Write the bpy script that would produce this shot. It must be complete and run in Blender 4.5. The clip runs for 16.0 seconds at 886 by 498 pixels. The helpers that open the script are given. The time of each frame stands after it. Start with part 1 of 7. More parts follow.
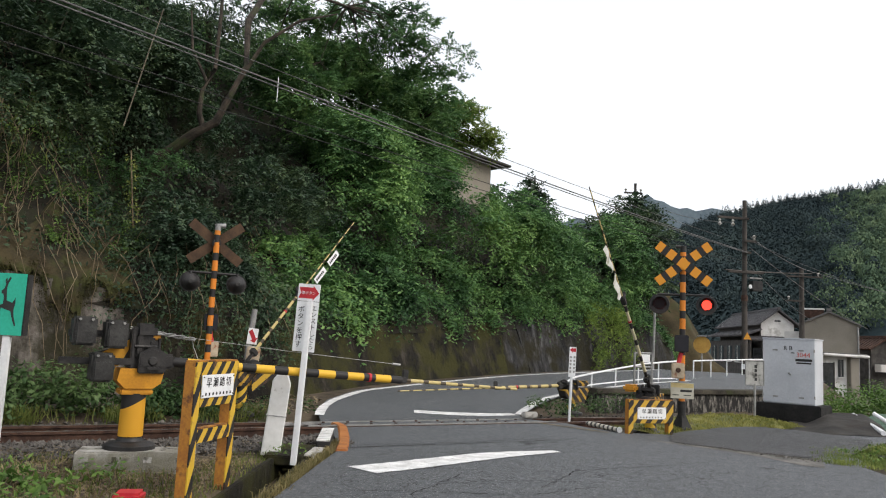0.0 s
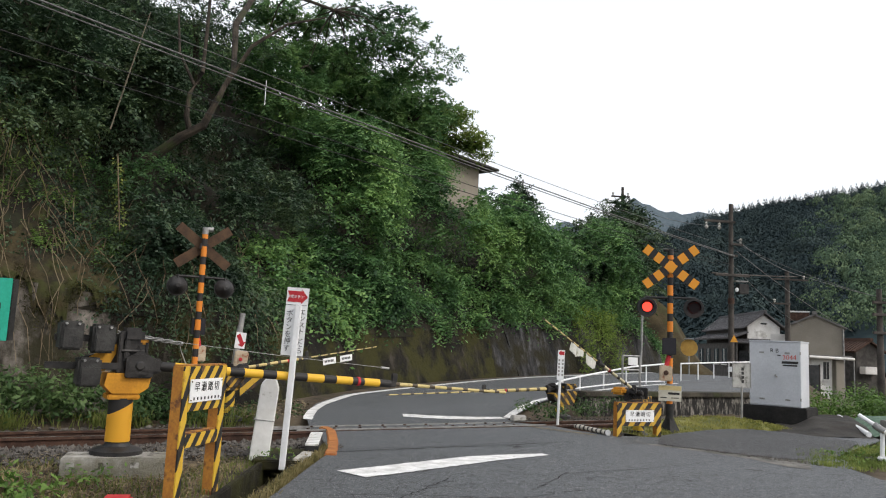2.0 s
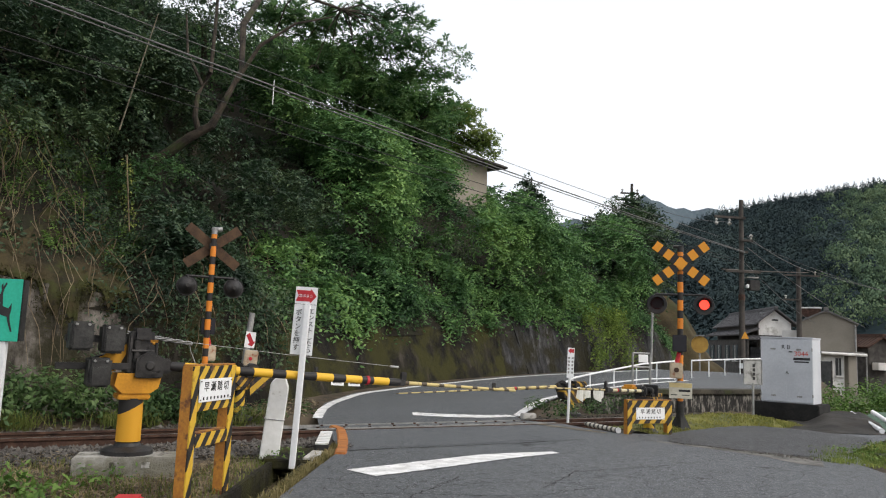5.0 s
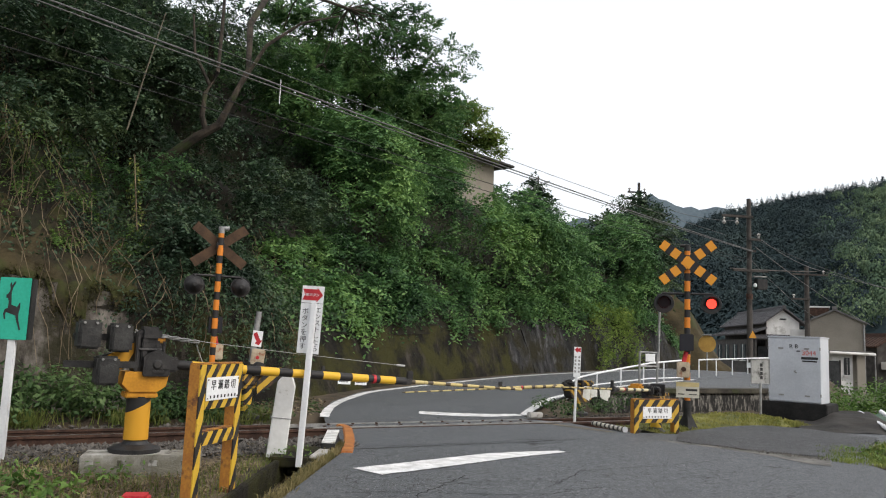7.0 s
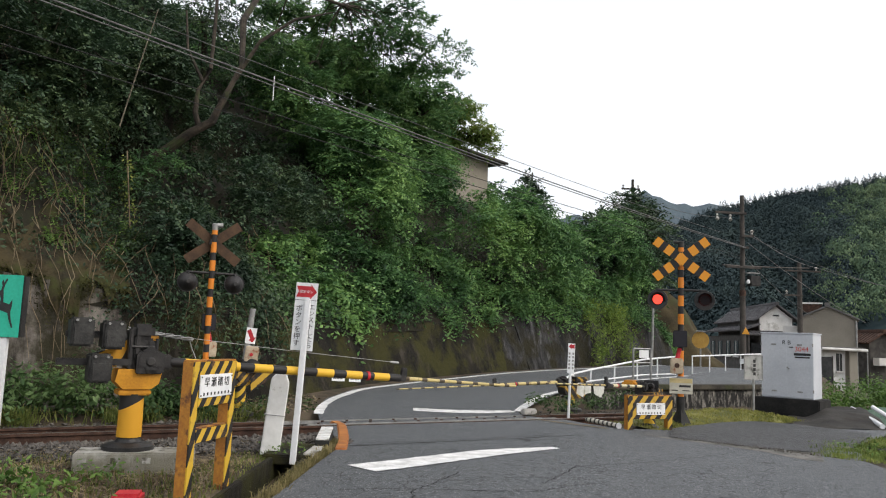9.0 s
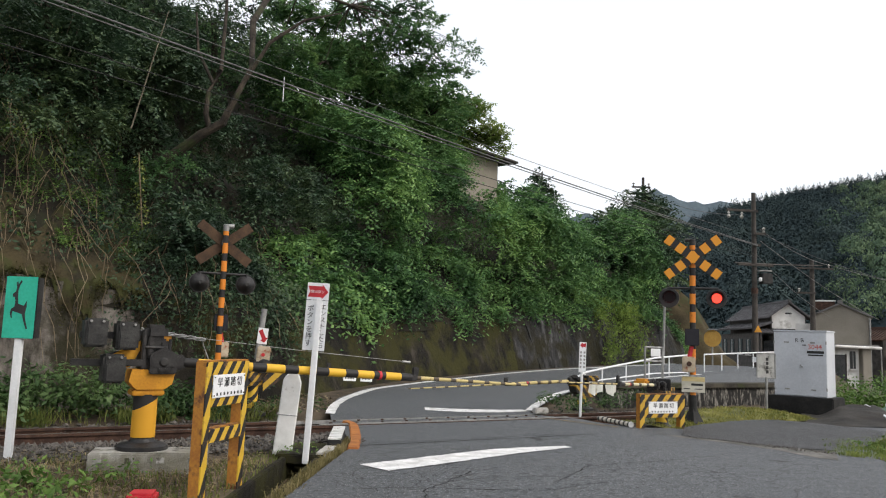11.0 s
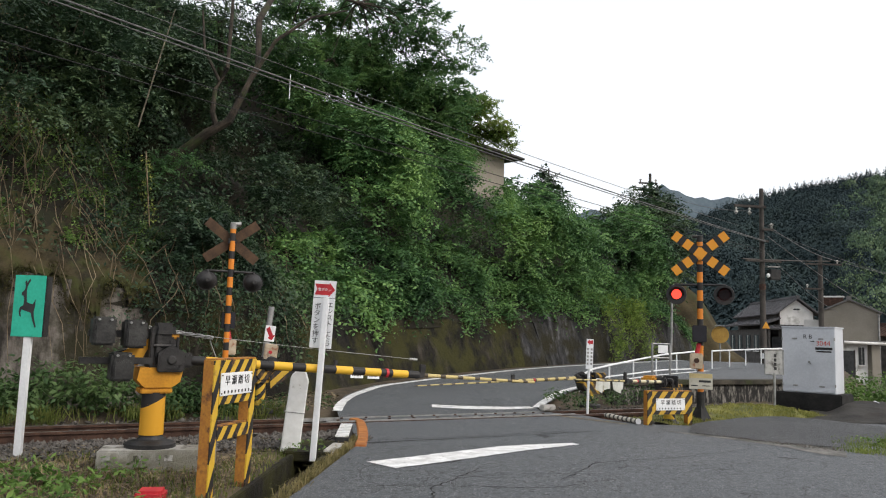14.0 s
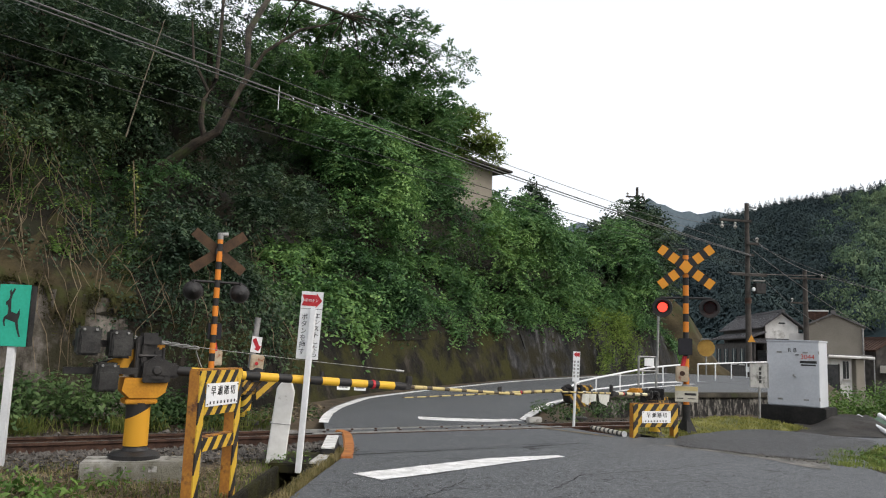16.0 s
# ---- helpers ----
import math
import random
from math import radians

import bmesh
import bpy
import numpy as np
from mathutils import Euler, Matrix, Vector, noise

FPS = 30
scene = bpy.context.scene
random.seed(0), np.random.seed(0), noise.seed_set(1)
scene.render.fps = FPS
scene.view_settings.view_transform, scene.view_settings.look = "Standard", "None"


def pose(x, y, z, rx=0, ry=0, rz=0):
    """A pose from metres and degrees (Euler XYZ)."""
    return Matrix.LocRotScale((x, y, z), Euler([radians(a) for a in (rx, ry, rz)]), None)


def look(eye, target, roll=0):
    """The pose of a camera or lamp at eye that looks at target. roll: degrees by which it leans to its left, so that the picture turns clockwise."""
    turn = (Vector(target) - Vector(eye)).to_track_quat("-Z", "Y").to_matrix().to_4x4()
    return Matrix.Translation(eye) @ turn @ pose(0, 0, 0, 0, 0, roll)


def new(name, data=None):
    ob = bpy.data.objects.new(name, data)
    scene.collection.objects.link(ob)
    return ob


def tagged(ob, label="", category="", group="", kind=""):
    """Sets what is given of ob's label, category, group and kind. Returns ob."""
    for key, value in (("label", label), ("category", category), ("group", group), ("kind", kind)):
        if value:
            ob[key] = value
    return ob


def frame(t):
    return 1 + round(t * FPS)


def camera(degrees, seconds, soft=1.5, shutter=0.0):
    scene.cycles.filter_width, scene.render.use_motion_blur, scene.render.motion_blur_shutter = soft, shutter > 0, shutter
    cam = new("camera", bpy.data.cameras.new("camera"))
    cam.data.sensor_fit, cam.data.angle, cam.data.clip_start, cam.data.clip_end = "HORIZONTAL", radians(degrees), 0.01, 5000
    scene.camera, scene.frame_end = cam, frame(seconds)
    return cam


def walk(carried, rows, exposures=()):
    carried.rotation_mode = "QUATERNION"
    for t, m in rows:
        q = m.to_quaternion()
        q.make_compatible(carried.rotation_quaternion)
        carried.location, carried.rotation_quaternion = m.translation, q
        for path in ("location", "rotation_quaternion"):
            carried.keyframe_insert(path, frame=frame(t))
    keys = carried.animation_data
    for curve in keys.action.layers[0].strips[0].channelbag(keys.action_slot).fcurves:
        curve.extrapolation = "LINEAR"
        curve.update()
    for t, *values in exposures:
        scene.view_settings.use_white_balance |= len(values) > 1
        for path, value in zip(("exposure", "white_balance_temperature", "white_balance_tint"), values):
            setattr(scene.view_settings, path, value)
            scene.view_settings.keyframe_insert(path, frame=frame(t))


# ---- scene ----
# ---- camera ----
cam = camera(60, 16.0, soft=1.1)
PATH = (
    (0, -0.005, -0.006, 1.223, 6.93, 2.76, -0.30),
    (0.5, -0.008, -0.002, 1.218, 6.92, 2.82, -0.47),
    (1, -0.007, -0.018, 1.221, 7.09, 3.13, -0.73),
    (1.5, -0.009, -0.020, 1.219, 7.27, 3.07, -0.95),
    (2, -0.014, -0.009, 1.219, 7.25, 2.57, -1.19),
    (2.5, -0.012, -0.002, 1.220, 7.22, 2.39, -1.04),
    (3, -0.010, -0.005, 1.221, 7.06, 2.21, -0.84),
    (3.5, -0.009, -0.001, 1.220, 6.86, 2.11, -0.77),
    (4, -0.011, 0.004, 1.222, 6.90, 2.22, -0.75),
    (6.5, 0.005, 0.003, 1.222, 7.29, 2.21, -0.10),
    (7, 0.000, -0.000, 1.220, 7.00, 2.30, 0.00),
    (7.5, -0.001, -0.002, 1.222, 6.94, 2.49, -0.04),
    (8, -0.001, 0.008, 1.221, 6.77, 2.44, -0.31),
    (8.5, 0.002, 0.007, 1.218, 6.59, 2.29, -0.45),
    (9, 0.002, 0.004, 1.220, 6.78, 2.20, -0.45),
    (11.5, -0.007, 0.000, 1.217, 6.71, 1.88, 0.42),
    (12, -0.006, 0.002, 1.218, 6.85, 1.83, 0.43),
    (12.5, -0.007, -0.007, 1.222, 6.96, 2.03, 0.42),
    (13, -0.005, -0.005, 1.221, 6.81, 1.95, 0.71),
    (13.5, -0.003, -0.010, 1.222, 6.57, 1.78, 0.86),
    (14, -0.004, -0.000, 1.225, 6.46, 1.82, 0.80),
    (14.5, 0.001, -0.012, 1.222, 6.73, 1.95, 0.75),
    (15, 0.007, -0.023, 1.224, 7.04, 1.90, 0.38),
    (15.5, 0.001, -0.019, 1.216, 7.37, 1.94, 0.02),
    (16, 0.001, -0.024, 1.217, 7.40, 2.07, -0.08),
)
walk(cam, [(t, pose(x, y, z, 90 + p, 0, w) @ pose(0, 0, 0, 0, 0, r)) for t, x, y, z, p, r, w in PATH])

# ---- sky and sun: a bright overcast ----
world = bpy.data.worlds.new("overcast_sky")
scene.world = world
world.use_nodes = True
wn, wl = world.node_tree.nodes, world.node_tree.links
wn.clear()
sky = wn.new("ShaderNodeTexSky")
sky.sky_type, sky.sun_disc = "NISHITA", False
sky.sun_elevation, sky.sun_rotation = radians(41), radians(119)
sky.air_density, sky.dust_density = 1.0, 6.0
cloud = wn.new("ShaderNodeMixRGB")
cloud.inputs["Fac"].default_value = 0.06
cloud.inputs["Color1"].default_value = (1.0, 1.01, 1.03, 1)
wl.new(sky.outputs[0], cloud.inputs["Color2"])
wb = wn.new("ShaderNodeBackground")
wb.inputs["Strength"].default_value = 0.99
wl.new(cloud.outputs[0], wb.inputs["Color"])
wl.new(wb.outputs[0], wn.new("ShaderNodeOutputWorld").inputs["Surface"])

sun = new("sun", bpy.data.lights.new("sun", "SUN"))
sun.data.energy, sun.data.angle, sun.data.color = 1.15, radians(24), (1.0, 0.97, 0.93)
sun.matrix_world = look((16, 3, 16), (0, 12, 0))


# ---- materials ----
def nodes_of(name):
    m = bpy.data.materials.new(name)
    m.use_nodes = True
    t = m.node_tree
    return m, t.nodes, t.links, t.nodes["Principled BSDF"]


def surface(name, a, b, scale=6.0, rough=0.8, metal=0.0, bump=0.3, fine=60.0, spots=None, spot_scale=1.3, spot_cut=0.56, spec=0.35):
    """Two colours mixed by noise at two scales, stains of a third colour, and fine relief."""
    m, n, l, bs = nodes_of(name)
    co = n.new("ShaderNodeTexCoord")
    big, small = n.new("ShaderNodeTexNoise"), n.new("ShaderNodeTexNoise")
    big.inputs["Scale"].default_value, big.inputs["Detail"].default_value = scale, 6
    small.inputs["Scale"].default_value, small.inputs["Detail"].default_value = fine, 4
    for x in (big, small):
        l.new(co.outputs["Object"], x.inputs["Vector"])
    add = n.new("ShaderNodeMath")
    add.operation = "MULTIPLY_ADD"
    l.new(small.outputs["Fac"], add.inputs[0])
    add.inputs[1].default_value = 0.5
    l.new(big.outputs["Fac"], add.inputs[2])
    ramp = n.new("ShaderNodeValToRGB")
    ramp.color_ramp.elements[0].position, ramp.color_ramp.elements[1].position = 0.58, 0.92
    ramp.color_ramp.elements[0].color, ramp.color_ramp.elements[1].color = (*a, 1), (*b, 1)
    l.new(add.outputs[0], ramp.inputs["Fac"])
    colour = ramp.outputs["Color"]
    if spots:
        st = n.new("ShaderNodeTexNoise")
        st.inputs["Scale"].default_value, st.inputs["Detail"].default_value, st.inputs["Roughness"].default_value = spot_scale, 8, 0.65
        l.new(co.outputs["Object"], st.inputs["Vector"])
        sr = n.new("ShaderNodeValToRGB")
        sr.color_ramp.elements[0].position, sr.color_ramp.elements[1].position = spot_cut, spot_cut + 0.09
        l.new(st.outputs["Fac"], sr.inputs["Fac"])
        mx = n.new("ShaderNodeMixRGB")
        l.new(sr.outputs["Color"], mx.inputs["Fac"])
        l.new(colour, mx.inputs["Color1"])
        mx.inputs["Color2"].default_value = (*spots, 1)
        colour = mx.outputs["Color"]
    l.new(colour, bs.inputs["Base Color"])
    bs.inputs["Roughness"].default_value, bs.inputs["Metallic"].default_value = rough, metal
    bs.inputs["Specular IOR Level"].default_value = spec
    if bump:
        bp = n.new("ShaderNodeBump")
        bp.inputs["Strength"].default_value, bp.inputs["Distance"].default_value = bump, 0.02
        l.new(add.outputs[0], bp.inputs["Height"])
        l.new(bp.outputs["Normal"], bs.inputs["Normal"])
    return m


def leafy(name, dark, mid, light, patch=0.5, rough=0.5, through_light=0.3, gloss=0.22, own=0.2):
    """Leaves: each its own green, with patches of lighter growth, thin enough to let light through."""
    m, n, l, bs = nodes_of(name)
    geo, co, nz = n.new("ShaderNodeNewGeometry"), n.new("ShaderNodeTexCoord"), n.new("ShaderNodeTexNoise")
    nz.inputs["Scale"].default_value, nz.inputs["Detail"].default_value = patch, 4
    l.new(co.outputs["Object"], nz.inputs["Vector"])
    add = n.new("ShaderNodeMath")
    add.operation = "MULTIPLY_ADD"
    l.new(geo.outputs["Random Per Island"], add.inputs[0])
    add.inputs[1].default_value = own
    sub = n.new("ShaderNodeMath")
    sub.operation = "MULTIPLY_ADD"
    l.new(nz.outputs["Fac"], sub.inputs[0])
    sub.inputs[1].default_value, sub.inputs[2].default_value = 1.5, -0.42
    nz2, sub2 = n.new("ShaderNodeTexNoise"), n.new("ShaderNodeMath")
    nz2.inputs["Scale"].default_value, nz2.inputs["Detail"].default_value = patch * 5, 2
    l.new(co.outputs["Object"], nz2.inputs["Vector"])
    sub2.operation = "MULTIPLY_ADD"
    l.new(nz2.outputs["Fac"], sub2.inputs[0])
    sub2.inputs[1].default_value = 1.1
    l.new(sub.outputs[0], sub2.inputs[2])
    off = n.new("ShaderNodeMath")
    off.operation = "SUBTRACT"
    off.inputs[1].default_value = 0.55 - (0.35 - own) / 2
    l.new(sub2.outputs[0], off.inputs[0])
    l.new(off.outputs[0], add.inputs[2])
    ramp = n.new("ShaderNodeValToRGB")
    ramp.color_ramp.elements[0].position, ramp.color_ramp.elements[1].position = 0.1, 0.95
    ramp.color_ramp.elements[0].color, ramp.color_ramp.elements[1].color = (*dark, 1), (*light, 1)
    e = ramp.color_ramp.elements.new(0.5)
    e.color = (*mid, 1)
    l.new(add.outputs[0], ramp.inputs["Fac"])
    l.new(ramp.outputs["Color"], bs.inputs["Base Color"])
    bs.inputs["Roughness"].default_value, bs.inputs["Specular IOR Level"].default_value = rough, gloss
    tr, mix = n.new("ShaderNodeBsdfTranslucent"), n.new("ShaderNodeMixShader")
    l.new(ramp.outputs["Color"], tr.inputs["Color"])
    mix.inputs["Fac"].default_value = through_light
    l.new(bs.outputs[0], mix.inputs[1])
    l.new(tr.outputs[0], mix.inputs[2])
    l.new(mix.outputs[0], n["Material Output"].inputs["Surface"])
    return m


def striped(name, a, b, way, period, offset=0.0, duty=0.5, rough=0.55, dirt=(0.08, 0.05, 0.03), dirt_cut=0.62, mirrored=False):
    """Painted warning stripes across the direction `way` of the object's own space, with worn and dirty spots."""
    m, n, l, bs = nodes_of(name)
    co, dot = n.new("ShaderNodeTexCoord"), n.new("ShaderNodeVectorMath")
    dot.operation = "DOT_PRODUCT"
    l.new(co.outputs["Object"], dot.inputs[0])
    dot.inputs[1].default_value = way
    ma = n.new("ShaderNodeMath")
    ma.operation = "MULTIPLY_ADD"
    ma.inputs[1].default_value, ma.inputs[2].default_value = 1 / period, offset + 50
    where = dot.outputs["Value"]
    if mirrored:
        ab = n.new("ShaderNodeMath")
        ab.operation = "ABSOLUTE"
        l.new(where, ab.inputs[0])
        where = ab.outputs[0]
    l.new(where, ma.inputs[0])
    fr, gt = n.new("ShaderNodeMath"), n.new("ShaderNodeMath")
    fr.operation, gt.operation = "FRACT", "GREATER_THAN"
    gt.inputs[1].default_value = duty
    l.new(ma.outputs[0], fr.inputs[0])
    l.new(fr.outputs[0], gt.inputs[0])
    mx = n.new("ShaderNodeMixRGB")
    mx.inputs["Color1"].default_value, mx.inputs["Color2"].default_value = (*a, 1), (*b, 1)
    l.new(gt.outputs[0], mx.inputs["Fac"])
    nz, rp, mx2 = n.new("ShaderNodeTexNoise"), n.new("ShaderNodeValToRGB"), n.new("ShaderNodeMixRGB")
    nz.inputs["Scale"].default_value, nz.inputs["Detail"].default_value, nz.inputs["Roughness"].default_value = 9, 8, 0.7
    l.new(co.outputs["Object"], nz.inputs["Vector"])
    rp.color_ramp.elements[0].position, rp.color_ramp.elements[1].position = dirt_cut, dirt_cut + 0.12
    l.new(nz.outputs["Fac"], rp.inputs["Fac"])
    l.new(rp.outputs["Color"], mx2.inputs["Fac"])
    l.new(mx.outputs[0], mx2.inputs["Color1"])
    mx2.inputs["Color2"].default_value = (*dirt, 1)
    l.new(mx2.outputs[0], bs.inputs["Base Color"])
    bs.inputs["Roughness"].default_value = rough
    bs.inputs["Specular IOR Level"].default_value = 0.35
    return m


BLACK, ORANGE = (0.018, 0.017, 0.017), (0.62, 0.2, 0.02)


def road_surface(name, dark, light, stone, crack, worn=None):
    """Worn asphalt: broad stains, pale aggregate, and a web of fine cracks in places."""
    m, n, l, bs = nodes_of(name)
    co = n.new("ShaderNodeTexCoord")

    def noise(scale, detail, rough=0.5):
        x = n.new("ShaderNodeTexNoise")
        x.inputs["Scale"].default_value, x.inputs["Detail"].default_value, x.inputs["Roughness"].default_value = scale, detail, rough
        l.new(co.outputs["Object"], x.inputs["Vector"])
        return x

    def ramp(src, p0, p1, c0=(0, 0, 0), c1=(1, 1, 1)):
        if p0 > p1:
            p0, p1, c0, c1 = p1, p0, c1, c0
        r = n.new("ShaderNodeValToRGB")
        r.color_ramp.elements[0].position, r.color_ramp.elements[1].position = p0, p1
        r.color_ramp.elements[0].color, r.color_ramp.elements[1].color = (*c0, 1), (*c1, 1)
        l.new(src, r.inputs["Fac"])
        return r.outputs["Color"]

    def mix(fac, a, b):
        x = n.new("ShaderNodeMixRGB")
        l.new(fac, x.inputs["Fac"])
        for s, q in (("Color1", a), ("Color2", b)):
            if isinstance(q, tuple):
                x.inputs[s].default_value = (*q, 1)
            else:
                l.new(q, x.inputs[s])
        return x.outputs["Color"]

    base = ramp(noise(0.9, 9, 0.7).outputs["Fac"], 0.34, 0.66, dark, light)
    if worn:
        off, dist = n.new("ShaderNodeVectorMath"), n.new("ShaderNodeVectorMath")
        off.operation, dist.operation = "MULTIPLY_ADD", "LENGTH"
        l.new(co.outputs["Object"], off.inputs[0])
        off.inputs[1].default_value = (1 / worn[2], 1 / worn[3], 0)
        off.inputs[2].default_value = (-worn[0] / worn[2], -worn[1] / worn[3], 0)
        l.new(off.outputs[0], dist.inputs[0])
        ragged = n.new("ShaderNodeMath")
        ragged.operation = "MULTIPLY_ADD"
        l.new(noise(0.8, 8, 0.65).outputs["Fac"], ragged.inputs[0])
        ragged.inputs[1].default_value = 0.9
        l.new(dist.outputs["Value"], ragged.inputs[2])
        base = mix(ramp(ragged.outputs[0], 1.6, 1.1), base, tuple(1.9 * q for q in light))
    base = mix(ramp(noise(7, 10, 0.85).outputs["Fac"], 0.5, 0.6), base, tuple(1.75 * q for q in light))
    base = mix(ramp(noise(11, 10, 0.8).outputs["Fac"], 0.47, 0.4), base, tuple(0.65 * q for q in dark))
    grain = noise(34, 8, 0.85)
    base = mix(ramp(grain.outputs["Fac"], 0.525, 0.62), base, stone)
    base = mix(ramp(noise(48, 6, 0.8).outputs["Fac"], 0.47, 0.39), base, crack)
    base = mix(ramp(noise(95, 5, 0.9).outputs["Fac"], 0.56, 0.63), base, tuple(1.5 * q for q in stone))
    chips, both = n.new("ShaderNodeTexVoronoi"), n.new("ShaderNodeMixRGB")
    chips.inputs["Scale"].default_value = 62
    l.new(co.outputs["Object"], chips.inputs["Vector"])
    both.blend_type = "MULTIPLY"
    both.inputs["Fac"].default_value = 1
    l.new(ramp(chips.outputs["Distance"], 0.42, 0.3), both.inputs["Color1"])
    pick = n.new("ShaderNodeSeparateColor")
    l.new(chips.outputs["Color"], pick.inputs[0])
    l.new(ramp(pick.outputs[0], 0.74, 0.82), both.inputs["Color2"])
    base = mix(both.outputs["Color"], base, tuple(2.2 * q for q in stone))
    warp = n.new("ShaderNodeMixRGB")
    warp.inputs["Fac"].default_value = 0.12
    l.new(co.outputs["Object"], warp.inputs["Color1"])
    l.new(noise(3, 4).outputs["Color"], warp.inputs["Color2"])
    vor = n.new("ShaderNodeTexVoronoi")
    vor.feature = "DISTANCE_TO_EDGE"
    vor.inputs["Scale"].default_value = 2.6
    l.new(warp.outputs["Color"], vor.inputs["Vector"])
    line = ramp(vor.outputs["Distance"], 0.013, 0.003)
    gate = ramp(noise(0.55, 3).outputs["Fac"], 0.5, 0.56)
    mul = n.new("ShaderNodeMixRGB")
    mul.blend_type = "MULTIPLY"
    mul.inputs["Fac"].default_value = 1
    l.new(line, mul.inputs["Color1"])
    l.new(gate, mul.inputs["Color2"])
    base = mix(mul.outputs["Color"], base, crack)
    l.new(base, bs.inputs["Base Color"])
    bs.inputs["Roughness"].default_value, bs.inputs["Specular IOR Level"].default_value = 0.62, 0.35
    bp = n.new("ShaderNodeBump")
    bp.inputs["Strength"].default_value, bp.inputs["Distance"].default_value = 0.9, 0.014
    l.new(grain.outputs["Fac"], bp.inputs["Height"])
    l.new(bp.outputs["Normal"], bs.inputs["Normal"])
    return m


def stained_wall(name, dark, mid, pale, moss_tint, cut=0.62):
    """Concrete darkened by wet streaks that run down it, with pale runs and moss."""
    m, n, l, bs = nodes_of(name)
    co, mp = n.new("ShaderNodeTexCoord"), n.new("ShaderNodeMapping")
    mp.inputs["Scale"].default_value = (2.6, 2.6, 0.55)
    mp.inputs["Rotation"].default_value = (0, 0.2, 0)
    l.new(co.outputs["Object"], mp.inputs[0])
    a, b, c = n.new("ShaderNodeTexNoise"), n.new("ShaderNodeTexNoise"), n.new("ShaderNodeTexNoise")
    for x, s, src in ((a, 1.3, mp.outputs[0]), (b, 1.1, co.outputs["Object"]), (c, 9.0, co.outputs["Object"])):
        x.inputs["Scale"].default_value, x.inputs["Detail"].default_value, x.inputs["Roughness"].default_value = s, 8, 0.68
        l.new(src, x.inputs["Vector"])
    r = n.new("ShaderNodeValToRGB")
    r.color_ramp.elements[0].position, r.color_ramp.elements[1].position = 0.4, cut + 0.1
    r.color_ramp.elements[0].color, r.color_ramp.elements[1].color = (*dark, 1), (*pale, 1)
    e = r.color_ramp.elements.new(cut - 0.04)
    e.color = (*mid, 1)
    l.new(a.outputs["Fac"], r.inputs["Fac"])
    g = n.new("ShaderNodeValToRGB")
    g.color_ramp.elements[0].position, g.color_ramp.elements[1].position = 0.45, 0.58
    l.new(b.outputs["Fac"], g.inputs["Fac"])
    mx = n.new("ShaderNodeMixRGB")
    l.new(g.outputs["Color"], mx.inputs["Fac"])
    l.new(r.outputs["Color"], mx.inputs["Color1"])
    mx.inputs["Color2"].default_value = (*moss_tint, 1)
    l.new(mx.outputs["Color"], bs.inputs["Base Color"])
    bs.inputs["Roughness"].default_value, bs.inputs["Specular IOR Level"].default_value = 0.92, 0.25
    bp = n.new("ShaderNodeBump")
    bp.inputs["Strength"].default_value, bp.inputs["Distance"].default_value = 0.8, 0.05
    l.new(c.outputs["Fac"], bp.inputs["Height"])
    l.new(bp.outputs["Normal"], bs.inputs["Normal"])
    return m


asphalt = road_surface("asphalt", (0.0168, 0.0186, 0.0208), (0.0465, 0.0505, 0.0545), (0.138, 0.143, 0.146), (0.0055, 0.0055, 0.006), (2.9, 6.6, 2.6, 2.6))
old_asphalt = surface("old_asphalt", (0.05, 0.048, 0.044), (0.2, 0.19, 0.17), scale=3.5, fine=60, rough=0.8, bump=0.4, spots=(0.06, 0.058, 0.05), spot_scale=2.5, spot_cut=0.56)
road_paint = surface("road_paint", (0.5, 0.5, 0.49), (0.78, 0.78, 0.77), scale=7, fine=90, rough=0.7, bump=0.2, spots=(0.16, 0.16, 0.16), spot_scale=9, spot_cut=0.62)
soil = surface("soil", (0.026, 0.019, 0.013), (0.1, 0.077, 0.05), scale=2.2, fine=40, rough=0.95, bump=0.8, spots=(0.04, 0.05, 0.018), spot_scale=0.9, spot_cut=0.57)
# this earth colour holds the shade of hollows and gaps in the growth
shaded_hill_soil = surface("shaded_hill_soil", (0.005, 0.005, 0.003), (0.019, 0.015, 0.008), scale=1.6, fine=20, rough=0.95, bump=1.0, spots=(0.016, 0.021, 0.007), spot_scale=0.8, spot_cut=0.5)
mossy_concrete = surface("mossy_concrete", (0.026, 0.022, 0.017), (0.12, 0.105, 0.088), scale=0.9, fine=14, rough=0.9, bump=0.9, spots=(0.03, 0.03, 0.01), spot_scale=0.7, spot_cut=0.47)
# stains and moss, with the shade under the overhang darkening the colours further
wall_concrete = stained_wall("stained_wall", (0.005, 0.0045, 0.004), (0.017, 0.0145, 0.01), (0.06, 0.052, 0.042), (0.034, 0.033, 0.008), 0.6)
grey_wall = stained_wall("grey_stained_wall", (0.009, 0.009, 0.0095), (0.042, 0.042, 0.043), (0.125, 0.125, 0.13), (0.018, 0.016, 0.007), 0.6)
bank_wall = stained_wall("bank_concrete", (0.022, 0.019, 0.016), (0.095, 0.084, 0.073), (0.19, 0.173, 0.152), (0.026, 0.024, 0.012), 0.54)
pale_concrete = surface("pale_concrete", (0.3, 0.29, 0.27), (0.52, 0.51, 0.48), scale=3, fine=50, rough=0.9, bump=0.4, spots=(0.13, 0.125, 0.1), spot_scale=3, spot_cut=0.55)
ballast_mat = surface("ballast_stone", (0.035, 0.031, 0.027), (0.15, 0.137, 0.122), scale=9, fine=60, rough=0.9, bump=0.5)
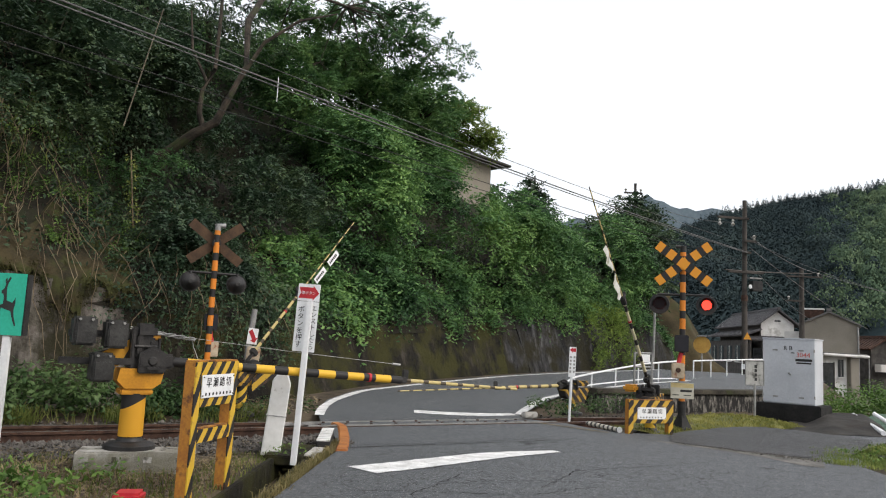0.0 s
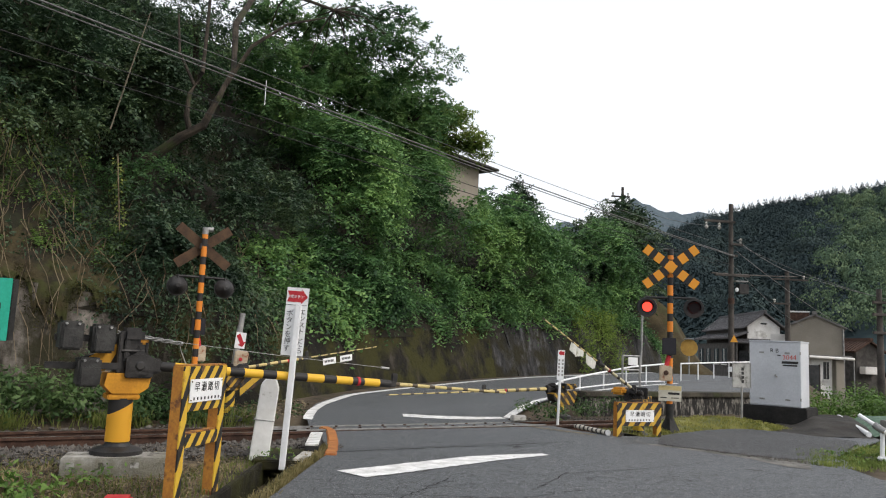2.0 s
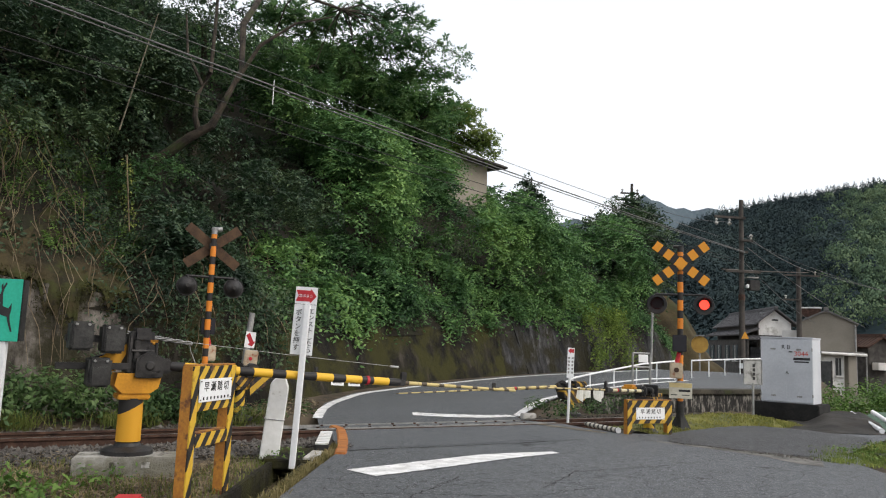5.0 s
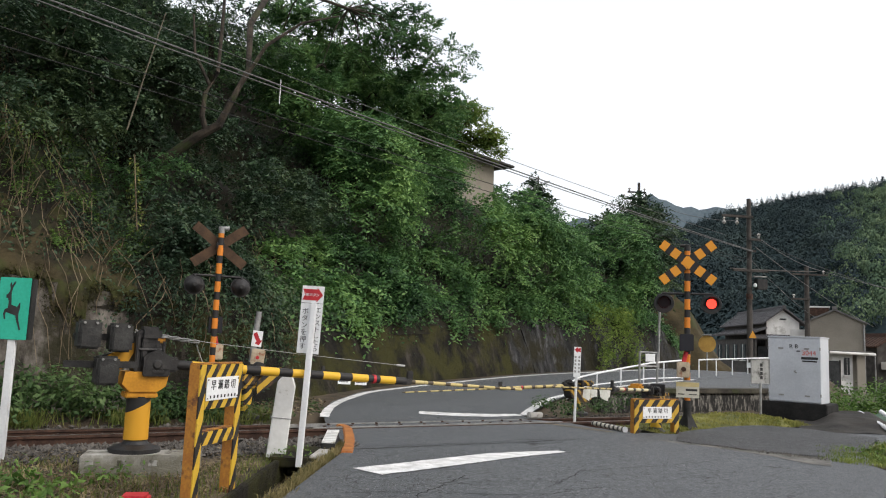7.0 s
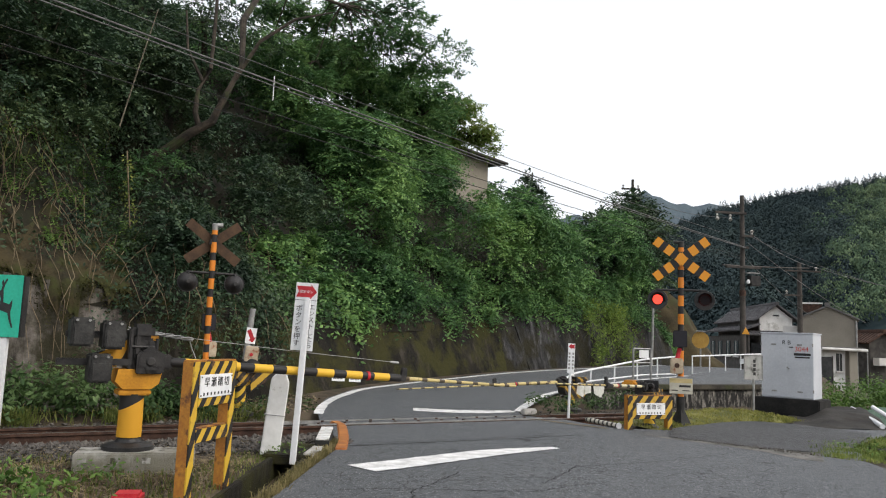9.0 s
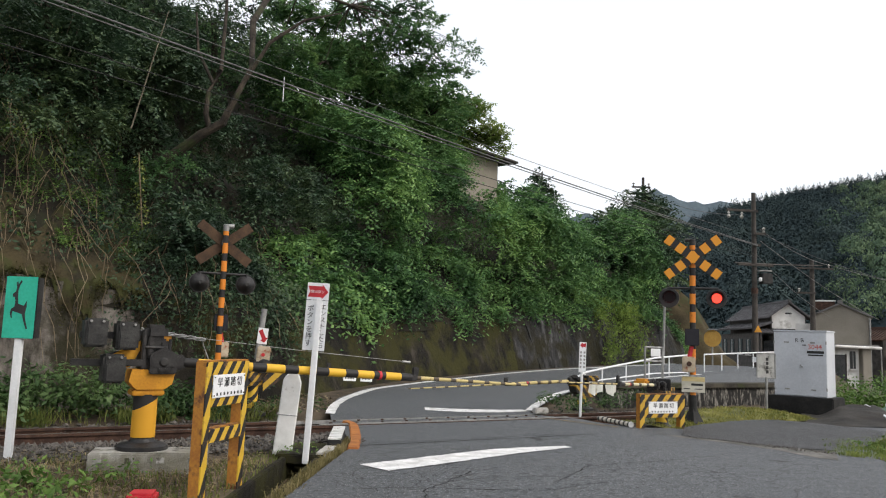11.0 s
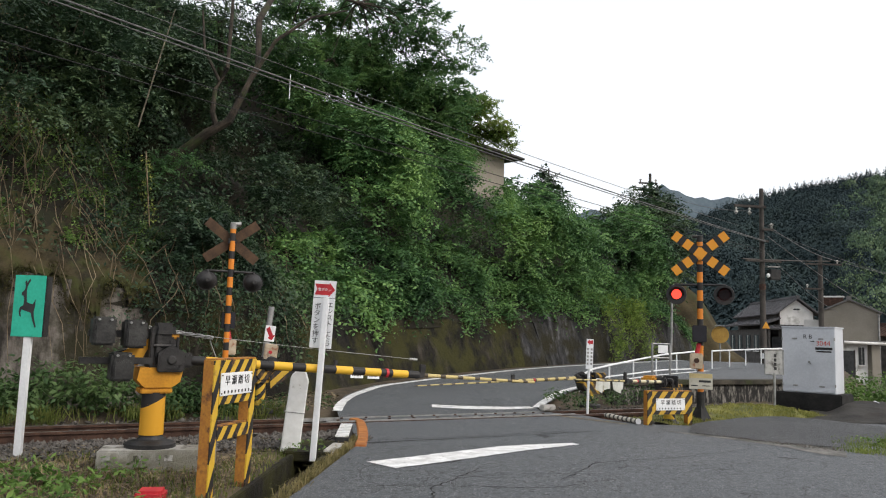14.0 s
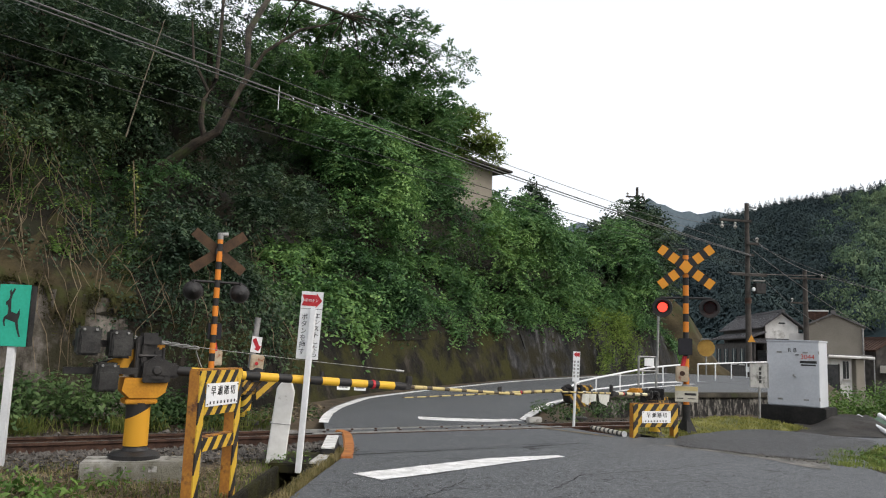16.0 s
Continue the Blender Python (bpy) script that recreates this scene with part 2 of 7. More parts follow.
rust = surface("rusty_steel", (0.035, 0.019, 0.014), (0.1, 0.055, 0.038), scale=8, fine=80, rough=0.75, metal=0.3, bump=0.2)
rail_top = surface("worn_rail_head", (0.16, 0.14, 0.12), (0.3, 0.28, 0.26), scale=8, fine=80, rough=0.4, metal=0.8, bump=0.1)
moss = surface("moss", (0.062, 0.07, 0.02), (0.2, 0.195, 0.055), scale=2.2, fine=45, rough=0.95, bump=1.0, spots=(0.045, 0.035, 0.02), spot_scale=2.6, spot_cut=0.57)
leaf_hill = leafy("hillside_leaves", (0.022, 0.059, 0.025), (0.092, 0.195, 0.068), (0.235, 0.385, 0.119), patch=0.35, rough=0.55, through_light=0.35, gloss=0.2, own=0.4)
# dark greens that also carry the shade of gaps, hollows and bank
leaf_dark = leafy("dark_shaded_leaves", (0.013, 0.028, 0.017), (0.041, 0.078, 0.04), (0.125, 0.178, 0.075), patch=0.5, rough=0.48, through_light=0.3, gloss=0.3, own=0.3)
leaf_tree = leafy("tree_leaves", (0.028, 0.073, 0.034), (0.08, 0.168, 0.06), (0.19, 0.305, 0.1), patch=0.4, rough=0.5, through_light=0.45, gloss=0.25, own=0.28)
leaf_crest = leafy("crest_tree_leaves", (0.05, 0.1, 0.024), (0.15, 0.22, 0.05), (0.3, 0.36, 0.09), patch=0.7, rough=0.5, through_light=0.5, own=0.3)
leaf_track = leafy("trackside_leaves", (0.02, 0.045, 0.015), (0.055, 0.105, 0.034), (0.14, 0.21, 0.075), patch=1.2)
leaf_bush = leafy("bush_leaves", (0.035, 0.075, 0.016), (0.09, 0.17, 0.035), (0.19, 0.29, 0.07), patch=1.2)
grass_mat = leafy("grass_blades", (0.05, 0.07, 0.015), (0.12, 0.15, 0.035), (0.26, 0.26, 0.09), patch=1.5, rough=0.7)
dry_mat = leafy("dry_stems", (0.07, 0.05, 0.03), (0.16, 0.125, 0.08), (0.28, 0.23, 0.15), patch=1.5, rough=0.8, through_light=0.1)
bark = surface("bark", (0.01, 0.008, 0.006), (0.055, 0.044, 0.032), scale=4, fine=22, rough=0.95, bump=1.0, spots=(0.03, 0.04, 0.012), spot_scale=1.6, spot_cut=0.55)
# distance haze is mixed into both far-woods colours as extra blue
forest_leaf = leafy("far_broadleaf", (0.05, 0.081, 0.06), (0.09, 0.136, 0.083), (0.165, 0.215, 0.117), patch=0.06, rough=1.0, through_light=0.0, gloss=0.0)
forest_far = leafy("hazed_far_forest", (0.029, 0.042, 0.047), (0.04, 0.057, 0.06), (0.058, 0.08, 0.075), patch=0.05, rough=1.0, through_light=0.0, gloss=0.0, own=0.05)
# the mountain's blue-grey is distance haze put into its colour
mountain_blue = surface("hazed_mountain", (0.06, 0.085, 0.105), (0.1, 0.13, 0.15), scale=0.02, fine=0.3, rough=1.0, bump=0)


# ---- small makers ----
def shaped(name, bm, mat, smooth=True):
    me = bpy.data.meshes.new(name)
    bmesh.ops.recalc_face_normals(bm, faces=bm.faces)
    bm.to_mesh(me)
    bm.free()
    me.materials.append(mat)
    if smooth:
        me.polygons.foreach_set("use_smooth", [True] * len(me.polygons))
        me.set_sharp_from_angle(angle=radians(35))
    return me


def part(name, bm, mat, parent=None, label="", m=None):
    ob = new(name, shaped(name, bm, mat))
    if parent:
        ob.parent = parent
    if m is not None:
        ob.matrix_basis = m
    return tagged(ob, label)


def thing(name, m, label, category, group="", kind=""):
    ob = new(name)
    ob.matrix_basis = m
    return tagged(ob, label, category, group, kind)


def box(size, at=(0, 0, 0), bevel=0.0, turn=None, bm=None):
    bm = bm or bmesh.new()
    m = Matrix.Translation(at) @ (turn or Matrix()) @ Matrix.Diagonal((*size, 1))
    r = bmesh.ops.create_cube(bm, size=1, matrix=m)
    if bevel:
        edges = list({e for v in r["verts"] for e in v.link_edges})
        bmesh.ops.bevel(bm, geom=edges, offset=bevel, segments=2, affect="EDGES", clamp_overlap=True)
    return bm


def tube(points, radii, seg=10, bm=None, caps=True):
    """A round bar along points; radii one number or one for each point."""
    bm = bm or bmesh.new()
    pts = [Vector(p) for p in points]
    rs = radii if isinstance(radii, (list, tuple)) else [radii] * len(pts)
    rings = []
    for i, p in enumerate(pts):
        d = (pts[min(i + 1, len(pts) - 1)] - pts[max(i - 1, 0)]).normalized()
        s = d.cross(Vector((0, 0, 1)) if abs(d.z) < 0.95 else Vector((0, 1, 0))).normalized()
        t = d.cross(s)
        rings.append([bm.verts.new(p + rs[i] * (s * math.cos(a) + t * math.sin(a))) for a in (2 * math.pi * k / seg for k in range(seg))])
    for a, b in zip(rings, rings[1:]):
        for k in range(seg):
            bm.faces.new((a[k], a[(k + 1) % seg], b[(k + 1) % seg], b[k]))
    if caps:
        bm.faces.new(rings[0][::-1])
        bm.faces.new(rings[-1])
    return bm


def plate(outline, thick, m=None, bm=None, bevel=0.0):
    """A flat outline (x, z) given thickness along y, centred on y = 0."""
    bm = bm or bmesh.new()
    m = m or Matrix()
    a = [bm.verts.new(m @ Vector((x, -thick / 2, z))) for x, z in outline]
    b = [bm.verts.new(m @ Vector((x, thick / 2, z))) for x, z in outline]
    bm.faces.new(a)
    bm.faces.new(b[::-1])
    for i in range(len(a)):
        j = (i + 1) % len(a)
        bm.faces.new((a[j], a[i], b[i], b[j]))
    if bevel:
        bmesh.ops.bevel(bm, geom=bm.edges[:], offset=bevel, segments=1, affect="EDGES")
    return bm


def circle(r, n=24, x=0.0, z=0.0):
    return [(x + r * math.cos(2 * math.pi * k / n), z + r * math.sin(2 * math.pi * k / n)) for k in range(n)]


def rect(w, h, x=0.0, z=0.0):
    return [(x - w / 2, z - h / 2), (x + w / 2, z - h / 2), (x + w / 2, z + h / 2), (x - w / 2, z + h / 2)]


def quick_mesh(name, verts, tris, mat, smooth=False):
    me = bpy.data.meshes.new(name)
    verts, tris = np.asarray(verts, np.float32), np.asarray(tris, np.int32)
    me.vertices.add(len(verts))
    me.vertices.foreach_set("co", verts.ravel())
    me.loops.add(tris.size)
    me.loops.foreach_set("vertex_index", tris.ravel())
    me.polygons.add(len(tris))
    me.polygons.foreach_set("loop_start", np.arange(0, tris.size, 3, dtype=np.int32))
    me.polygons.foreach_set("use_smooth", np.full(len(tris), smooth))
    me.update(calc_edges=True)
    me.materials.append(mat)
    return me


def leaf_mesh(name, places, ways, sizes, mat, rng, width=0.46, spread=0.7, points=None):
    """A folded leaf at each place, facing roughly along its way and pointing along points where given."""
    n = len(places)
    up = ways + rng.normal(0, spread, (n, 3))
    up /= np.linalg.norm(up, axis=1)[:, None]
    side = np.cross(up, rng.normal(0, 1, (n, 3)) if points is None else points + rng.normal(0, 0.25, (n, 3)))
    side /= np.linalg.norm(side, axis=1)[:, None]
    out = np.cross(side, up)
    s = np.asarray(sizes)[:, None]
    a, c = places, places + out * s - up * s * 0.15
    mid = places + out * s * 0.45
    b, d = mid + side * s * width * 0.5 - up * s * 0.1, mid - side * s * width * 0.5 - up * s * 0.1
    verts = np.stack([a, b, c, d], 1).reshape(-1, 3)
    k = np.arange(n)[:, None] * 4
    tris = np.concatenate([k + [0, 1, 2], k + [0, 2, 3]], 1).reshape(-1, 3)
    return quick_mesh(name, verts, tris, mat)


# ---- the lie of the land ----
TRACK = Vector((0, 11.55, 0))
TRACK_TURN = 31.7
U, N = Vector((0.851, 0.526, 0)), Vector((-0.526, 0.851, 0))


def on_track(s, n, z=0.0):
    """A place s metres along the near rail and n metres beyond it."""
    return TRACK + s * U + n * N + Vector((0, 0, z))


def climb(y):
    """How far the far road lies above the crossing."""
    t = np.clip((np.asarray(y, float) - 30.5) / 9.5, 0, 1)
    return 0.035 * np.clip(np.asarray(y, float) - 14, 0, 16) - 1.15 * t * t * (3 - 2 * t)


def road_z(y):
    return float(climb(y))


def smooth(a, b, x):
    t = np.clip((x - a) / (b - a), 0, 1)
    return t * t * (3 - 2 * t)


FOOT = [(-30, -4.5), (-22, 0.5), (-14, 6.0), (-8.5, 10.1), (-5.2, 12.3), (-3.4, 13.8), (-2.6, 15.4), (-2.2, 17.1), (-0.9, 19.7), (1.5, 23.5), (3.5, 26.0), (6.5, 29.4), (10.0, 33.4), (12.0, 36.6), (12.4, 42)]
CREST = [17, 17, 16, 15, 14.5, 14, 13.5, 13, 12, 10.2, 8.1, 6.0, 5.0, 4.8, 4.6]
WALL = [2.6, 2.6, 2.4, 2.3, 1.85, 1.7, 1.5, 1.4, 1.4, 1.5, 1.7, 1.9, 2.0, 1.6, 1.2]
foot_xy = np.array(FOOT)
foot_a = np.concatenate([[0], np.cumsum(np.linalg.norm(np.diff(foot_xy, axis=0), axis=1))])


# hollows carved into the slope to give it deep shade: along the foot, in from it, their half sizes and depth
GULLIES = ((37.3, 4.6, 1.7, 1.2, 2.2), (40.6, 6.8, 1.8, 1.7, 2.0), (31.2, 2.5, 1.1, 0.9, 1.7))


def in_gully(a, v):
    hit = np.zeros(np.shape(a), bool)
    for ga, gv, ra, rv, _ in GULLIES:
        hit |= ((a - ga) / ra) ** 2 + ((v - gv) / rv) ** 2 < 0.8
    return hit


def hill(a, v):
    """The hillside, a metres along its foot and v metres in from it: place, as arrays."""
    a, v = np.asarray(a, float), np.asarray(v, float)

    def along(q):
        return np.stack([np.interp(q, foot_a, foot_xy[:, 0]), np.interp(q, foot_a, foot_xy[:, 1])], -1)

    p = (along(a - 1.2) + along(a) + along(a + 1.2)) / 3
    d = along(a + 1.5) - along(a - 1.5)
    d /= np.linalg.norm(d, axis=-1)[..., None]
    m = np.stack([-d[..., 1], d[..., 0]], -1)
    wall, crest = np.interp(a, foot_a, WALL), np.interp(a, foot_a, CREST)
    base = climb(p[..., 1])
    w = np.clip(v / 0.5, 0, 1) * wall
    rise = wall + np.maximum(0, v - 0.5) * 1.15
    z = np.where(v < 0.5, w, crest - np.log1p(np.exp((crest - rise) * 1.2)) / 1.2 + 0.18 * np.maximum(0, v - 10))
    bump = 0.35 * np.sin(a * 1.3 + v * 0.7) * np.sin(v * 1.1 - a * 0.4) * np.clip(v - 0.6, 0, 1)
    for ga, gv, ra, rv, deep in GULLIES:
        bump = bump + deep * np.exp(-((a - ga) / ra) ** 2 - ((v - gv) / rv) ** 2)
    xy = p + m * (v + bump)[..., None]
    return np.concatenate([xy, (base + z)[..., None]], -1)


def grid_mesh(name, pts, mat, smooth_it=True):
    nu, nv = pts.shape[:2]
    k = np.arange(nu * nv).reshape(nu, nv)
    a, b, c, d = k[:-1, :-1].ravel(), k[1:, :-1].ravel(), k[1:, 1:].ravel(), k[:-1, 1:].ravel()
    tris = np.concatenate([np.stack([a, b, c], 1), np.stack([a, c, d], 1)])
    return quick_mesh(name, pts.reshape(-1, 3), tris, mat, smooth_it)


FAR_EDGE_Y, FAR_EDGE_X = [14.3, 17.4, 19.6, 22.5, 25, 29, 32, 35.5, 38.5, 42], [1.6, 2.8, 4.0, 6.2, 8.4, 12.6, 15.0, 16.8, 17.8, 18.6]


# the ground: one sheet out to the horizon, a little lower along the track
def ground_z(x, y):
    n = -0.526 * x + 0.851 * (y - 11.55)
    s = 0.851 * x + 0.526 * (y - 11.55)
    bed = smooth(-1.0, -0.55, n) * (1 - np.where(s > 5.2, smooth(2.9, 3.05, n), smooth(1.9, 2.6, n)))
    z = -0.03 - 0.14 * bed + climb(y) * np.where(s > 5.2, smooth(3.05, 3.3, n), smooth(2.6, 3.4, n)) - 0.02
    low = smooth(0.8, 2.4, x - np.interp(y, FAR_EDGE_Y, FAR_EDGE_X)) * smooth(11, 13.5, s)
    z = z - low * (np.maximum(climb(y), 0) + 0.35 * smooth(18, 34, y))
    z = np.where((np.abs(x + 1.42) < 0.13) & (y < 8.8) & (y > 2), -1.4, z)
    return z


gx = np.concatenate([-np.geomspace(2500, 16, 16), np.linspace(-14, 26, 201), np.geomspace(28, 2500, 16)])
gy = np.concatenate([-np.geomspace(2000, 12, 12), np.linspace(-10, 46, 225), np.geomspace(49, 3000, 16)])
GX, GY = np.meshgrid(gx, gy, indexing="ij")
ground = new("ground", grid_mesh("ground", np.stack([GX, GY, ground_z(GX, GY)], -1), soil))
tagged(ground, "dark earth with thin grass and moss beside the road", "ground", kind="structure")

# hillside and its retaining wall
va = np.linspace(0, foot_a[-1], 260)
vv = np.concatenate([np.linspace(0.42, 3, 14), np.linspace(3.4, 16, 34), np.linspace(18, 60, 8)])
A, V = np.meshgrid(va, vv, indexing="ij")
slope = new("hillside", grid_mesh("hillside", hill(A, V), shaded_hill_soil))
tagged(slope, "steep overgrown hillside above the road, its earth darkened as shade", "hillside", kind="structure")
wv = np.linspace(0, 1, 16)
A, V = np.meshgrid(va, wv, indexing="ij")
face = hill(A, V * 0.499)
rngw = np.random.default_rng(4)
face[..., 0] += 0.05 * np.sin(A * 2.1) * np.sin(V * 5) + rngw.normal(0, 0.012, A.shape)
face[..., 2] -= (1 - V) * 0.25
top = hill(va, np.full_like(va, 1.1))[:, None, :]
top[..., 2] = face[:, -1:, 2] - 0.02
whole = np.concatenate([face, top], 1)
for nm, a0, a1, mt_, lb in (("wall_bank", -1, foot_a[4] + 0.15, bank_wall, "bare patchy grey concrete wall at the foot of the bank"), ("wall_bend", foot_a[4] + 0.15, foot_a[9] + 1.3, wall_concrete, "mossy wall at the foot of the hillside, darkened for overhang shade"), ("wall_road", foot_a[9] + 1.3, 999, grey_wall, "grey water-stained concrete wall beside the far road")):
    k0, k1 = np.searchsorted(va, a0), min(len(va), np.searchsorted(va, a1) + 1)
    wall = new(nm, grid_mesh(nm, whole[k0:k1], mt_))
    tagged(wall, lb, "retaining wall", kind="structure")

# a leaning slab against the wall of the far road
slab = new("wall_buttress", shaped("wall_buttress", plate([(0, -0.3), (0.85, -0.3), (0.3, 1.75), (-0.45, 1.75)], 0.14, m=pose(3.2, 25.75, climb(25.75), -16, 0, 48.6)), grey_wall, False))
tagged(slab, "leaning concrete slab against the stained wall", "retaining wall", kind="structure")


# ---- roads ----
def strip(name, left, right, mat, lift, zf, cols=6, sub=4, kind="structure", label="", cat="road"):
    """A surface between two edge lines, that follows the height zf(x, y)."""
    def fine(line):
        q = np.array(line, float)
        t = np.arange(len(q))
        tt = np.linspace(0, len(q) - 1, (len(q) - 1) * sub + 1)
        return np.stack([np.interp(tt, t, q[:, 0]), np.interp(tt, t, q[:, 1])], -1)

    l, r = fine(left), fine(right)
    w = np.linspace(0, 1, cols)[None, :, None]
    xy = l[:, None] * (1 - w) + r[:, None] * w
    z = zf(xy[..., 0], xy[..., 1]) + lift
    ob = new(name, grid_mesh(name, np.concatenate([xy, z[..., None]], -1), mat))
    return tagged(ob, label, cat, kind=kind)


def pave_z(x, y):
    n = -0.526 * x + 0.851 * (y - 11.55)
    return climb(y) - 0.065 * smooth(-0.2, 1.2, n) * (1 - smooth(1.6, 3.2, n))


NEAR_L = [(-3.4, -30), (-2.6, -8), (-1.45, 3.0), (-1.22, 5.0), (-1.13, 6.3), (-1.06, 7.6), (-0.98, 8.8), (-1.25, 10.0), (-1.55, 11.2), (-1.8, 12.6), (-1.95, 13.6)]
NEAR_R = [(14, -30), (13, -8), (9, 3.0), (7.5, 6.0), (5.0, 8.4), (5.2, 10.2), (5.4, 11.9), (2.95, 11.75), (2.45, 12.3), (1.95, 13.4), (1.6, 14.3)]
strip("road_near", NEAR_L, NEAR_R, asphalt, 0.006, pave_z, cols=26, sub=6, label="worn dark asphalt road over the railway crossing")
FAR_L = [(-1.95, 13.6), (-2.0, 14.9), (-1.66, 16.9), (-0.35, 19.3), (1.9, 22.95), (3.75, 25.3), (8, 29.7), (12, 34.4), (13.6, 38), (14.5, 41)]
FAR_R = [(1.6, 14.3), (1.85, 15.0), (2.8, 17.4), (4.0, 19.6), (6.2, 22.5), (8.4, 25.0), (12.6, 29.0), (15.0, 32), (16.8, 35.5), (17.8, 38.5)]
strip("road_far", FAR_L, FAR_R, asphalt, 0.006, pave_z, cols=14, sub=6, label="asphalt road that bends round the foot of the hill")

strip("road_shoulder", [(4.0, 19.6), (6.2, 22.5), (8.4, 25.0), (12.6, 29.0)], [(6.4, 19.5), (8.9, 21.1), (11.0, 23.6), (14.2, 28.0)], asphalt, 0.0, lambda x, y: climb(y), cols=6, sub=6, label="asphalt shoulder above the streaked wall", cat="road")


def painted(name, line, width, label, lift=0.014):
    """A painted line on the road, with a worn, uneven edge."""
    q = np.array(line, float)
    t = np.arange(len(q))
    tt = np.linspace(0, len(q) - 1, (len(q) - 1) * 12 + 1)
    p = np.stack([np.interp(tt, t, q[:, k]) for k in (0, 1)], -1)
    w = np.interp(tt, t, q[:, 2]) if q.shape[1] > 2 else np.full(len(tt), width)
    ker = np.ones(7) / 7
    for k in (0, 1):
        p[3:-3, k] = np.convolve(p[:, k], ker, "valid")
    d = np.gradient(p, axis=0)
    d /= np.linalg.norm(d, axis=1)[:, None]
    m = np.stack([-d[:, 1], d[:, 0]], -1)
    rng = np.random.default_rng(len(line))
    rows = []
    for o in (-0.5, -0.17, 0.17, 0.5):
        e = p + m * (o * w + rng.normal(0, 0.006, len(w)))[:, None]
        rows.append(np.concatenate([e, (pave_z(e[:, 0], e[:, 1]) + lift)[:, None]], 1))
    ob = new(name, grid_mesh(name, np.stack(rows, 1), road_paint))
    return tagged(ob, label, "road marking", kind="structure")


painted("edge_line", [(-1.83, 12.74), (-1.9, 13.8), (-1.86, 14.86), (-1.51, 16.84), (-0.2, 19.2), (2.07, 22.8), (3.92, 25.1), (8.2, 29.4), (12.15, 34.1)], 0.16, "white painted edge line on the asphalt")
painted("edge_line", [(1.62, 14.5), (1.75, 14.95), (2.1, 16.0), (2.69, 17.5), (3.9, 19.6), (6.0, 22.4), (8.2, 24.8)], 0.16, "white painted edge line beside the railing")
painted("stop_line", [(-0.62, 7.33, 0.42), (0.0, 7.95, 0.4), (0.75, 8.75, 0.36), (1.5, 9.26, 0.14)], 0.4, "worn white stop line before the crossing")
painted("stop_line", [(-0.31, 14.0, 0.3), (0.4, 14.05, 0.34), (1.0, 14.2, 0.32), (1.54, 14.45, 0.22)], 0.3, "white stop line beyond the crossing")


# ---- paints and metals of the things ----
steel = surface("grey_steel", (0.2, 0.2, 0.2), (0.36, 0.36, 0.35), scale=6, fine=60, rough=0.5, metal=0.5, bump=0.1, spots=(0.12, 0.07, 0.045), spot_scale=5, spot_cut=0.62)
black_iron = surface("black_iron", (0.014, 0.014, 0.015), (0.04, 0.038, 0.037), scale=7, fine=60, rough=0.5, metal=0.2, bump=0.2)
grey_iron = surface("dull_grey_iron", (0.018, 0.018, 0.018), (0.048, 0.048, 0.046), scale=7, fine=50, rough=0.6, metal=0.2, bump=0.25, spots=(0.1, 0.085, 0.06), spot_scale=6, spot_cut=0.64)
yellow_paint = surface("yellow_paint", (0.42, 0.18, 0.013), (0.6, 0.28, 0.02), scale=5, fine=50, rough=0.5, bump=0.1, spots=(0.22, 0.1, 0.03), spot_scale=6, spot_cut=0.63)
rusty_yellow = surface("rust_stained_yellow", (0.3, 0.12, 0.025), (0.5, 0.23, 0.03), scale=5, fine=50, rough=0.7, bump=0.2, spots=(0.13, 0.055, 0.025), spot_scale=5, spot_cut=0.5)
orange_paint = surface("orange_paint", (0.28, 0.1, 0.03), (0.46, 0.18, 0.045), scale=6, fine=50, rough=0.6, bump=0.1, spots=(0.2, 0.09, 0.04), spot_scale=8, spot_cut=0.6)
white_paint = surface("white_paint", (0.66, 0.67, 0.68), (0.8, 0.81, 0.82), scale=3, fine=40, rough=0.45, bump=0.05, spots=(0.42, 0.4, 0.36), spot_scale=4, spot_cut=0.66)
cabinet_paint = surface("cabinet_paint", (0.47, 0.49, 0.53), (0.58, 0.6, 0.64), scale=1.5, fine=30, rough=0.45, bump=0.04, spots=(0.44, 0.45, 0.47), spot_scale=2.2, spot_cut=0.66)
red_paint = surface("red_paint", (0.38, 0.016, 0.028), (0.5, 0.035, 0.04), scale=6, fine=40, rough=0.55, bump=0.1, spots=(0.3, 0.12, 0.1), spot_scale=8, spot_cut=0.64)
sign_green = surface("sign_green", (0.015, 0.33, 0.22), (0.03, 0.43, 0.3), scale=3, fine=40, rough=0.5, bump=0.05, spots=(0.1, 0.42, 0.33), spot_scale=2, spot_cut=0.63)
board_back = surface("weathered_board_back", (0.035, 0.02, 0.012), (0.085, 0.048, 0.025), scale=6, fine=40, rough=0.8, bump=0.2)
letter_black = surface("letter_black", (0.015, 0.015, 0.016), (0.03, 0.03, 0.03), scale=9, fine=60, rough=0.6, bump=0)
letter_red = surface("letter_red", (0.5, 0.06, 0.04), (0.62, 0.1, 0.07), scale=9, fine=60, rough=0.6, bump=0)
glass_dark = surface("dark_screen", (0.008, 0.008, 0.012), (0.014, 0.013, 0.018), scale=4, fine=30, rough=0.2, bump=0)
rubber = surface("rubber", (0.014, 0.014, 0.014), (0.03, 0.03, 0.03), scale=9, fine=60, rough=0.8, bump=0.2)
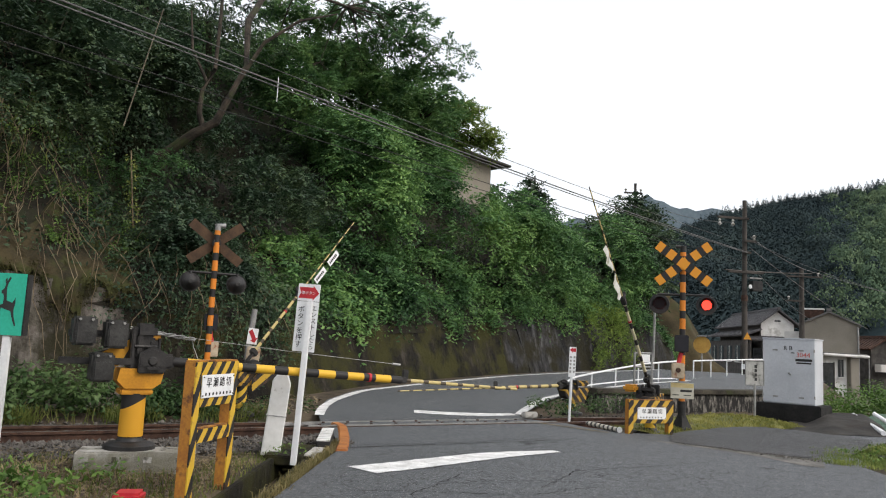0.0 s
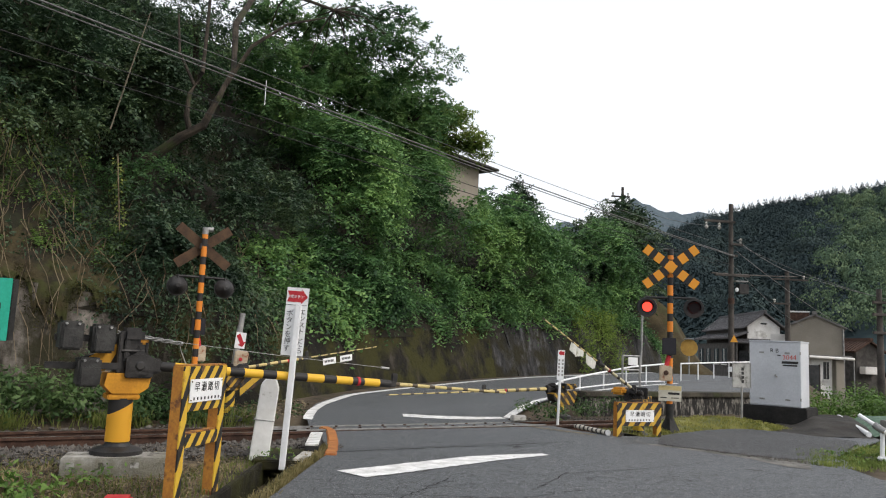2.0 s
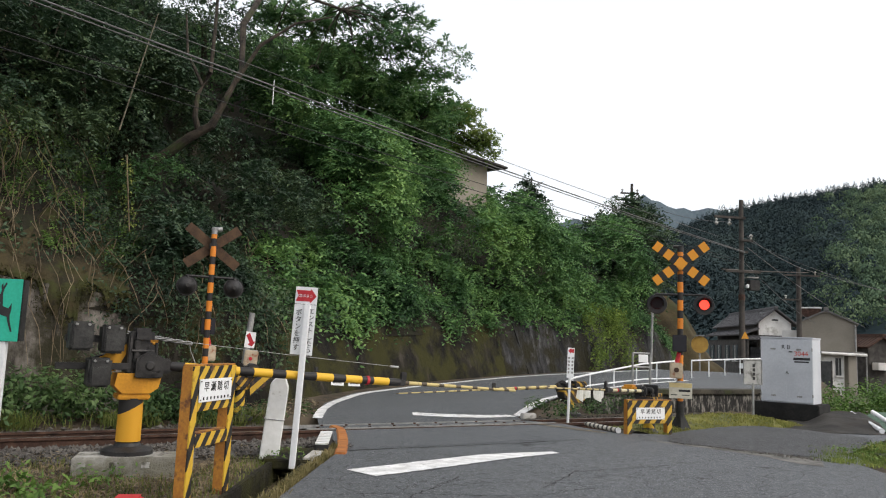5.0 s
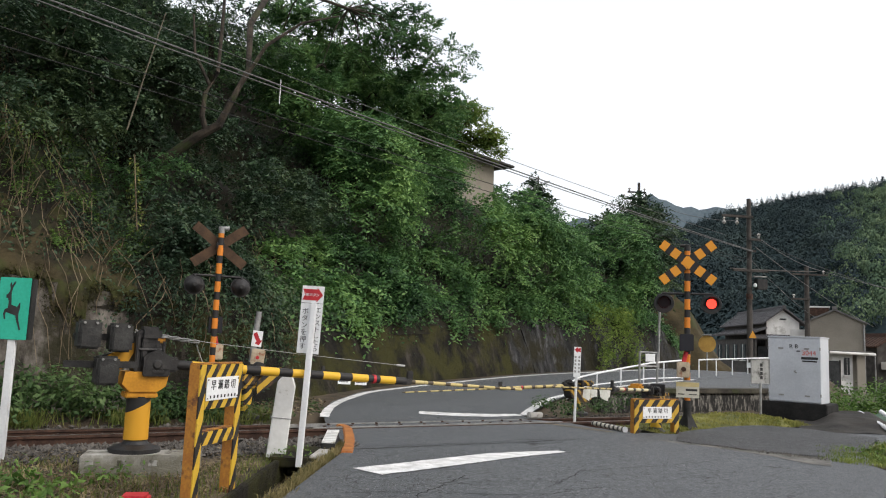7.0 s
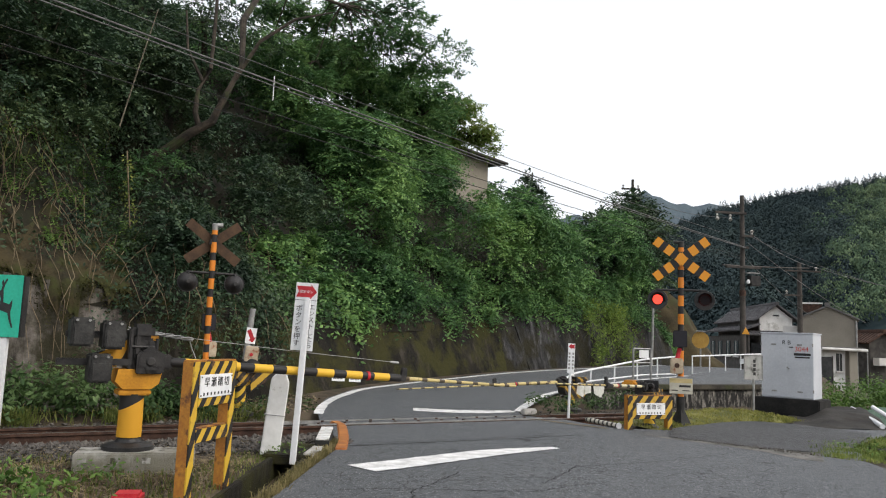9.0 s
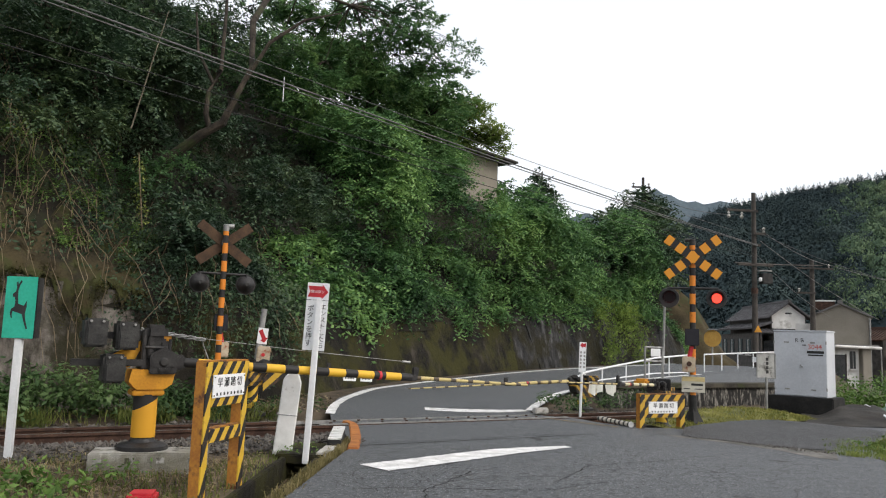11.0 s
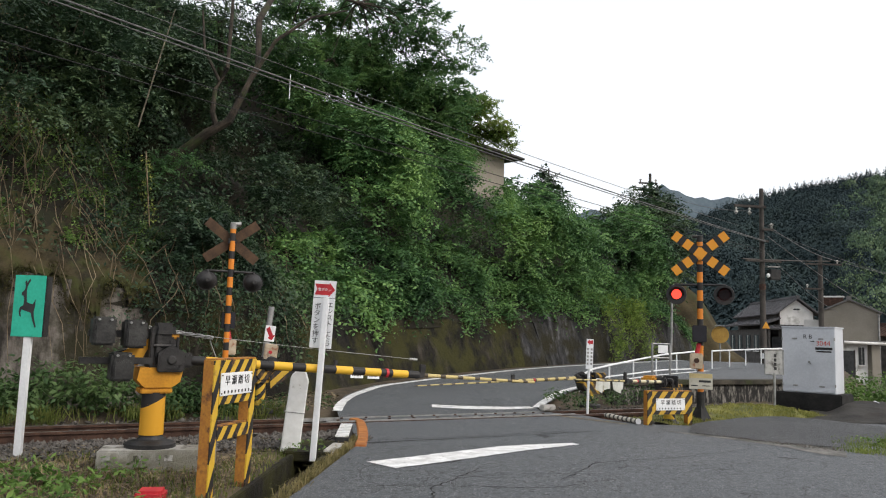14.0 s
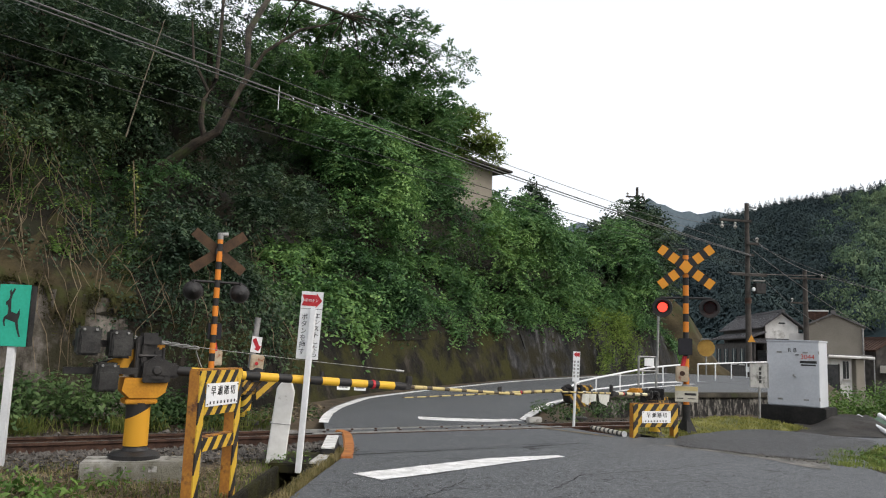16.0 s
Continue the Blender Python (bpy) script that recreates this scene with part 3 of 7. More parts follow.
beige_box = surface("beige_enamel", (0.36, 0.29, 0.2), (0.5, 0.42, 0.31), scale=5, fine=40, rough=0.6, bump=0.1, spots=(0.28, 0.1, 0.05), spot_scale=6, spot_cut=0.55)
post_stripes = striped("post_stripes", BLACK, ORANGE, (0, 0, 1), 0.3, 0.0, 0.43)
cross_stripes = striped("crossboard_stripes", BLACK, (0.7, 0.29, 0.025), (1, 0, 0), 0.222, -0.375, 0.42, dirt_cut=0.68, mirrored=True)
arm_stripes = striped("arm_stripes", BLACK, (0.68, 0.4, 0.03), (1, 0, 0), 0.34, 0.1, 0.43, dirt_cut=0.66)
tip_stripes = striped("thin_arm_stripes", (0.07, 0.055, 0.035), (0.5, 0.4, 0.17), (1, 0, 0), 0.24, 0.0, 0.3, dirt_cut=0.56)
pale_stripes = striped("pale_arm_stripes", BLACK, (0.6, 0.55, 0.36), (1, 0, 0), 0.34, 0.0, 0.32, dirt_cut=0.6)
fence_stripes = striped("fence_stripes", BLACK, (0.58, 0.37, 0.035), (1, 0, -0.85), 0.15, 0.0, 0.5, dirt=(0.2, 0.1, 0.04), dirt_cut=0.56)
leg_stripes = striped("leg_stripes", BLACK, (0.58, 0.37, 0.035), (1, 0, -0.42), 0.155, 0.3, 0.45, dirt=(0.2, 0.1, 0.04), dirt_cut=0.56)
fence_stripes_b = striped("fence_stripes_worn", BLACK, (0.5, 0.31, 0.035), (1, 0, -0.85), 0.2, 0.2, 0.5, dirt=(0.12, 0.065, 0.035), dirt_cut=0.55)
dim_stripes = striped("dull_stripes", BLACK, (0.42, 0.25, 0.03), (1, 0, -0.9), 0.17, 0.0, 0.62, dirt=(0.1, 0.06, 0.03), dirt_cut=0.5)
column_stripes = striped("column_stripes", BLACK, (0.6, 0.3, 0.02), (0.55, 0, -1), 0.62, 0.02, 0.38, dirt_cut=0.68)
pipe_bands = striped("pipe_bands", (0.05, 0.045, 0.04), (0.62, 0.58, 0.5), (1, 0, 0), 0.12, 0.0, 0.4)
lit_red, _n, _l, _b = nodes_of("lit_red_lens")
_b.inputs["Base Color"].default_value = (0.5, 0.02, 0.015, 1)
_b.inputs["Emission Color"].default_value = (1.0, 0.055, 0.03, 1)
_b.inputs["Emission Strength"].default_value = 1.9
unlit_red, _n, _l, _b = nodes_of("unlit_red_lens")
_b.inputs["Base Color"].default_value = (0.008, 0.003, 0.004, 1)
_b.inputs["Roughness"].default_value = 0.5
_b.inputs["Specular IOR Level"].default_value = 0.2


def lettering(body, size, mat, parent, m, name="lettering", space=1.0, lines=1.0):
    """Words in Blender's own font, as a thin mesh that faces -y."""
    cu = bpy.data.curves.new(name, "FONT")
    cu.body, cu.size, cu.align_x, cu.align_y, cu.extrude, cu.resolution_u = body, size, "CENTER", "CENTER", 0.001, 3
    cu.space_character, cu.space_line = space, lines
    tmp = new("tmp_text", cu)
    dg = bpy.context.evaluated_depsgraph_get()
    me = bpy.data.meshes.new_from_object(tmp.evaluated_get(dg))
    bpy.data.objects.remove(tmp)
    me.materials.clear()
    me.materials.append(mat)
    ob = new(name, me)
    ob.parent = parent
    ob.matrix_basis = m @ pose(0, 0, 0, 90)
    return ob


def bars(rows, mat, parent, m, name="print_bar"):
    """Plain bars in place of print that cannot be read: (x, z, width, height)."""
    for x, z, w, h in rows:
        part(name, plate(rect(w, h), 0.002), mat, parent, m=m @ pose(x, 0, z))


notice_pale = surface("pale_notice", (0.4, 0.38, 0.31), (0.56, 0.54, 0.46), scale=4, fine=40, rough=0.7, bump=0.05, spots=(0.26, 0.21, 0.13), spot_scale=5, spot_cut=0.6)
notice_yellow = surface("faded_notice", (0.45, 0.36, 0.16), (0.6, 0.5, 0.27), scale=4, fine=40, rough=0.7, bump=0)
# ---- level crossing signals ----
SWITCHES = [0.35 + 0.6 * k for k in range(27)]
flashers = []


def crossing_signal(m, label, lit_first, back=False):
    th = thing("crossing_signal", m, label, "crossing signal", "signals of the level crossing")
    part("post", tube([(0, 0, 0.42), (0, 0, 2.95)], 0.047, 16), post_stripes, th)
    bm = tube([(0, 0, -0.05), (0, 0, 0.46)], 0.062, 16)
    part("sleeve", tube([(0, 0, -0.03), (0, 0, 0.2), (0, 0, 0.24)], [0.19, 0.08, 0.064], 4, bm), rubber, th, "black steel foot of the post")
    for a in (36.9, -36.9):
        mm = pose(0, -0.075 - (0.012 if a > 0 else 0), 2.7, 0, a, 0)
        part("crossboard", box((1.04, 0.012, 0.155), bevel=0.003), cross_stripes, th, "orange and black striped cross board", mm)
        part("board_back", box((1.044, 0.006, 0.159)), board_back, th, "brown weathered back of the board", mm @ pose(0, 0.0095, 0))
    part("bracket", box((0.13, 0.09, 0.1), (0, -0.02, 2.7), 0.01), black_iron, th)
    cap = tube([(0, 0, 2.9), (0, 0, 3.0)], 0.05, 12)
    part("loudspeaker", tube([(0.05, 0.0, 2.99), (-0.12, -0.02, 2.99)], [0.02, 0.045 if back else 0.03], 12, cap), steel if back else grey_iron, th, "small grey horn on the top of the post")
    part("crossarm", tube([(-0.4, 0, 2.19), (0.4, 0, 2.19)], 0.02, 10), black_iron, th)
    for sx in (-1, 1):
        bm = tube([(0, 0.05, 0), (0, 0.1, 0), (0, 0.16, 0), (0, 0.19, 0)], [0.15, 0.13, 0.07, 0.03], 24)
        tube([(0, 0.05, 0), (0, 0.035, 0)], [0.165, 0.16], 28, bm)
        tube([(0, 0.1, 0.1), (0, 0.08, 0.17)], 0.018, 8, bm)
        lamp = part("lamp", bm, black_iron, th, "black round lamp housing", pose(sx * 0.372, -0.05, 2.03))
        hood = bmesh.new()
        seg = 20
        for r in (0.108, 0.1):
            ring = []
            for k in range(seg + 1):
                a = radians(-20 + 220 * k / seg)
                p0 = hood.verts.new((r * math.cos(a), 0.035, r * math.sin(a)))
                p1 = hood.verts.new((r * math.cos(a) * 1.05, -0.04 - 0.05 * max(0.0, math.sin(a)), r * math.sin(a) * 1.05))
                ring.append((p0, p1))
            for q, w in zip(ring, ring[1:]):
                hood.faces.new((q[0], w[0], w[1], q[1]))
        part("hood", hood, black_iron, lamp)
        bm = bmesh.new()
        plate(circle(0.08, 28), 0.012, bm=bm)
        lens = part("lens", bm, lit_red, lamp, "round red signal lens", pose(0, 0.0, 0))
        lens.data.materials.append(unlit_red)
        for p in lens.data.polygons:
            p.material_index = 0 if p.normal.y < -0.5 else 1
        flashers.append((lens, (sx > 0) == lit_first))
        part("lamp_rim", plate(circle(0.09, 28), 0.008, m=pose(0, 0.03, 0)), unlit_red, lamp)
    part("control_box", box((0.22, 0.12, 0.27), (-0.02, -0.09, 1.39), 0.01), glass_dark, th, "black box on the post")
    part("warning_tape", tube([(-0.02, -0.06, 1.24), (-0.06, -0.06, 1.07)], 0.035, 10), red_paint, th, "red and white rag tied to the post")
    phone = part("button_box", box((0.2, 0.14, 0.25), (-0.07, -0.09, 0.95), 0.015), beige_box, th, "beige box with a red push button")
    part("button", tube([(-0.07, -0.165, 0.96), (-0.07, -0.185, 0.96)], 0.04, 16), rust, phone)
    notice = part("notice", box((0.36, 0.008, 0.25), (0, -0.07, 0.63), 0.002), notice_pale, th, "faded notice plate with small print")
    bars([(0, 0.085, 0.35, 0.07)], notice_yellow, notice, pose(0, -0.076, 0.63), "band")
    bars([(0.06, 0.0, 0.18, 0.035), (-0.1, -0.07, 0.1, 0.015), (0.08, -0.07, 0.12, 0.012)], letter_black, notice, pose(0, -0.076, 0.63))
    part("clamp", box((0.14, 0.1, 0.05), (0, -0.015, 0.76), 0.01), steel, th)
    return th


# ---- barrier machines ----
def machine(m, label, pivot, weights=True, cover=(-0.3, 0.0), dim=False, cover_mat=None):
    """A crossing gate machine; its arm points along its own +x."""
    th = thing("barrier_machine", m, label, "barrier machine", "barriers of the level crossing")
    foot = 0.0
    column_mat, cradle_mat = (fence_stripes, dim_stripes) if dim else (column_stripes, yellow_paint)
    low = 0.0 if weights else 0.12
    part("flange", tube([(0, 0, foot - 0.02), (0, 0, foot + 0.025), (0, 0, foot + 0.04), (0, 0, foot + 0.06), (0, 0, foot + 0.1)], [0.225, 0.225, 0.2, 0.12, 0.095], 24), black_iron, th, "black round iron foot")
    part("column", tube([(0, 0, foot + 0.1), (0, 0, pivot - 0.3)], [0.108, 0.105] if weights else [0.09, 0.088], 20), column_mat, th, "yellow column with a black diagonal band")
    bm = box((0.28, 0.22, 0.05), (0, 0, pivot - 0.29), 0.01)
    vs = [(-0.16, pivot - 0.08), (0.2, pivot - 0.08), (0.22, pivot - 0.11), (0.2, pivot - 0.21), (0.13, pivot - 0.26), (-0.11, pivot - 0.26), (-0.18, pivot - 0.19)]
    part("cradle", plate(vs, 0.24, bm=bm), cradle_mat, th, "striped cast cradle" if dim else "yellow cast cradle")
    bm = box((0.2, 0.16, 0.32 - 2 * low), (0.03, 0, pivot + 0.06 - low), 0.02)
    box((0.035, 0.24, 0.36 - low), (-0.07, 0, pivot + 0.1 - low), 0.01, bm=bm)
    box((0.15, 0.12, 0.1), (0.05, 0.02, pivot + 0.25 - 2 * low), 0.025, bm=bm)
    box((0.09, 0.2, 0.05), (0.13, 0, pivot + 0.15 - low), 0.01, bm=bm)
    box((0.05, 0.06, 0.2 - low), (-0.01, -0.09, pivot + 0.12 - low), 0.01, bm=bm)
    tube([(-0.06, -0.11, pivot + 0.12 - low), (0.14, -0.11, pivot + 0.12 - low)], 0.016, 8, bm)
    tube([(0.16, -0.1, pivot - 0.02), (0.16, -0.1, pivot + 0.2 - low)], 0.014, 8, bm)
    gear = part("gearbox", bm, black_iron, th, "black iron gearbox")
    bm = tube([(0.1, -0.1, pivot - 0.01), (0.1, -0.17, pivot - 0.01)], [0.115, 0.105], 24)
    tube([(0.1, -0.17, pivot - 0.01), (0.1, -0.185, pivot - 0.01)], [0.045, 0.03], 12, bm)
    box((0.23, 0.1, 0.08), (0.1, -0.12, pivot - 0.08), 0.01, bm=bm)
    if weights:
        plate([(-0.02, pivot - 0.11), (0.22, pivot - 0.11), (0.22, pivot + 0.06), (0.1, pivot + 0.13), (-0.02, pivot + 0.06)], 0.03, m=pose(0, -0.15, 0), bm=bm)
        box((0.11, 0.012, 0.03), (0.11, -0.169, pivot - 0.075), 0.004, bm=bm)
        box((0.2, 0.2, 0.14), (0.04, -0.02, pivot + 0.26), 0.035, bm=bm)
    part("gear_cover", bm, black_iron, gear)
    if weights:
        part("lid", box((0.1, 0.14, 0.06), (0.15, 0.08, pivot + 0.21), 0.015), yellow_paint, th, "yellow lid")
        bm = box((0.62, 0.05, 0.06), (-0.36, -0.1, pivot - 0.02), 0.006)
        box((0.5, 0.05, 0.06), (-0.36, -0.08, pivot + 0.22), 0.006, bm=bm)
        part("lever", bm, black_iron, th)
        part("tie_bar", plate([(-0.42, pivot + 0.04), (-0.2, pivot + 0.1), (-0.04, pivot + 0.3), (-0.02, pivot + 0.22), (-0.16, pivot - 0.06), (-0.3, pivot - 0.1)], 0.06), column_stripes, th, "yellow and black side plate")
        for x, z in ((-0.5, pivot + 0.24), (-0.24, pivot + 0.22), (-0.33, pivot - 0.07)):
            bm = box((0.19, 0.2, 0.25), (x, -0.15, z), 0.02)
            box((0.16, 0.03, 0.17), (x, -0.262, z - 0.03), 0.012, bm=bm)
            w = part("counterweight", bm, grey_iron, th, "dark grey iron counterweight")
            for bx in (-0.05, 0.05):
                part("bolt", tube([(x + bx, -0.25, z + 0.1), (x + bx, -0.272, z + 0.1)], 0.012, 6), steel, w)
    else:
        part("cover", box((0.3, 0.2, 0.11), (cover[0], cover[1], pivot + 0.04), 0.03), cover_mat or dim_stripes, th, "rounded cover")
        part("side_plate", plate([(-0.36, pivot - 0.04), (-0.1, pivot - 0.04), (-0.06, pivot - 0.3), (-0.26, pivot - 0.3)], 0.2), dim_stripes, th, "yellow and black striped side plate")
    return th


flag_cloth = surface("flag_cloth", (0.4, 0.41, 0.37), (0.58, 0.58, 0.54), scale=8, fine=60, rough=0.85, bump=0.1, spots=(0.3, 0.3, 0.24), spot_scale=6, spot_cut=0.58)


def barrier_arm(th, pivot, thick_to, length, thick_r, stripes, tilt, tags=(), flag=0.0):
    """The arm, as a part that turns about its pivot."""
    bm = tube([(0.3, 0, 0), (0.34, 0, 0), (thick_to, 0, 0)], [thick_r * 0.7, thick_r, thick_r * 0.92], 16)
    arm = part("arm", bm, stripes, th, "striped barrier arm", pose(0, 0, pivot, 0, tilt, 0))
    bm = box((0.36, 0.05, 0.05), (0.16, 0, 0), 0.008)
    box((0.1, 0.09, 0.14), (0.28, 0, 0), 0.02, bm=bm)
    part("socket", bm, black_iron, arm, "black iron arm socket")
    part("tip", tube([(thick_to, 0, 0), (length, 0, 0)], [thick_r * 0.5, thick_r * 0.32], 12), tip_stripes, arm, "thin striped end of the arm")
    bm = box((0.14, 0.07, 0.07), (thick_to, 0, 0), 0.012)
    box((0.08, 0.03, 0.14), (thick_to + 0.05, 0, 0.05), 0.01, bm=bm)
    part("joint", bm, black_iron, arm, "black break-away joint")
    part("band", tube([(thick_to - 0.42, 0, 0), (thick_to - 0.39, 0, 0)], thick_r + 0.003, 16), red_paint, arm, "red reflective band")
    for x0, x1 in tags:
        bm = bmesh.new()
        if flag:
            for k in range(8):
                a, b = x0 + (x1 - x0) * k / 8, x0 + (x1 - x0) * (k + 1) / 8
                d0, d1 = [flag * (0.75 + 0.2 * math.sin(j * 0.8 + x0 * 9)) for j in (k, k + 1)]
                y0, y1 = [0.008 * math.sin(j * 1.3 + x0 * 5) for j in (k, k + 1)]
                for y in (-0.002, 0.002):
                    bm.faces.new([bm.verts.new(p) for p in ((a, y0 + y, -0.015), (b, y1 + y, -0.015), (b, y1 * 3 + y, -d1 - 0.02), (a, y0 * 3 + y, -d0 - 0.02))])
            part("flag", bm, flag_cloth, arm, "limp white warning flag")
        else:
            plate(rect(x1 - x0, 0.115, (x0 + x1) / 2, -0.12), 0.004, bm=bm)
            tag = part("tag", bm, white_paint, arm, "white plate with small black print")
    return arm


def turned(deg, x, y, z=0.0):
    return pose(x, y, z, 0, 0, deg)


signal_near = crossing_signal(turned(-14, 4.06, 12.64, 0.0), "orange and black striped crossing signal with a red lamp lit", True)
signal_far = crossing_signal(turned(205, -3.68, 12.62, -0.02), "crossing signal seen from behind against the hillside", True, True)

mach_left = machine(turned(33, -2.73, 7.16, 0.145), "yellow and black barrier machine with iron counterweights on a plinth", 0.79)
arm_left = barrier_arm(mach_left, 0.79, 2.83, 4.5, 0.045, arm_stripes, 3.1)
bm = tube([(-0.02, 0, 0.26), (0.3, 0, 0.245)], 0.006, 8)
for ph in (0, 2.1, 4.2):
    tube([(-0.1 + 0.05 * k, 0.016 * math.sin(ph + k * 1.1), 0.275 - 0.004 * k + 0.016 * math.cos(ph + k * 1.1)) for k in range(13)], 0.006, 5, bm)
tube([(0.47, 0.02, 0.24), (0.5, 0.03, 0.16), (0.55, 0.02, 0.06), (0.56, 0, 0.03)], 0.005, 5, bm)
tube([(0.3, 0, 0.245), (1.5, 0, 0.2), (2.74, 0, 0.17)], 0.003, 6, bm)
tube([(2.7, 0, 0.17), (2.8, 0, 0.168)], 0.012, 8, bm)
part("stay_wire", bm, steel, arm_left, "thin wire stay along the arm")

mach_far_left = machine(turned(53.4, -3.0, 12.28, -0.05), "dull yellow and black barrier machine beyond the track", 0.76, False, (-0.3, 0.0), True)
arm_far_left = barrier_arm(mach_far_left, 0.76, 1.6, 3.53, 0.026, tip_stripes, 3.0, ((2.05, 2.38), (2.5, 2.82)))
for a, b in ((2.05, 2.38), (2.5, 2.82)):
    bars([(a + 0.05 + 0.04 * j, -0.12, 0.028, 0.04) for j in range(6)], letter_black, arm_far_left, pose(0, -0.004, 0))
part("guard_plate", plate([(0.0, 0.35), (0.36, 0.62), (0.36, 0.78), (0.2, 0.78), (-0.02, 0.55)], 0.02, m=pose(0.08, -0.16, 0.0, 0, 0, -35)), fence_stripes_b, mach_far_left, "yellow and black striped plate")

mach_right = machine(turned(237, 3.45, 12.27, -0.05), "yellow and black barrier machine behind a striped fence", 0.665, False, (0.2, -0.24), True, yellow_paint)
arm_right = barrier_arm(mach_right, 0.665, 1.9, 3.9, 0.024, pale_stripes, 0.0, ((2.0, 2.44), (2.5, 2.94)), 0.15)
mach_far_right = machine(turned(206, 2.68, 15.0, -0.02), "barrier machine with a striped yellow cover beyond the track", 0.54, False, (-0.2, 0.0), True)
arm_far_right = barrier_arm(mach_far_right, 0.54, 1.65, 3.65, 0.032, tip_stripes, 2.6)


# ---- the guard fences with the name of the crossing ----
def guard_fence(m, width, height, label, worn):
    th = thing("guard_fence", m, label, "guard fence", "striped guard fences")
    mat = fence_stripes_b if worn else fence_stripes
    for sx in (0, 1):
        leg = part("leg", box((0.085, 0.012, height + 0.1), (0, -0.024, (height - 0.1) / 2), 0.002), mat if worn else leg_stripes, th, "striped steel leg", pose(sx * (width - 0.085) + 0.0425, 0, 0))
        part("flange", box((0.012, 0.085, height + 0.1), (-0.0365, 0.0245, (height - 0.1) / 2), 0.002), rusty_yellow, leg, "rust-stained side of the leg")
    part("top_panel", box((width - 0.172, 0.012, 0.34), (width / 2, -0.024, height - 0.17), 0.003), mat, th, "striped top panel")
    part("top_edge", box((width, 0.085, 0.012), (width / 2, 0.02, height + 0.007), 0.003), rusty_yellow, th)
    if height > 0.8:
        part("lower_rail", box((width - 0.172, 0.012, 0.1), (width / 2, -0.024, height - 0.56), 0.003), mat, th, "striped lower rail")
        part("rail_edge", box((width - 0.18, 0.06, 0.01), (width / 2, 0.015, height - 0.505), 0.002), rusty_yellow, th)
    w, zc = (0.5, height - 0.185) if height > 0.8 else (0.54, height - 0.19)
    board = part("name_board", box((w, 0.008, 0.175), (width / 2, -0.038, zc), 0.002), white_paint, th, "white name board with black characters")
    lettering("早瀬踏切", 0.082, letter_black, board, pose(width / 2, -0.0445, zc + 0.024), space=1.5)
    bars([(-w / 2 + 0.06 + 0.055 * k, -0.06, 0.018, 0.022) for k in range(int(w / 0.055) - 1)], letter_black, board, pose(width / 2, -0.0435, zc))
    for x in (-w / 2 + 0.015, w / 2 - 0.015):
        for z in (-0.07, 0.07):
            part("screw", tube([(width / 2 + x, -0.04, zc + z), (width / 2 + x, -0.047, zc + z)], 0.006, 6), rust, board)
    return th


guard_fence(turned(77, -1.81, 5.855, 0.0), 0.67, 0.985, "rusty yellow and black guard fence with a name board", False)
guard_fence(turned(24, 2.93, 11.63, 0.0), 0.84, 0.5, "low yellow and black guard fence with a name board", True)


# ---- signs ----
def emergency_sign():
    th = thing("emergency_sign", pose(-1.395, 8.0, 0, 0, 2.2, -8), "leaning white emergency button sign with a red arrow", "sign")
    part("post", box((0.06, 0.04, 1.66), (0.03, -0.026, 0.75), 0.006), white_paint, th, "white square post")
    board = part("board", box((0.235, 0.008, 0.7), (0.0, -0.002, 1.41), 0.002), white_paint, th, "white board with vertical lettering")
    mm = pose(0, -0.0075, 1.41)
    arrow = [(-0.108, 0.2), (0.045, 0.2), (0.045, 0.18), (0.11, 0.257), (0.045, 0.335), (0.045, 0.315), (-0.108, 0.315), (-0.085, 0.257)]
    part("arrow", plate(arrow, 0.003, m=mm), red_paint, board, "red arrow")
    lettering("非常ボタン", 0.037, white_paint, board, mm @ pose(-0.02, -0.003, 0.255))
    part("seam", plate(rect(0.235, 0.004, 0, 0.17), 0.003, m=mm), letter_black, board)
    lettering("\n".join("ボタンを押す"), 0.072, letter_black, board, mm @ pose(-0.062, -0.001, -0.1), lines=1.0)
    lettering("\n".join("エンストしたら"), 0.066, letter_black, board, mm @ pose(0.073, -0.001, -0.1), lines=1.0)


emergency_sign()


def deer_sign():
    th = thing("wildlife_sign", pose(-4.035, 7.3, 0, 0, 0, 2), "green warning sign with a black leaping deer on a white post", "sign")
    part("post", box((0.07, 0.05, 1.2), (0.0, 0.03, 0.55), 0.006), white_paint, th, "white timber post")
    board = part("board", box((0.29, 0.012, 0.585), (-0.005, -0.005, 1.385), 0.003), sign_green, th, "green board")
    part("frame", box((0.284, 0.1, 0.575), (0.006, 0.055, 1.385), 0.004), black_iron, th, "black box frame behind the board")
    deer = [(-0.07, 0.06), (-0.075, 0.09), (-0.045, 0.115), (-0.035, 0.15), (-0.045, 0.19), (-0.03, 0.215), (-0.022, 0.18), (0.005, 0.225), (0.018, 0.21), (-0.008, 0.165), (-0.02, 0.12), (-0.015, 0.06), (-0.01, 0.0),
            (0.055, -0.02), (0.075, 0.01), (0.085, 0.03), (0.088, -0.03), (0.075, -0.09), (0.085, -0.15), (0.115, -0.235), (0.1, -0.24), (0.06, -0.15), (0.045, -0.1), (-0.03, -0.08), (-0.06, -0.07),
            (-0.07, -0.1), (-0.06, -0.14), (-0.075, -0.135), (-0.09, -0.09), (-0.08, -0.05), (-0.045, -0.03), (-0.04, 0.03), (-0.055, 0.065)]
    part("deer", plate([(x * 0.85, z) for x, z in deer], 0.004, m=pose(-0.015, -0.012, 1.42)), letter_black, board, "black leaping deer silhouette")


deer_sign()


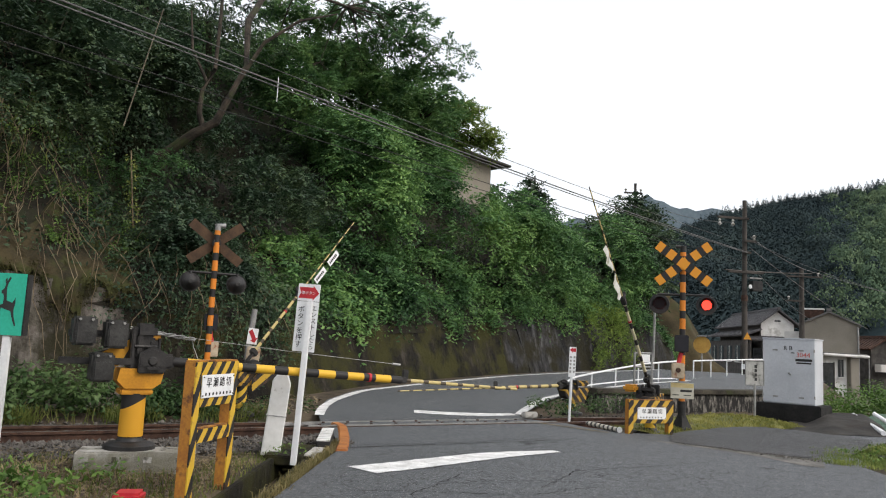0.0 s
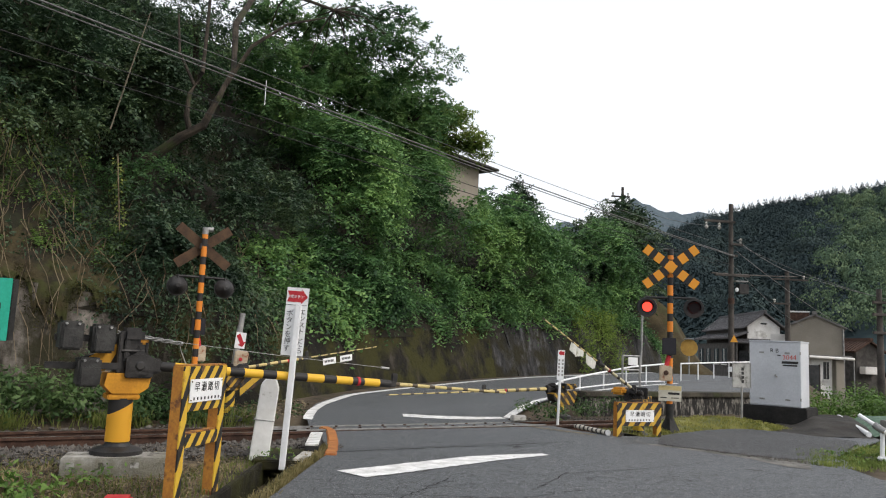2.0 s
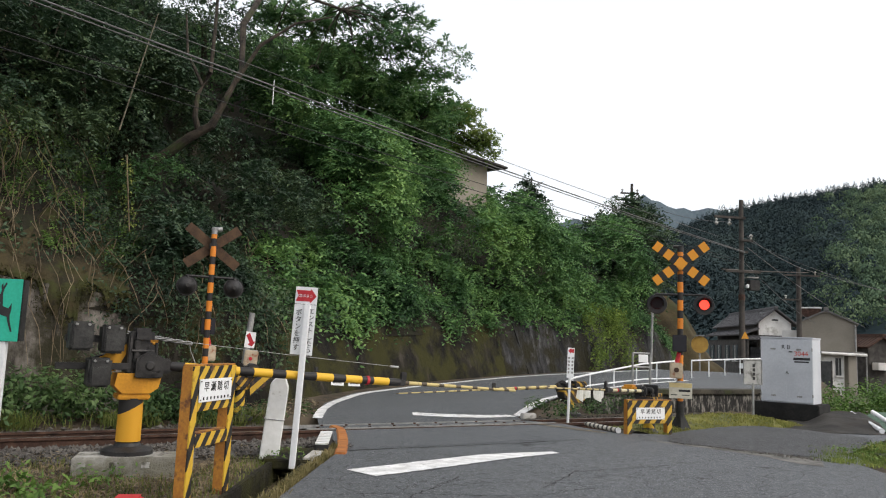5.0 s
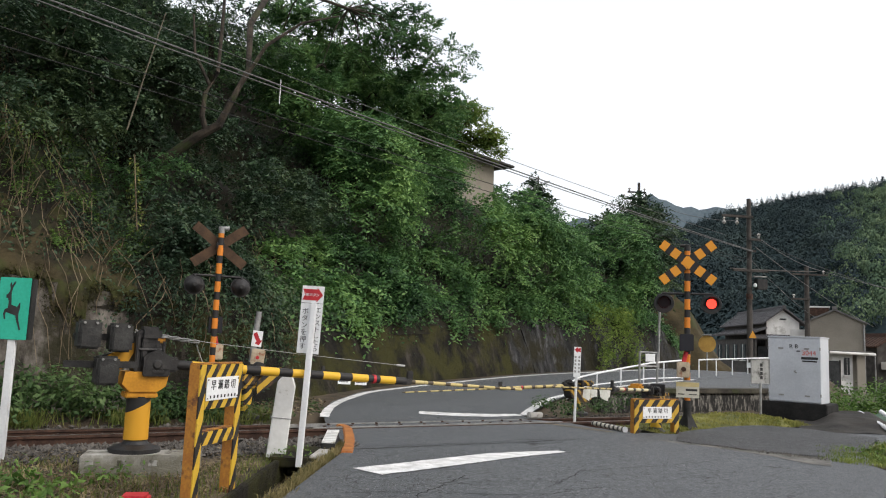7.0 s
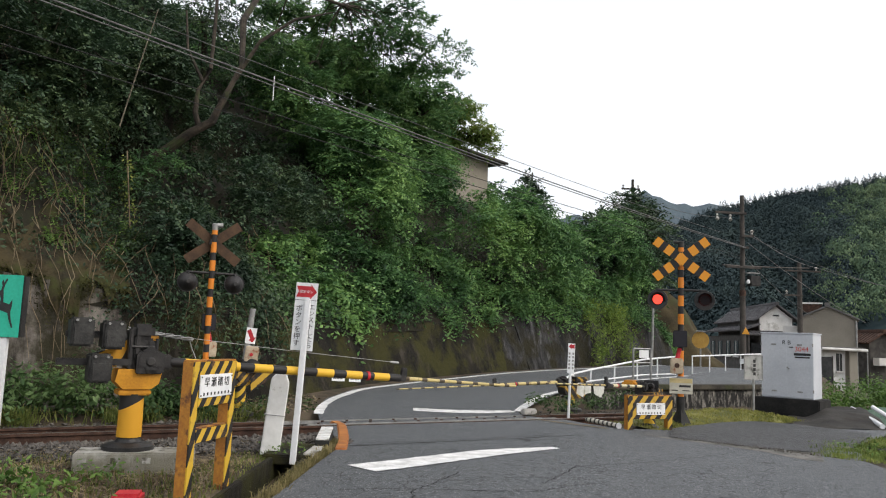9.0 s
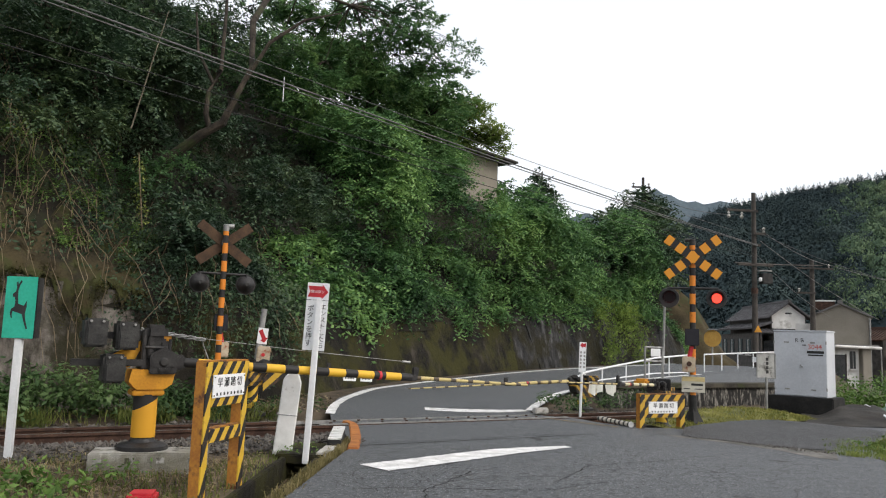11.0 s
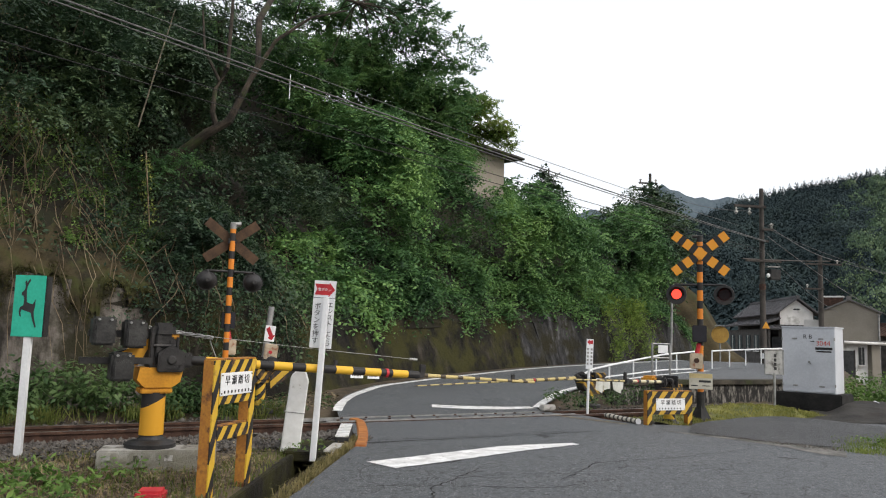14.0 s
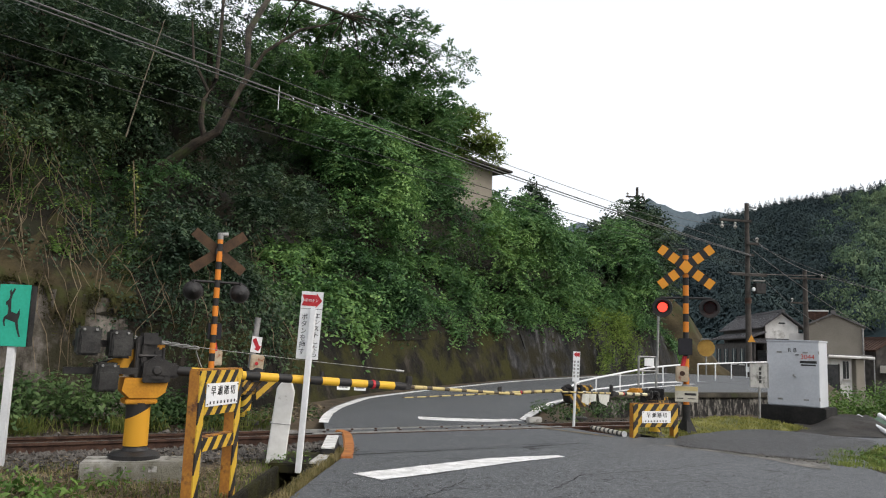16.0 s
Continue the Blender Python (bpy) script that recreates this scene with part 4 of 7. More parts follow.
def small_sign():
    th = thing("button_sign", pose(2.3, 13.0, 0, 0, 1.5, -3), "small white sign with a red arrow on a white post", "sign")
    part("post", tube([(0, 0.02, -0.05), (0, 0.02, 1.25)], 0.022, 10), white_paint, th)
    board = part("board", box((0.115, 0.008, 0.5), (0, -0.008, 1.0), 0.002), white_paint, th)
    part("arrow", plate([(-0.05, 0.2), (0.0, 0.15), (0.0, 0.175), (0.05, 0.165), (0.05, 0.235), (0.0, 0.225), (0.0, 0.25)], 0.003, m=pose(0, -0.0135, 1.0)), red_paint, board, "red arrow")
    bars([(x, 0.08 - 0.06 * k, 0.03, 0.035) for k in range(5) for x in (-0.03, 0.03)], steel, board, pose(0, -0.0135, 1.0))


small_sign()

pole_sign = thing("button_pole", pose(-3.25, 13.2, 0, 0, 5, 10), "grey pole with a red arrow plate beside a button box", "sign")
part("pole", tube([(0, 0, -0.05), (0, 0, 1.64)], 0.05, 12), steel, pole_sign)
plate_ob = part("plate", box((0.17, 0.006, 0.27), (0.04, -0.06, 1.18), 0.002), white_paint, pole_sign)
part("arrow", plate([(-0.02, -0.115), (0.07, -0.06), (0.035, -0.05), (0.045, 0.11), (-0.025, 0.1), (-0.03, -0.045), (-0.068, -0.05)], 0.003, m=pose(0.04, -0.065, 1.18, 0, -32, 0)), red_paint, plate_ob, "red arrow")
bx = part("button_box", box((0.22, 0.16, 0.32), (0.1, -0.1, 0.85), 0.02), beige_box, pole_sign, "weathered beige button box")
part("button", tube([(0.1, -0.18, 0.87), (0.1, -0.2, 0.87)], 0.03, 12), red_paint, bx)

whitewash = surface("whitewash", (0.6, 0.6, 0.58), (0.76, 0.76, 0.75), scale=1.5, fine=12, rough=0.85, bump=0.3, spots=(0.26, 0.25, 0.2), spot_scale=5, spot_cut=0.6)
worn_concrete = surface("worn_concrete", (0.18, 0.175, 0.16), (0.42, 0.405, 0.38), scale=3, fine=40, rough=0.9, bump=0.5, spots=(0.07, 0.065, 0.045), spot_scale=4, spot_cut=0.52)
# the plinth and the small concrete post
plinth = thing("concrete_plinth", turned(16, -3.01, 6.99, -0.08), "long pale concrete plinth under the barrier machine", "plinth")
bm = box((1.0, 0.38, 0.215), (0.4, 0.01, 0.1075), 0.012)
part("block", bm, stained_wall("plinth_concrete", (0.09, 0.085, 0.07), (0.3, 0.29, 0.26), (0.46, 0.45, 0.42), (0.2, 0.19, 0.15), 0.5), plinth)
for k in range(4):
    part("recess", box((0.07, 0.006, 0.05), (-0.02 + 0.26 * k, -0.1815, 0.15), 0.002), worn_concrete, plinth, "stained form mark")
marker = thing("concrete_post", pose(-1.68, 8.32, -0.05, 0, 4.5, 10), "whitewashed concrete boundary post with a pointed top", "post")
part("shaft", plate([(-0.1, 0), (0.1, 0), (0.105, 0.76), (0.06, 0.86), (-0.02, 0.89), (-0.09, 0.79)], 0.16, bevel=0.012), whitewash, marker)
part("band", box((0.215, 0.17, 0.008), (0.0, 0, 0.42)), steel, marker, "wire tied round the post")
hydrant = thing("red_marker", turned(10, -2.17, 5.78, -0.135), "red painted marker block in the grass", "marker")
part("cap", box((0.2, 0.2, 0.17), (0, 0, 0.09), 0.02), red_paint, hydrant)

# the relay cabinet
cab = thing("relay_cabinet", turned(-41, 7.42, 15.95, -0.02), "white steel relay cabinet on a dark concrete footing", "cabinet")
part("footing", box((1.26, 0.86, 0.42), (0.0, 0.02, 0.13), 0.02), surface("black_footing", (0.006, 0.006, 0.006), (0.02, 0.019, 0.018), scale=3, fine=30, rough=0.9, bump=0.4, spots=(0.03, 0.028, 0.024), spot_scale=3, spot_cut=0.6), cab, "dark stained concrete footing")
part("body", box((1.0, 0.6, 1.3), (0.0, 0, 0.99), 0.01), cabinet_paint, cab)
part("roof", box((1.03, 0.64, 0.03), (0.0, 0, 1.652), 0.008), cabinet_paint, cab)
for sx in (-1, 1):
    d = part("door", box((0.499, 0.018, 1.26), (sx * 0.2497, -0.311, 0.99), 0.0012), cabinet_paint, cab, "white steel door")
    for z in (0.5, 1.42):
        part("hinge", tube([(sx * 0.5, -0.325, z - 0.03), (sx * 0.5, -0.325, z + 0.03)], 0.014, 8), steel, d)
        part("latch_plate", box((0.1, 0.012, 0.03), (sx * 0.25, -0.326, z - 0.02 if z < 1 else z), 0.003), steel, d)
h = part("handle", tube([(0.02, -0.32, 0.97), (0.02, -0.36, 0.96), (0.06, -0.36, 0.93)], 0.014, 8), steel, cab, "steel turn handle")
lettering("R B", 0.12, letter_black, cab, pose(0.0, -0.323, 1.46))
lettering("3044", 0.135, letter_red, cab, pose(0.29, -0.323, 1.33))
bars([(0.3, 1.23, 0.32, 0.05), (0.3, 1.17, 0.28, 0.03), (0.09, 1.37, 0.07, 0.02)], letter_black, cab, pose(0, -0.3225, 0))

mesh_sign = thing("wire_mesh_sign", turned(5, 6.15, 14.8, 0.0), "small mesh-fronted sign frame on a steel post", "sign")
part("post", tube([(0, 0, -0.05), (0, 0, 0.72)], 0.022, 10), steel, mesh_sign)
bm = bmesh.new()
for x0, z0, x1, z1 in ((-0.18, 0.7, 0.18, 0.7), (-0.18, 1.16, 0.18, 1.16), (-0.18, 0.7, -0.18, 1.16), (0.18, 0.7, 0.18, 1.16)):
    tube([(x0, 0, z0), (x1, 0, z1)], 0.012, 8, bm)
part("frame", bm, steel, mesh_sign)
pn = part("panel", box((0.34, 0.006, 0.44), (0, 0.004, 0.93)), surface("clouded_panel", (0.28, 0.28, 0.27), (0.42, 0.42, 0.4), scale=6, fine=60, rough=0.6, spots=(0.1, 0.1, 0.09), spot_scale=4, spot_cut=0.52), mesh_sign, "clouded translucent panel")
bars([(0.02, 0.93 - 0.08 * k + 0.12, 0.05, 0.06) for k in range(4)], letter_black, pn, pose(0, -0.001, 0))

# ---- the track ----
track = thing("railway_track", Matrix(), "rusty single railway track on stone ballast", "railway track")


def rail(n, z, s0, s1):
    prof = [(-0.06, -0.14), (0.06, -0.14), (0.06, -0.125), (0.01, -0.11), (0.01, -0.04), (0.032, -0.03), (0.032, -0.003), (0.026, 0.0), (-0.026, 0.0), (-0.032, -0.003), (-0.032, -0.03), (-0.01, -0.04), (-0.01, -0.11), (-0.06, -0.125)]
    bm = bmesh.new()
    ends = [[bm.verts.new(on_track(s, n + a, z + b)) for a, b in prof] for s in (s0, s1)]
    for i in range(len(prof)):
        j = (i + 1) % len(prof)
        bm.faces.new((ends[0][i], ends[0][j], ends[1][j], ends[1][i]))
    for e in ends:
        bm.faces.new(e)
    ob = part("rail", bm, rust, track, "rust-brown steel rail")
    bm = bmesh.new()
    bm.faces.new([bm.verts.new(on_track(s, n + a, z + 0.0015)) for s, a in ((s0, -0.025), (s1, -0.025), (s1, 0.025), (s0, 0.025))])
    part("running_face", bm, rail_top, ob, "dull worn top of the rail")


for n, z in ((0.0, 0.012), (1.1, -0.05)):
    rail(n, z, -40, 60)
    d = 0.085 if n == 0 else -0.085
    bm = bmesh.new()
    mm = Matrix.Translation(on_track(0.3, n + d, z - 0.016)) @ pose(0, 0, 0, 0, 0, TRACK_TURN)
    box((4.4, 0.05, 0.05), (0, 0, 0), 0.006, mm, bm)
    part("guard_rail", bm, steel, track, "worn steel guard rail along the flangeway")
    for k in range(11):
        part("bolt", tube([on_track(-1.7 + 0.4 * k, n + d * 1.9, z - 0.01), on_track(-1.7 + 0.4 * k, n + d * 1.9, z + 0.018)], 0.022, 6), rust, track)
for k in range(-14, 22):
    s = k * 0.62
    if -1.9 < s < 2.6:
        continue
    bm = box((0.22, 2.0, 0.14), (0, 0, 0), 0.012, Matrix.Translation(on_track(s, 0.55, -0.205)) @ pose(3.2, 0, 0) @ pose(0, 0, 0, -3.2, 0, TRACK_TURN))
    part("sleeper", bm, mossy_concrete, track, "weathered sleeper")
rng = np.random.default_rng(7)
oct_v = np.array([(1, 0, 0), (-1, 0, 0), (0, 1, 0), (0, -1, 0), (0, 0, 1), (0, 0, -1)], float)
oct_f = np.array([(0, 2, 4), (2, 1, 4), (1, 3, 4), (3, 0, 4), (2, 0, 5), (1, 2, 5), (3, 1, 5), (0, 3, 5)])


def stones(name, sn, z, size, mat):
    k = len(sn)
    v = oct_v[None] * (size[:, None, None] * rng.uniform(0.5, 1.3, (k, 1, 3))) + rng.normal(0, 0.18, (k, 6, 3)) * size[:, None, None]
    a = rng.uniform(0, 6.28, k)
    c, s_ = np.cos(a)[:, None], np.sin(a)[:, None]
    v = np.stack([v[..., 0] * c - v[..., 1] * s_, v[..., 0] * s_ + v[..., 1] * c, v[..., 2] * 0.8], -1)
    p = np.stack([sn[:, 0], sn[:, 1], z], -1)
    v = v + p[:, None]
    f = (np.arange(k)[:, None, None] * 6 + oct_f[None]).reshape(-1, 3)
    return quick_mesh(name, v.reshape(-1, 3), f, mat)


k = 16000
s_, n_ = rng.uniform(-9.5, 9, k), rng.uniform(-1.5, 2.3, k)
s_[:6000] = rng.uniform(-8, -1.9, 6000)
n_[:6000] = rng.uniform(-1.75, -0.05, 6000)
ok = (s_ < -1.95) | ((s_ > 2.9) & (n_ > 0.25))
s_, n_ = s_[ok], n_[ok]
sn = np.stack([0.851 * s_ - 0.526 * n_, 11.55 + 0.526 * s_ + 0.851 * n_], 1)
st = new("ballast", stones("ballast", sn, np.where(n_ < -0.1, -0.16 + 0.12 * smooth(-0.1, -0.8, n_), -0.16) + rng.normal(0, 0.02, len(s_)), rng.uniform(0.02, 0.048, len(s_)), ballast_mat))
tagged(st, "loose grey-brown ballast stones round the sleepers", "ballast", kind="stuff")

# ---- kerbs, ramps and pipes at the crossing ----
kerb = thing("painted_kerb", Matrix(), "orange-painted concrete kerb at the edge of the crossing", "kerb")
bm = bmesh.new()
pts = [(-0.93, 8.5), (-0.97, 9.0), (-1.03, 9.6), (-1.11, 10.2), (-1.2, 10.8), (-1.34, 11.15)]
for (x0, y0), (x1, y1) in zip(pts, pts[1:]):
    a = math.degrees(math.atan2(y1 - y0, x1 - x0))
    L = math.hypot(x1 - x0, y1 - y0)
    box((L + 0.02, 0.13, 0.16), ((x0 + x1) / 2 - 0.02, (y0 + y1) / 2, -0.055), 0.015, pose(0, 0, 0, 0, 0, a), bm)
part("edge", bm, orange_paint, kerb)
block = thing("ribbed_block", turned(5, -1.225, 9.2, -0.03), "white ribbed concrete block at the road edge", "kerb")
part("base", box((0.15, 1.15, 0.19), (0, 0, 0.02), 0.012), rubber, block, "dark base of the block")
for k in range(8):
    part("rib", box((0.145, 0.075, 0.02), (0, -0.53 + 0.15 * k, 0.12), 0.004), whitewash, block, "white rib")
slab = thing("kerb_slab", turned(-4, -1.2, 8.3, -0.02), "broken pale concrete slab at the road edge", "kerb")
part("piece", plate([(-0.08, -0.26), (0.05, -0.25), (0.07, 0.05), (0.06, 0.26), (-0.06, 0.27)], 0.1, m=pose(0, 0, 0, 90, 0, 0), bevel=0.01), pale_concrete, slab)
pipe = thing("banded_pipe", Matrix.Translation((2.83, 11.72, 0.045)) @ pose(0, 0, 0, 0, 0, 110), "black and white banded pipe lying at the crossing", "pipe")
part("tube", tube([(0, 0, 0), (0.9, 0, 0.0)], 0.036, 14), pipe_bands, pipe)
part("end_cap", tube([(-0.012, 0, 0), (0.0, 0, 0)], 0.046, 14), white_paint, pipe, "white end cap")
stone = thing("kerb_stone", turned(30, 1.75, 13.9, 0.0), "broken white kerb stone in the grass", "kerb")
part("piece", box((0.3, 0.12, 0.1), (0, 0, 0.02), 0.02), pale_concrete, stone)

# roadside drain
drain = thing("roadside_drain", Matrix(), "narrow concrete drain beside the road", "drain")
for x0, x1 in ((-1.28, -1.24), (-1.62, -1.58)):
    bm = bmesh.new()
    for dx, (ya, yb) in ((0, (3.0, 8.85)),):
        box((0.06, yb - ya, 0.5), ((x0 + x1) / 2, (ya + yb) / 2, -0.27), 0.01, None, bm)
    part("side_wall", bm, wall_concrete, drain)
part("end_wall", box((0.36, 0.07, 0.5), (-1.43, 8.84, -0.27), 0.01), wall_concrete, drain)
part("cover_slab", box((0.5, 0.9, 0.1), (-1.44, 8.44, -0.045), 0.012), wall_concrete, drain, "mossy cover slab")

# faded yellow edge of the crossing boards
strip("crossing_edge", [(1.35, 12.95), (1.9, 12.35), (2.6, 11.6)], [(1.42, 12.97), (1.97, 12.38), (2.68, 11.63)], surface("faded_yellow", (0.1, 0.085, 0.05), (0.3, 0.23, 0.12), scale=6, fine=60, rough=0.8, bump=0.2), 0.014, pave_z, cols=3, sub=8, label="faded yellow line at the edge of the crossing", cat="road marking")

# cracks and seams in the asphalt
tar = surface("tar_seam", (0.012, 0.012, 0.012), (0.03, 0.03, 0.03), scale=8, fine=60, rough=0.9, bump=0.3)


def crack(points, width, seed):
    rg = np.random.default_rng(seed)
    q = np.array(points, float)
    t = np.linspace(0, len(q) - 1, (len(q) - 1) * 16 + 1)
    p = np.stack([np.interp(t, np.arange(len(q)), q[:, k]) for k in (0, 1)], -1)
    p += np.cumsum(rg.normal(0, 0.006, p.shape), 0) + rg.normal(0, 0.008, p.shape)
    d = np.gradient(p, axis=0)
    d /= np.linalg.norm(d, axis=1)[:, None]
    m = np.stack([-d[:, 1], d[:, 0]], -1)
    w = width * rg.uniform(0.3, 1.2, len(p))[:, None]
    rows = [np.concatenate([p + m * w * o, (pave_z(p[:, 0], p[:, 1]) + 0.0105)[:, None]], 1) for o in (-0.5, 0.5)]
    return tagged(new("asphalt_crack", grid_mesh("asphalt_crack", np.stack(rows, 1), tar)), "dark crack in the worn asphalt", "crack", kind="structure")


crack([(-0.95, 8.75), (0.1, 9.4), (1.2, 10.1), (2.13, 10.76)], 0.035, 1)
crack([(-0.9, 9.0), (0.3, 9.7), (1.5, 10.5)], 0.015, 2)
crack([(0.0, 5.6), (-0.15, 6.3), (0.1, 6.8), (0.3, 7.4)], 0.014, 3)
crack([(-0.7, 6.3), (0.0, 6.45), (0.9, 6.5), (1.6, 7.0)], 0.014, 4)
crack([(1.0, 6.9), (1.5, 7.9), (2.6, 8.6), (3.6, 9.4)], 0.014, 5)
crack([(0.1, 6.8), (0.7, 7.1), (1.4, 7.2)], 0.01, 6)
crack([(-0.3, 7.45), (0.1, 7.65), (0.3, 8.0)], 0.012, 7)
crack([(3.2, 11.0), (4.4, 10.6), (5.2, 10.2)], 0.014, 8)


# ---- what moves ----
def lens_rows(first_lit):
    """The lens turns its glowing face out and in again by half turns."""
    rows, turn = [], 0 if first_lit else 180
    rows.append((0.0, pose(0, 0, 0, 0, 0, turn)))
    for s in SWITCHES:
        f = int(s * 30 + 0.01) - 1
        for k in range(4):
            rows.append(((f + k) / 30, pose(0, 0, 0, 0, 0, turn + 60 * k)))
        turn += 180
    return rows


def arm_rows(pivot, keys):
    return [(t, pose(0, 0, pivot, 0, -a, 0)) for t, a in keys]


def motions():
    walk(arm_far_left, arm_rows(0.76, ((0, 48.7), (0.6, 36.5), (1.2, 23.8), (1.8, 11.8), (2.4, -0.3), (2.7, -2.7), (3.0, -3.0), (16, -3.0))))
    walk(arm_right, arm_rows(0.665, ((0, 44.6), (0.6, 35.3), (1.2, 26.1), (1.8, 17.6), (2.4, 8.4), (2.75, 3.2), (3.0, 2.3), (16, 2.3))))
    for lens, first in flashers:
        walk(lens, lens_rows(first))


# ---- growth ----
rng = np.random.default_rng(21)


def clumps(centres, radii, per, rng, flat=0.75, shell=0.55, up=0.35):
    """Leaf places and facings spread over the outer shells of many clumps."""
    n = len(centres)
    count = np.maximum(8, (per * (radii / 0.7) ** 2)).astype(int)
    idx = np.repeat(np.arange(n), count)
    d = rng.normal(0, 1, (len(idx), 3))
    d /= np.linalg.norm(d, axis=1)[:, None]
    r = radii[idx] * (shell + (1 - shell) * rng.random(len(idx)) ** 0.6) * rng.uniform(0.8, 1.15, len(idx))
    p = centres[idx] + d * r[:, None] * np.array([1, 1, flat])
    d[:, 2] += up
    return p, d


def sprays(centres, radii, per, rng, droop=0.55, rise=0.35, k=11):
    """Leaves set in two rows along short arching twigs that stand out from each clump: places, facings, pointings."""
    count = np.maximum(2, per * (radii / 0.7) ** 2 / k).astype(int)
    idx = np.repeat(np.arange(len(centres)), count)
    d = rng.normal(0, 1, (len(idx), 3))
    d[:, 2] = np.abs(d[:, 2]) * 0.7 * np.sign(rng.random(len(idx)) - 0.18) + rise
    d /= np.linalg.norm(d, axis=1)[:, None]
    L = radii[idx] * rng.uniform(0.65, 1.35, len(idx))
    t = np.linspace(0.3, 1.0, k)[None, :, None]
    zed = np.array([0.0, 0, 1])
    p = centres[idx][:, None] + (d * L[:, None])[:, None] * t - zed * droop * L[:, None, None] * t ** 2
    tan = d[:, None] - zed * 2 * droop * t
    tan /= np.linalg.norm(tan, axis=2)[..., None]
    side = np.cross(tan, zed + rng.normal(0, 0.15, (len(idx), 1, 3)))
    side /= np.linalg.norm(side, axis=2)[..., None] + 1e-6
    up = np.cross(side, tan)
    sign = np.where(np.arange(k) % 2 == 0, 1.0, -1.0)[None, :, None]
    out = side * sign + tan * 0.7
    return p.reshape(-1, 3), up.reshape(-1, 3), out.reshape(-1, 3)


# how high the growth stands along the crest, as rise over distance
TOP_SIDE, TOP_RISE = (0.06, 0.07, 0.1, 0.115, 0.133, 0.14, 0.165, 0.2, 0.23), (0.212, 0.2, 0.198, 0.21, 0.207, 0.18, 0.174, 0.168, 0.196)


def shrubs(name, label, a_range, v_range, number, radius, per, leaf, mat, lift=0.2, hang=0.0, keep=None, mound=0.0, spray=False):
    a, v = rng.uniform(*a_range, number), rng.uniform(*v_range, number)
    if keep is not None:
        ok = keep(a, v)
        a, v = a[ok], v[ok]
    c = hill(a, v)
    open_ = in_gully(a, v) & (rng.random(len(a)) < 0.93)
    open_ |= (c[:, 0] > 0.1) & (c[:, 0] < 2.3) & (c[:, 1] > 28.0) & (c[:, 1] < 34.5) & (c[:, 2] > 0.193 * c[:, 1] + 0.7)
    open_ |= (c[:, 0] > -6.3) & (c[:, 0] < -4.4) & (c[:, 1] > 13.2) & (c[:, 1] < 16.2) & (c[:, 2] > 4.0) & (c[:, 2] < 6.3)
    c = c[~open_]
    a, v = a[~open_], v[~open_]
    r = rng.uniform(*radius, len(a))
    c[:, 2] += lift * r
    if mound:
        seeds = np.stack([rng.uniform(a_range[0] - 2, a_range[1] + 2, int((a_range[1] - a_range[0]) * (v_range[1] - v_range[0]) / 7.5)), np.zeros(1)[0] + np.zeros(int((a_range[1] - a_range[0]) * (v_range[1] - v_range[0]) / 7.5))], 1)
        seeds[:, 1] = rng.uniform(*v_range, len(seeds))
        size = rng.uniform(1.2, 2.3, len(seeds))
        far_ = np.sqrt((a[:, None] - seeds[None, :, 0]) ** 2 + ((v[:, None] - seeds[None, :, 1]) * 1.4) ** 2) / size
        swell = np.sqrt(np.clip(1 - far_.min(1) ** 2, 0, 1)) * mound * np.clip((v - 0.4) / 1.6, 0.25, 1)
        out = hill(a, np.maximum(v - 1, 0)) - hill(a, v)
        out[:, 2] = 0.75
        out /= np.linalg.norm(out, axis=1)[:, None]
        c += out * swell[:, None]
    side = c[:, 0] / np.maximum(c[:, 1], 1)
    ok = ~((side > 0.012) & (side < 0.062) & (c[:, 1] > 18) & (c[:, 2] + 0.9 * r > 0.214 * c[:, 1] + 1.2))
    ok &= ~((side > 0.06) & (side < 0.23) & (c[:, 1] > 18) & (c[:, 2] + 0.9 * r > np.interp(side, TOP_SIDE, TOP_RISE) * c[:, 1] + 1.2))
    c, r = c[ok], r[ok]
    if spray:
        p, d, o = sprays(c, r * 1.25, per, rng)
    else:
        p, d = clumps(c, r, per, rng)
        o = None
    if hang:
        drop = rng.random(len(p)) ** 2
        p[:, 2] -= hang * drop
    ob = new(name, leaf_mesh(name, p, d, rng.uniform(0.6, 1.3, len(p)) * leaf, mat, rng, spread=0.3 if spray else 0.7, points=o))
    return tagged(ob, label, "shrubs", kind="stuff")


A_BEND, A_END = foot_a[5], foot_a[-1]
# the bright face above the bend, the shaded part above the track, and creepers over the wall
shrubs("hillside_shrubs", "dense bright green shrubs and vines over the slope", (A_BEND + 0.5, 55.5), (0.9, 9.5), 980, (0.35, 0.85), 350, 0.128, leaf_hill, mound=2.4, spray=True, keep=lambda a, v: (a > A_BEND + 6.3) | ((v < 2.2) & (a > A_BEND + 2.5)))
# leaf_dark puts the shade under and between the shrubs into leaf colour
shrubs("slope_leaves", "close leaf cover on the slope, dark green as shade between the shrubs", (A_BEND, A_END), (0.6, 15), 2300, (0.3, 0.55), 170, 0.13, leaf_dark, -0.2)
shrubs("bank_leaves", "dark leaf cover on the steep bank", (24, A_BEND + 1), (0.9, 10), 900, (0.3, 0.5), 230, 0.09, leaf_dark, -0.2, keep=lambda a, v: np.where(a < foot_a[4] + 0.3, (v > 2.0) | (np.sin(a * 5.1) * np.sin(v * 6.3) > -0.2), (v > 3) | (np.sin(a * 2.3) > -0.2)))
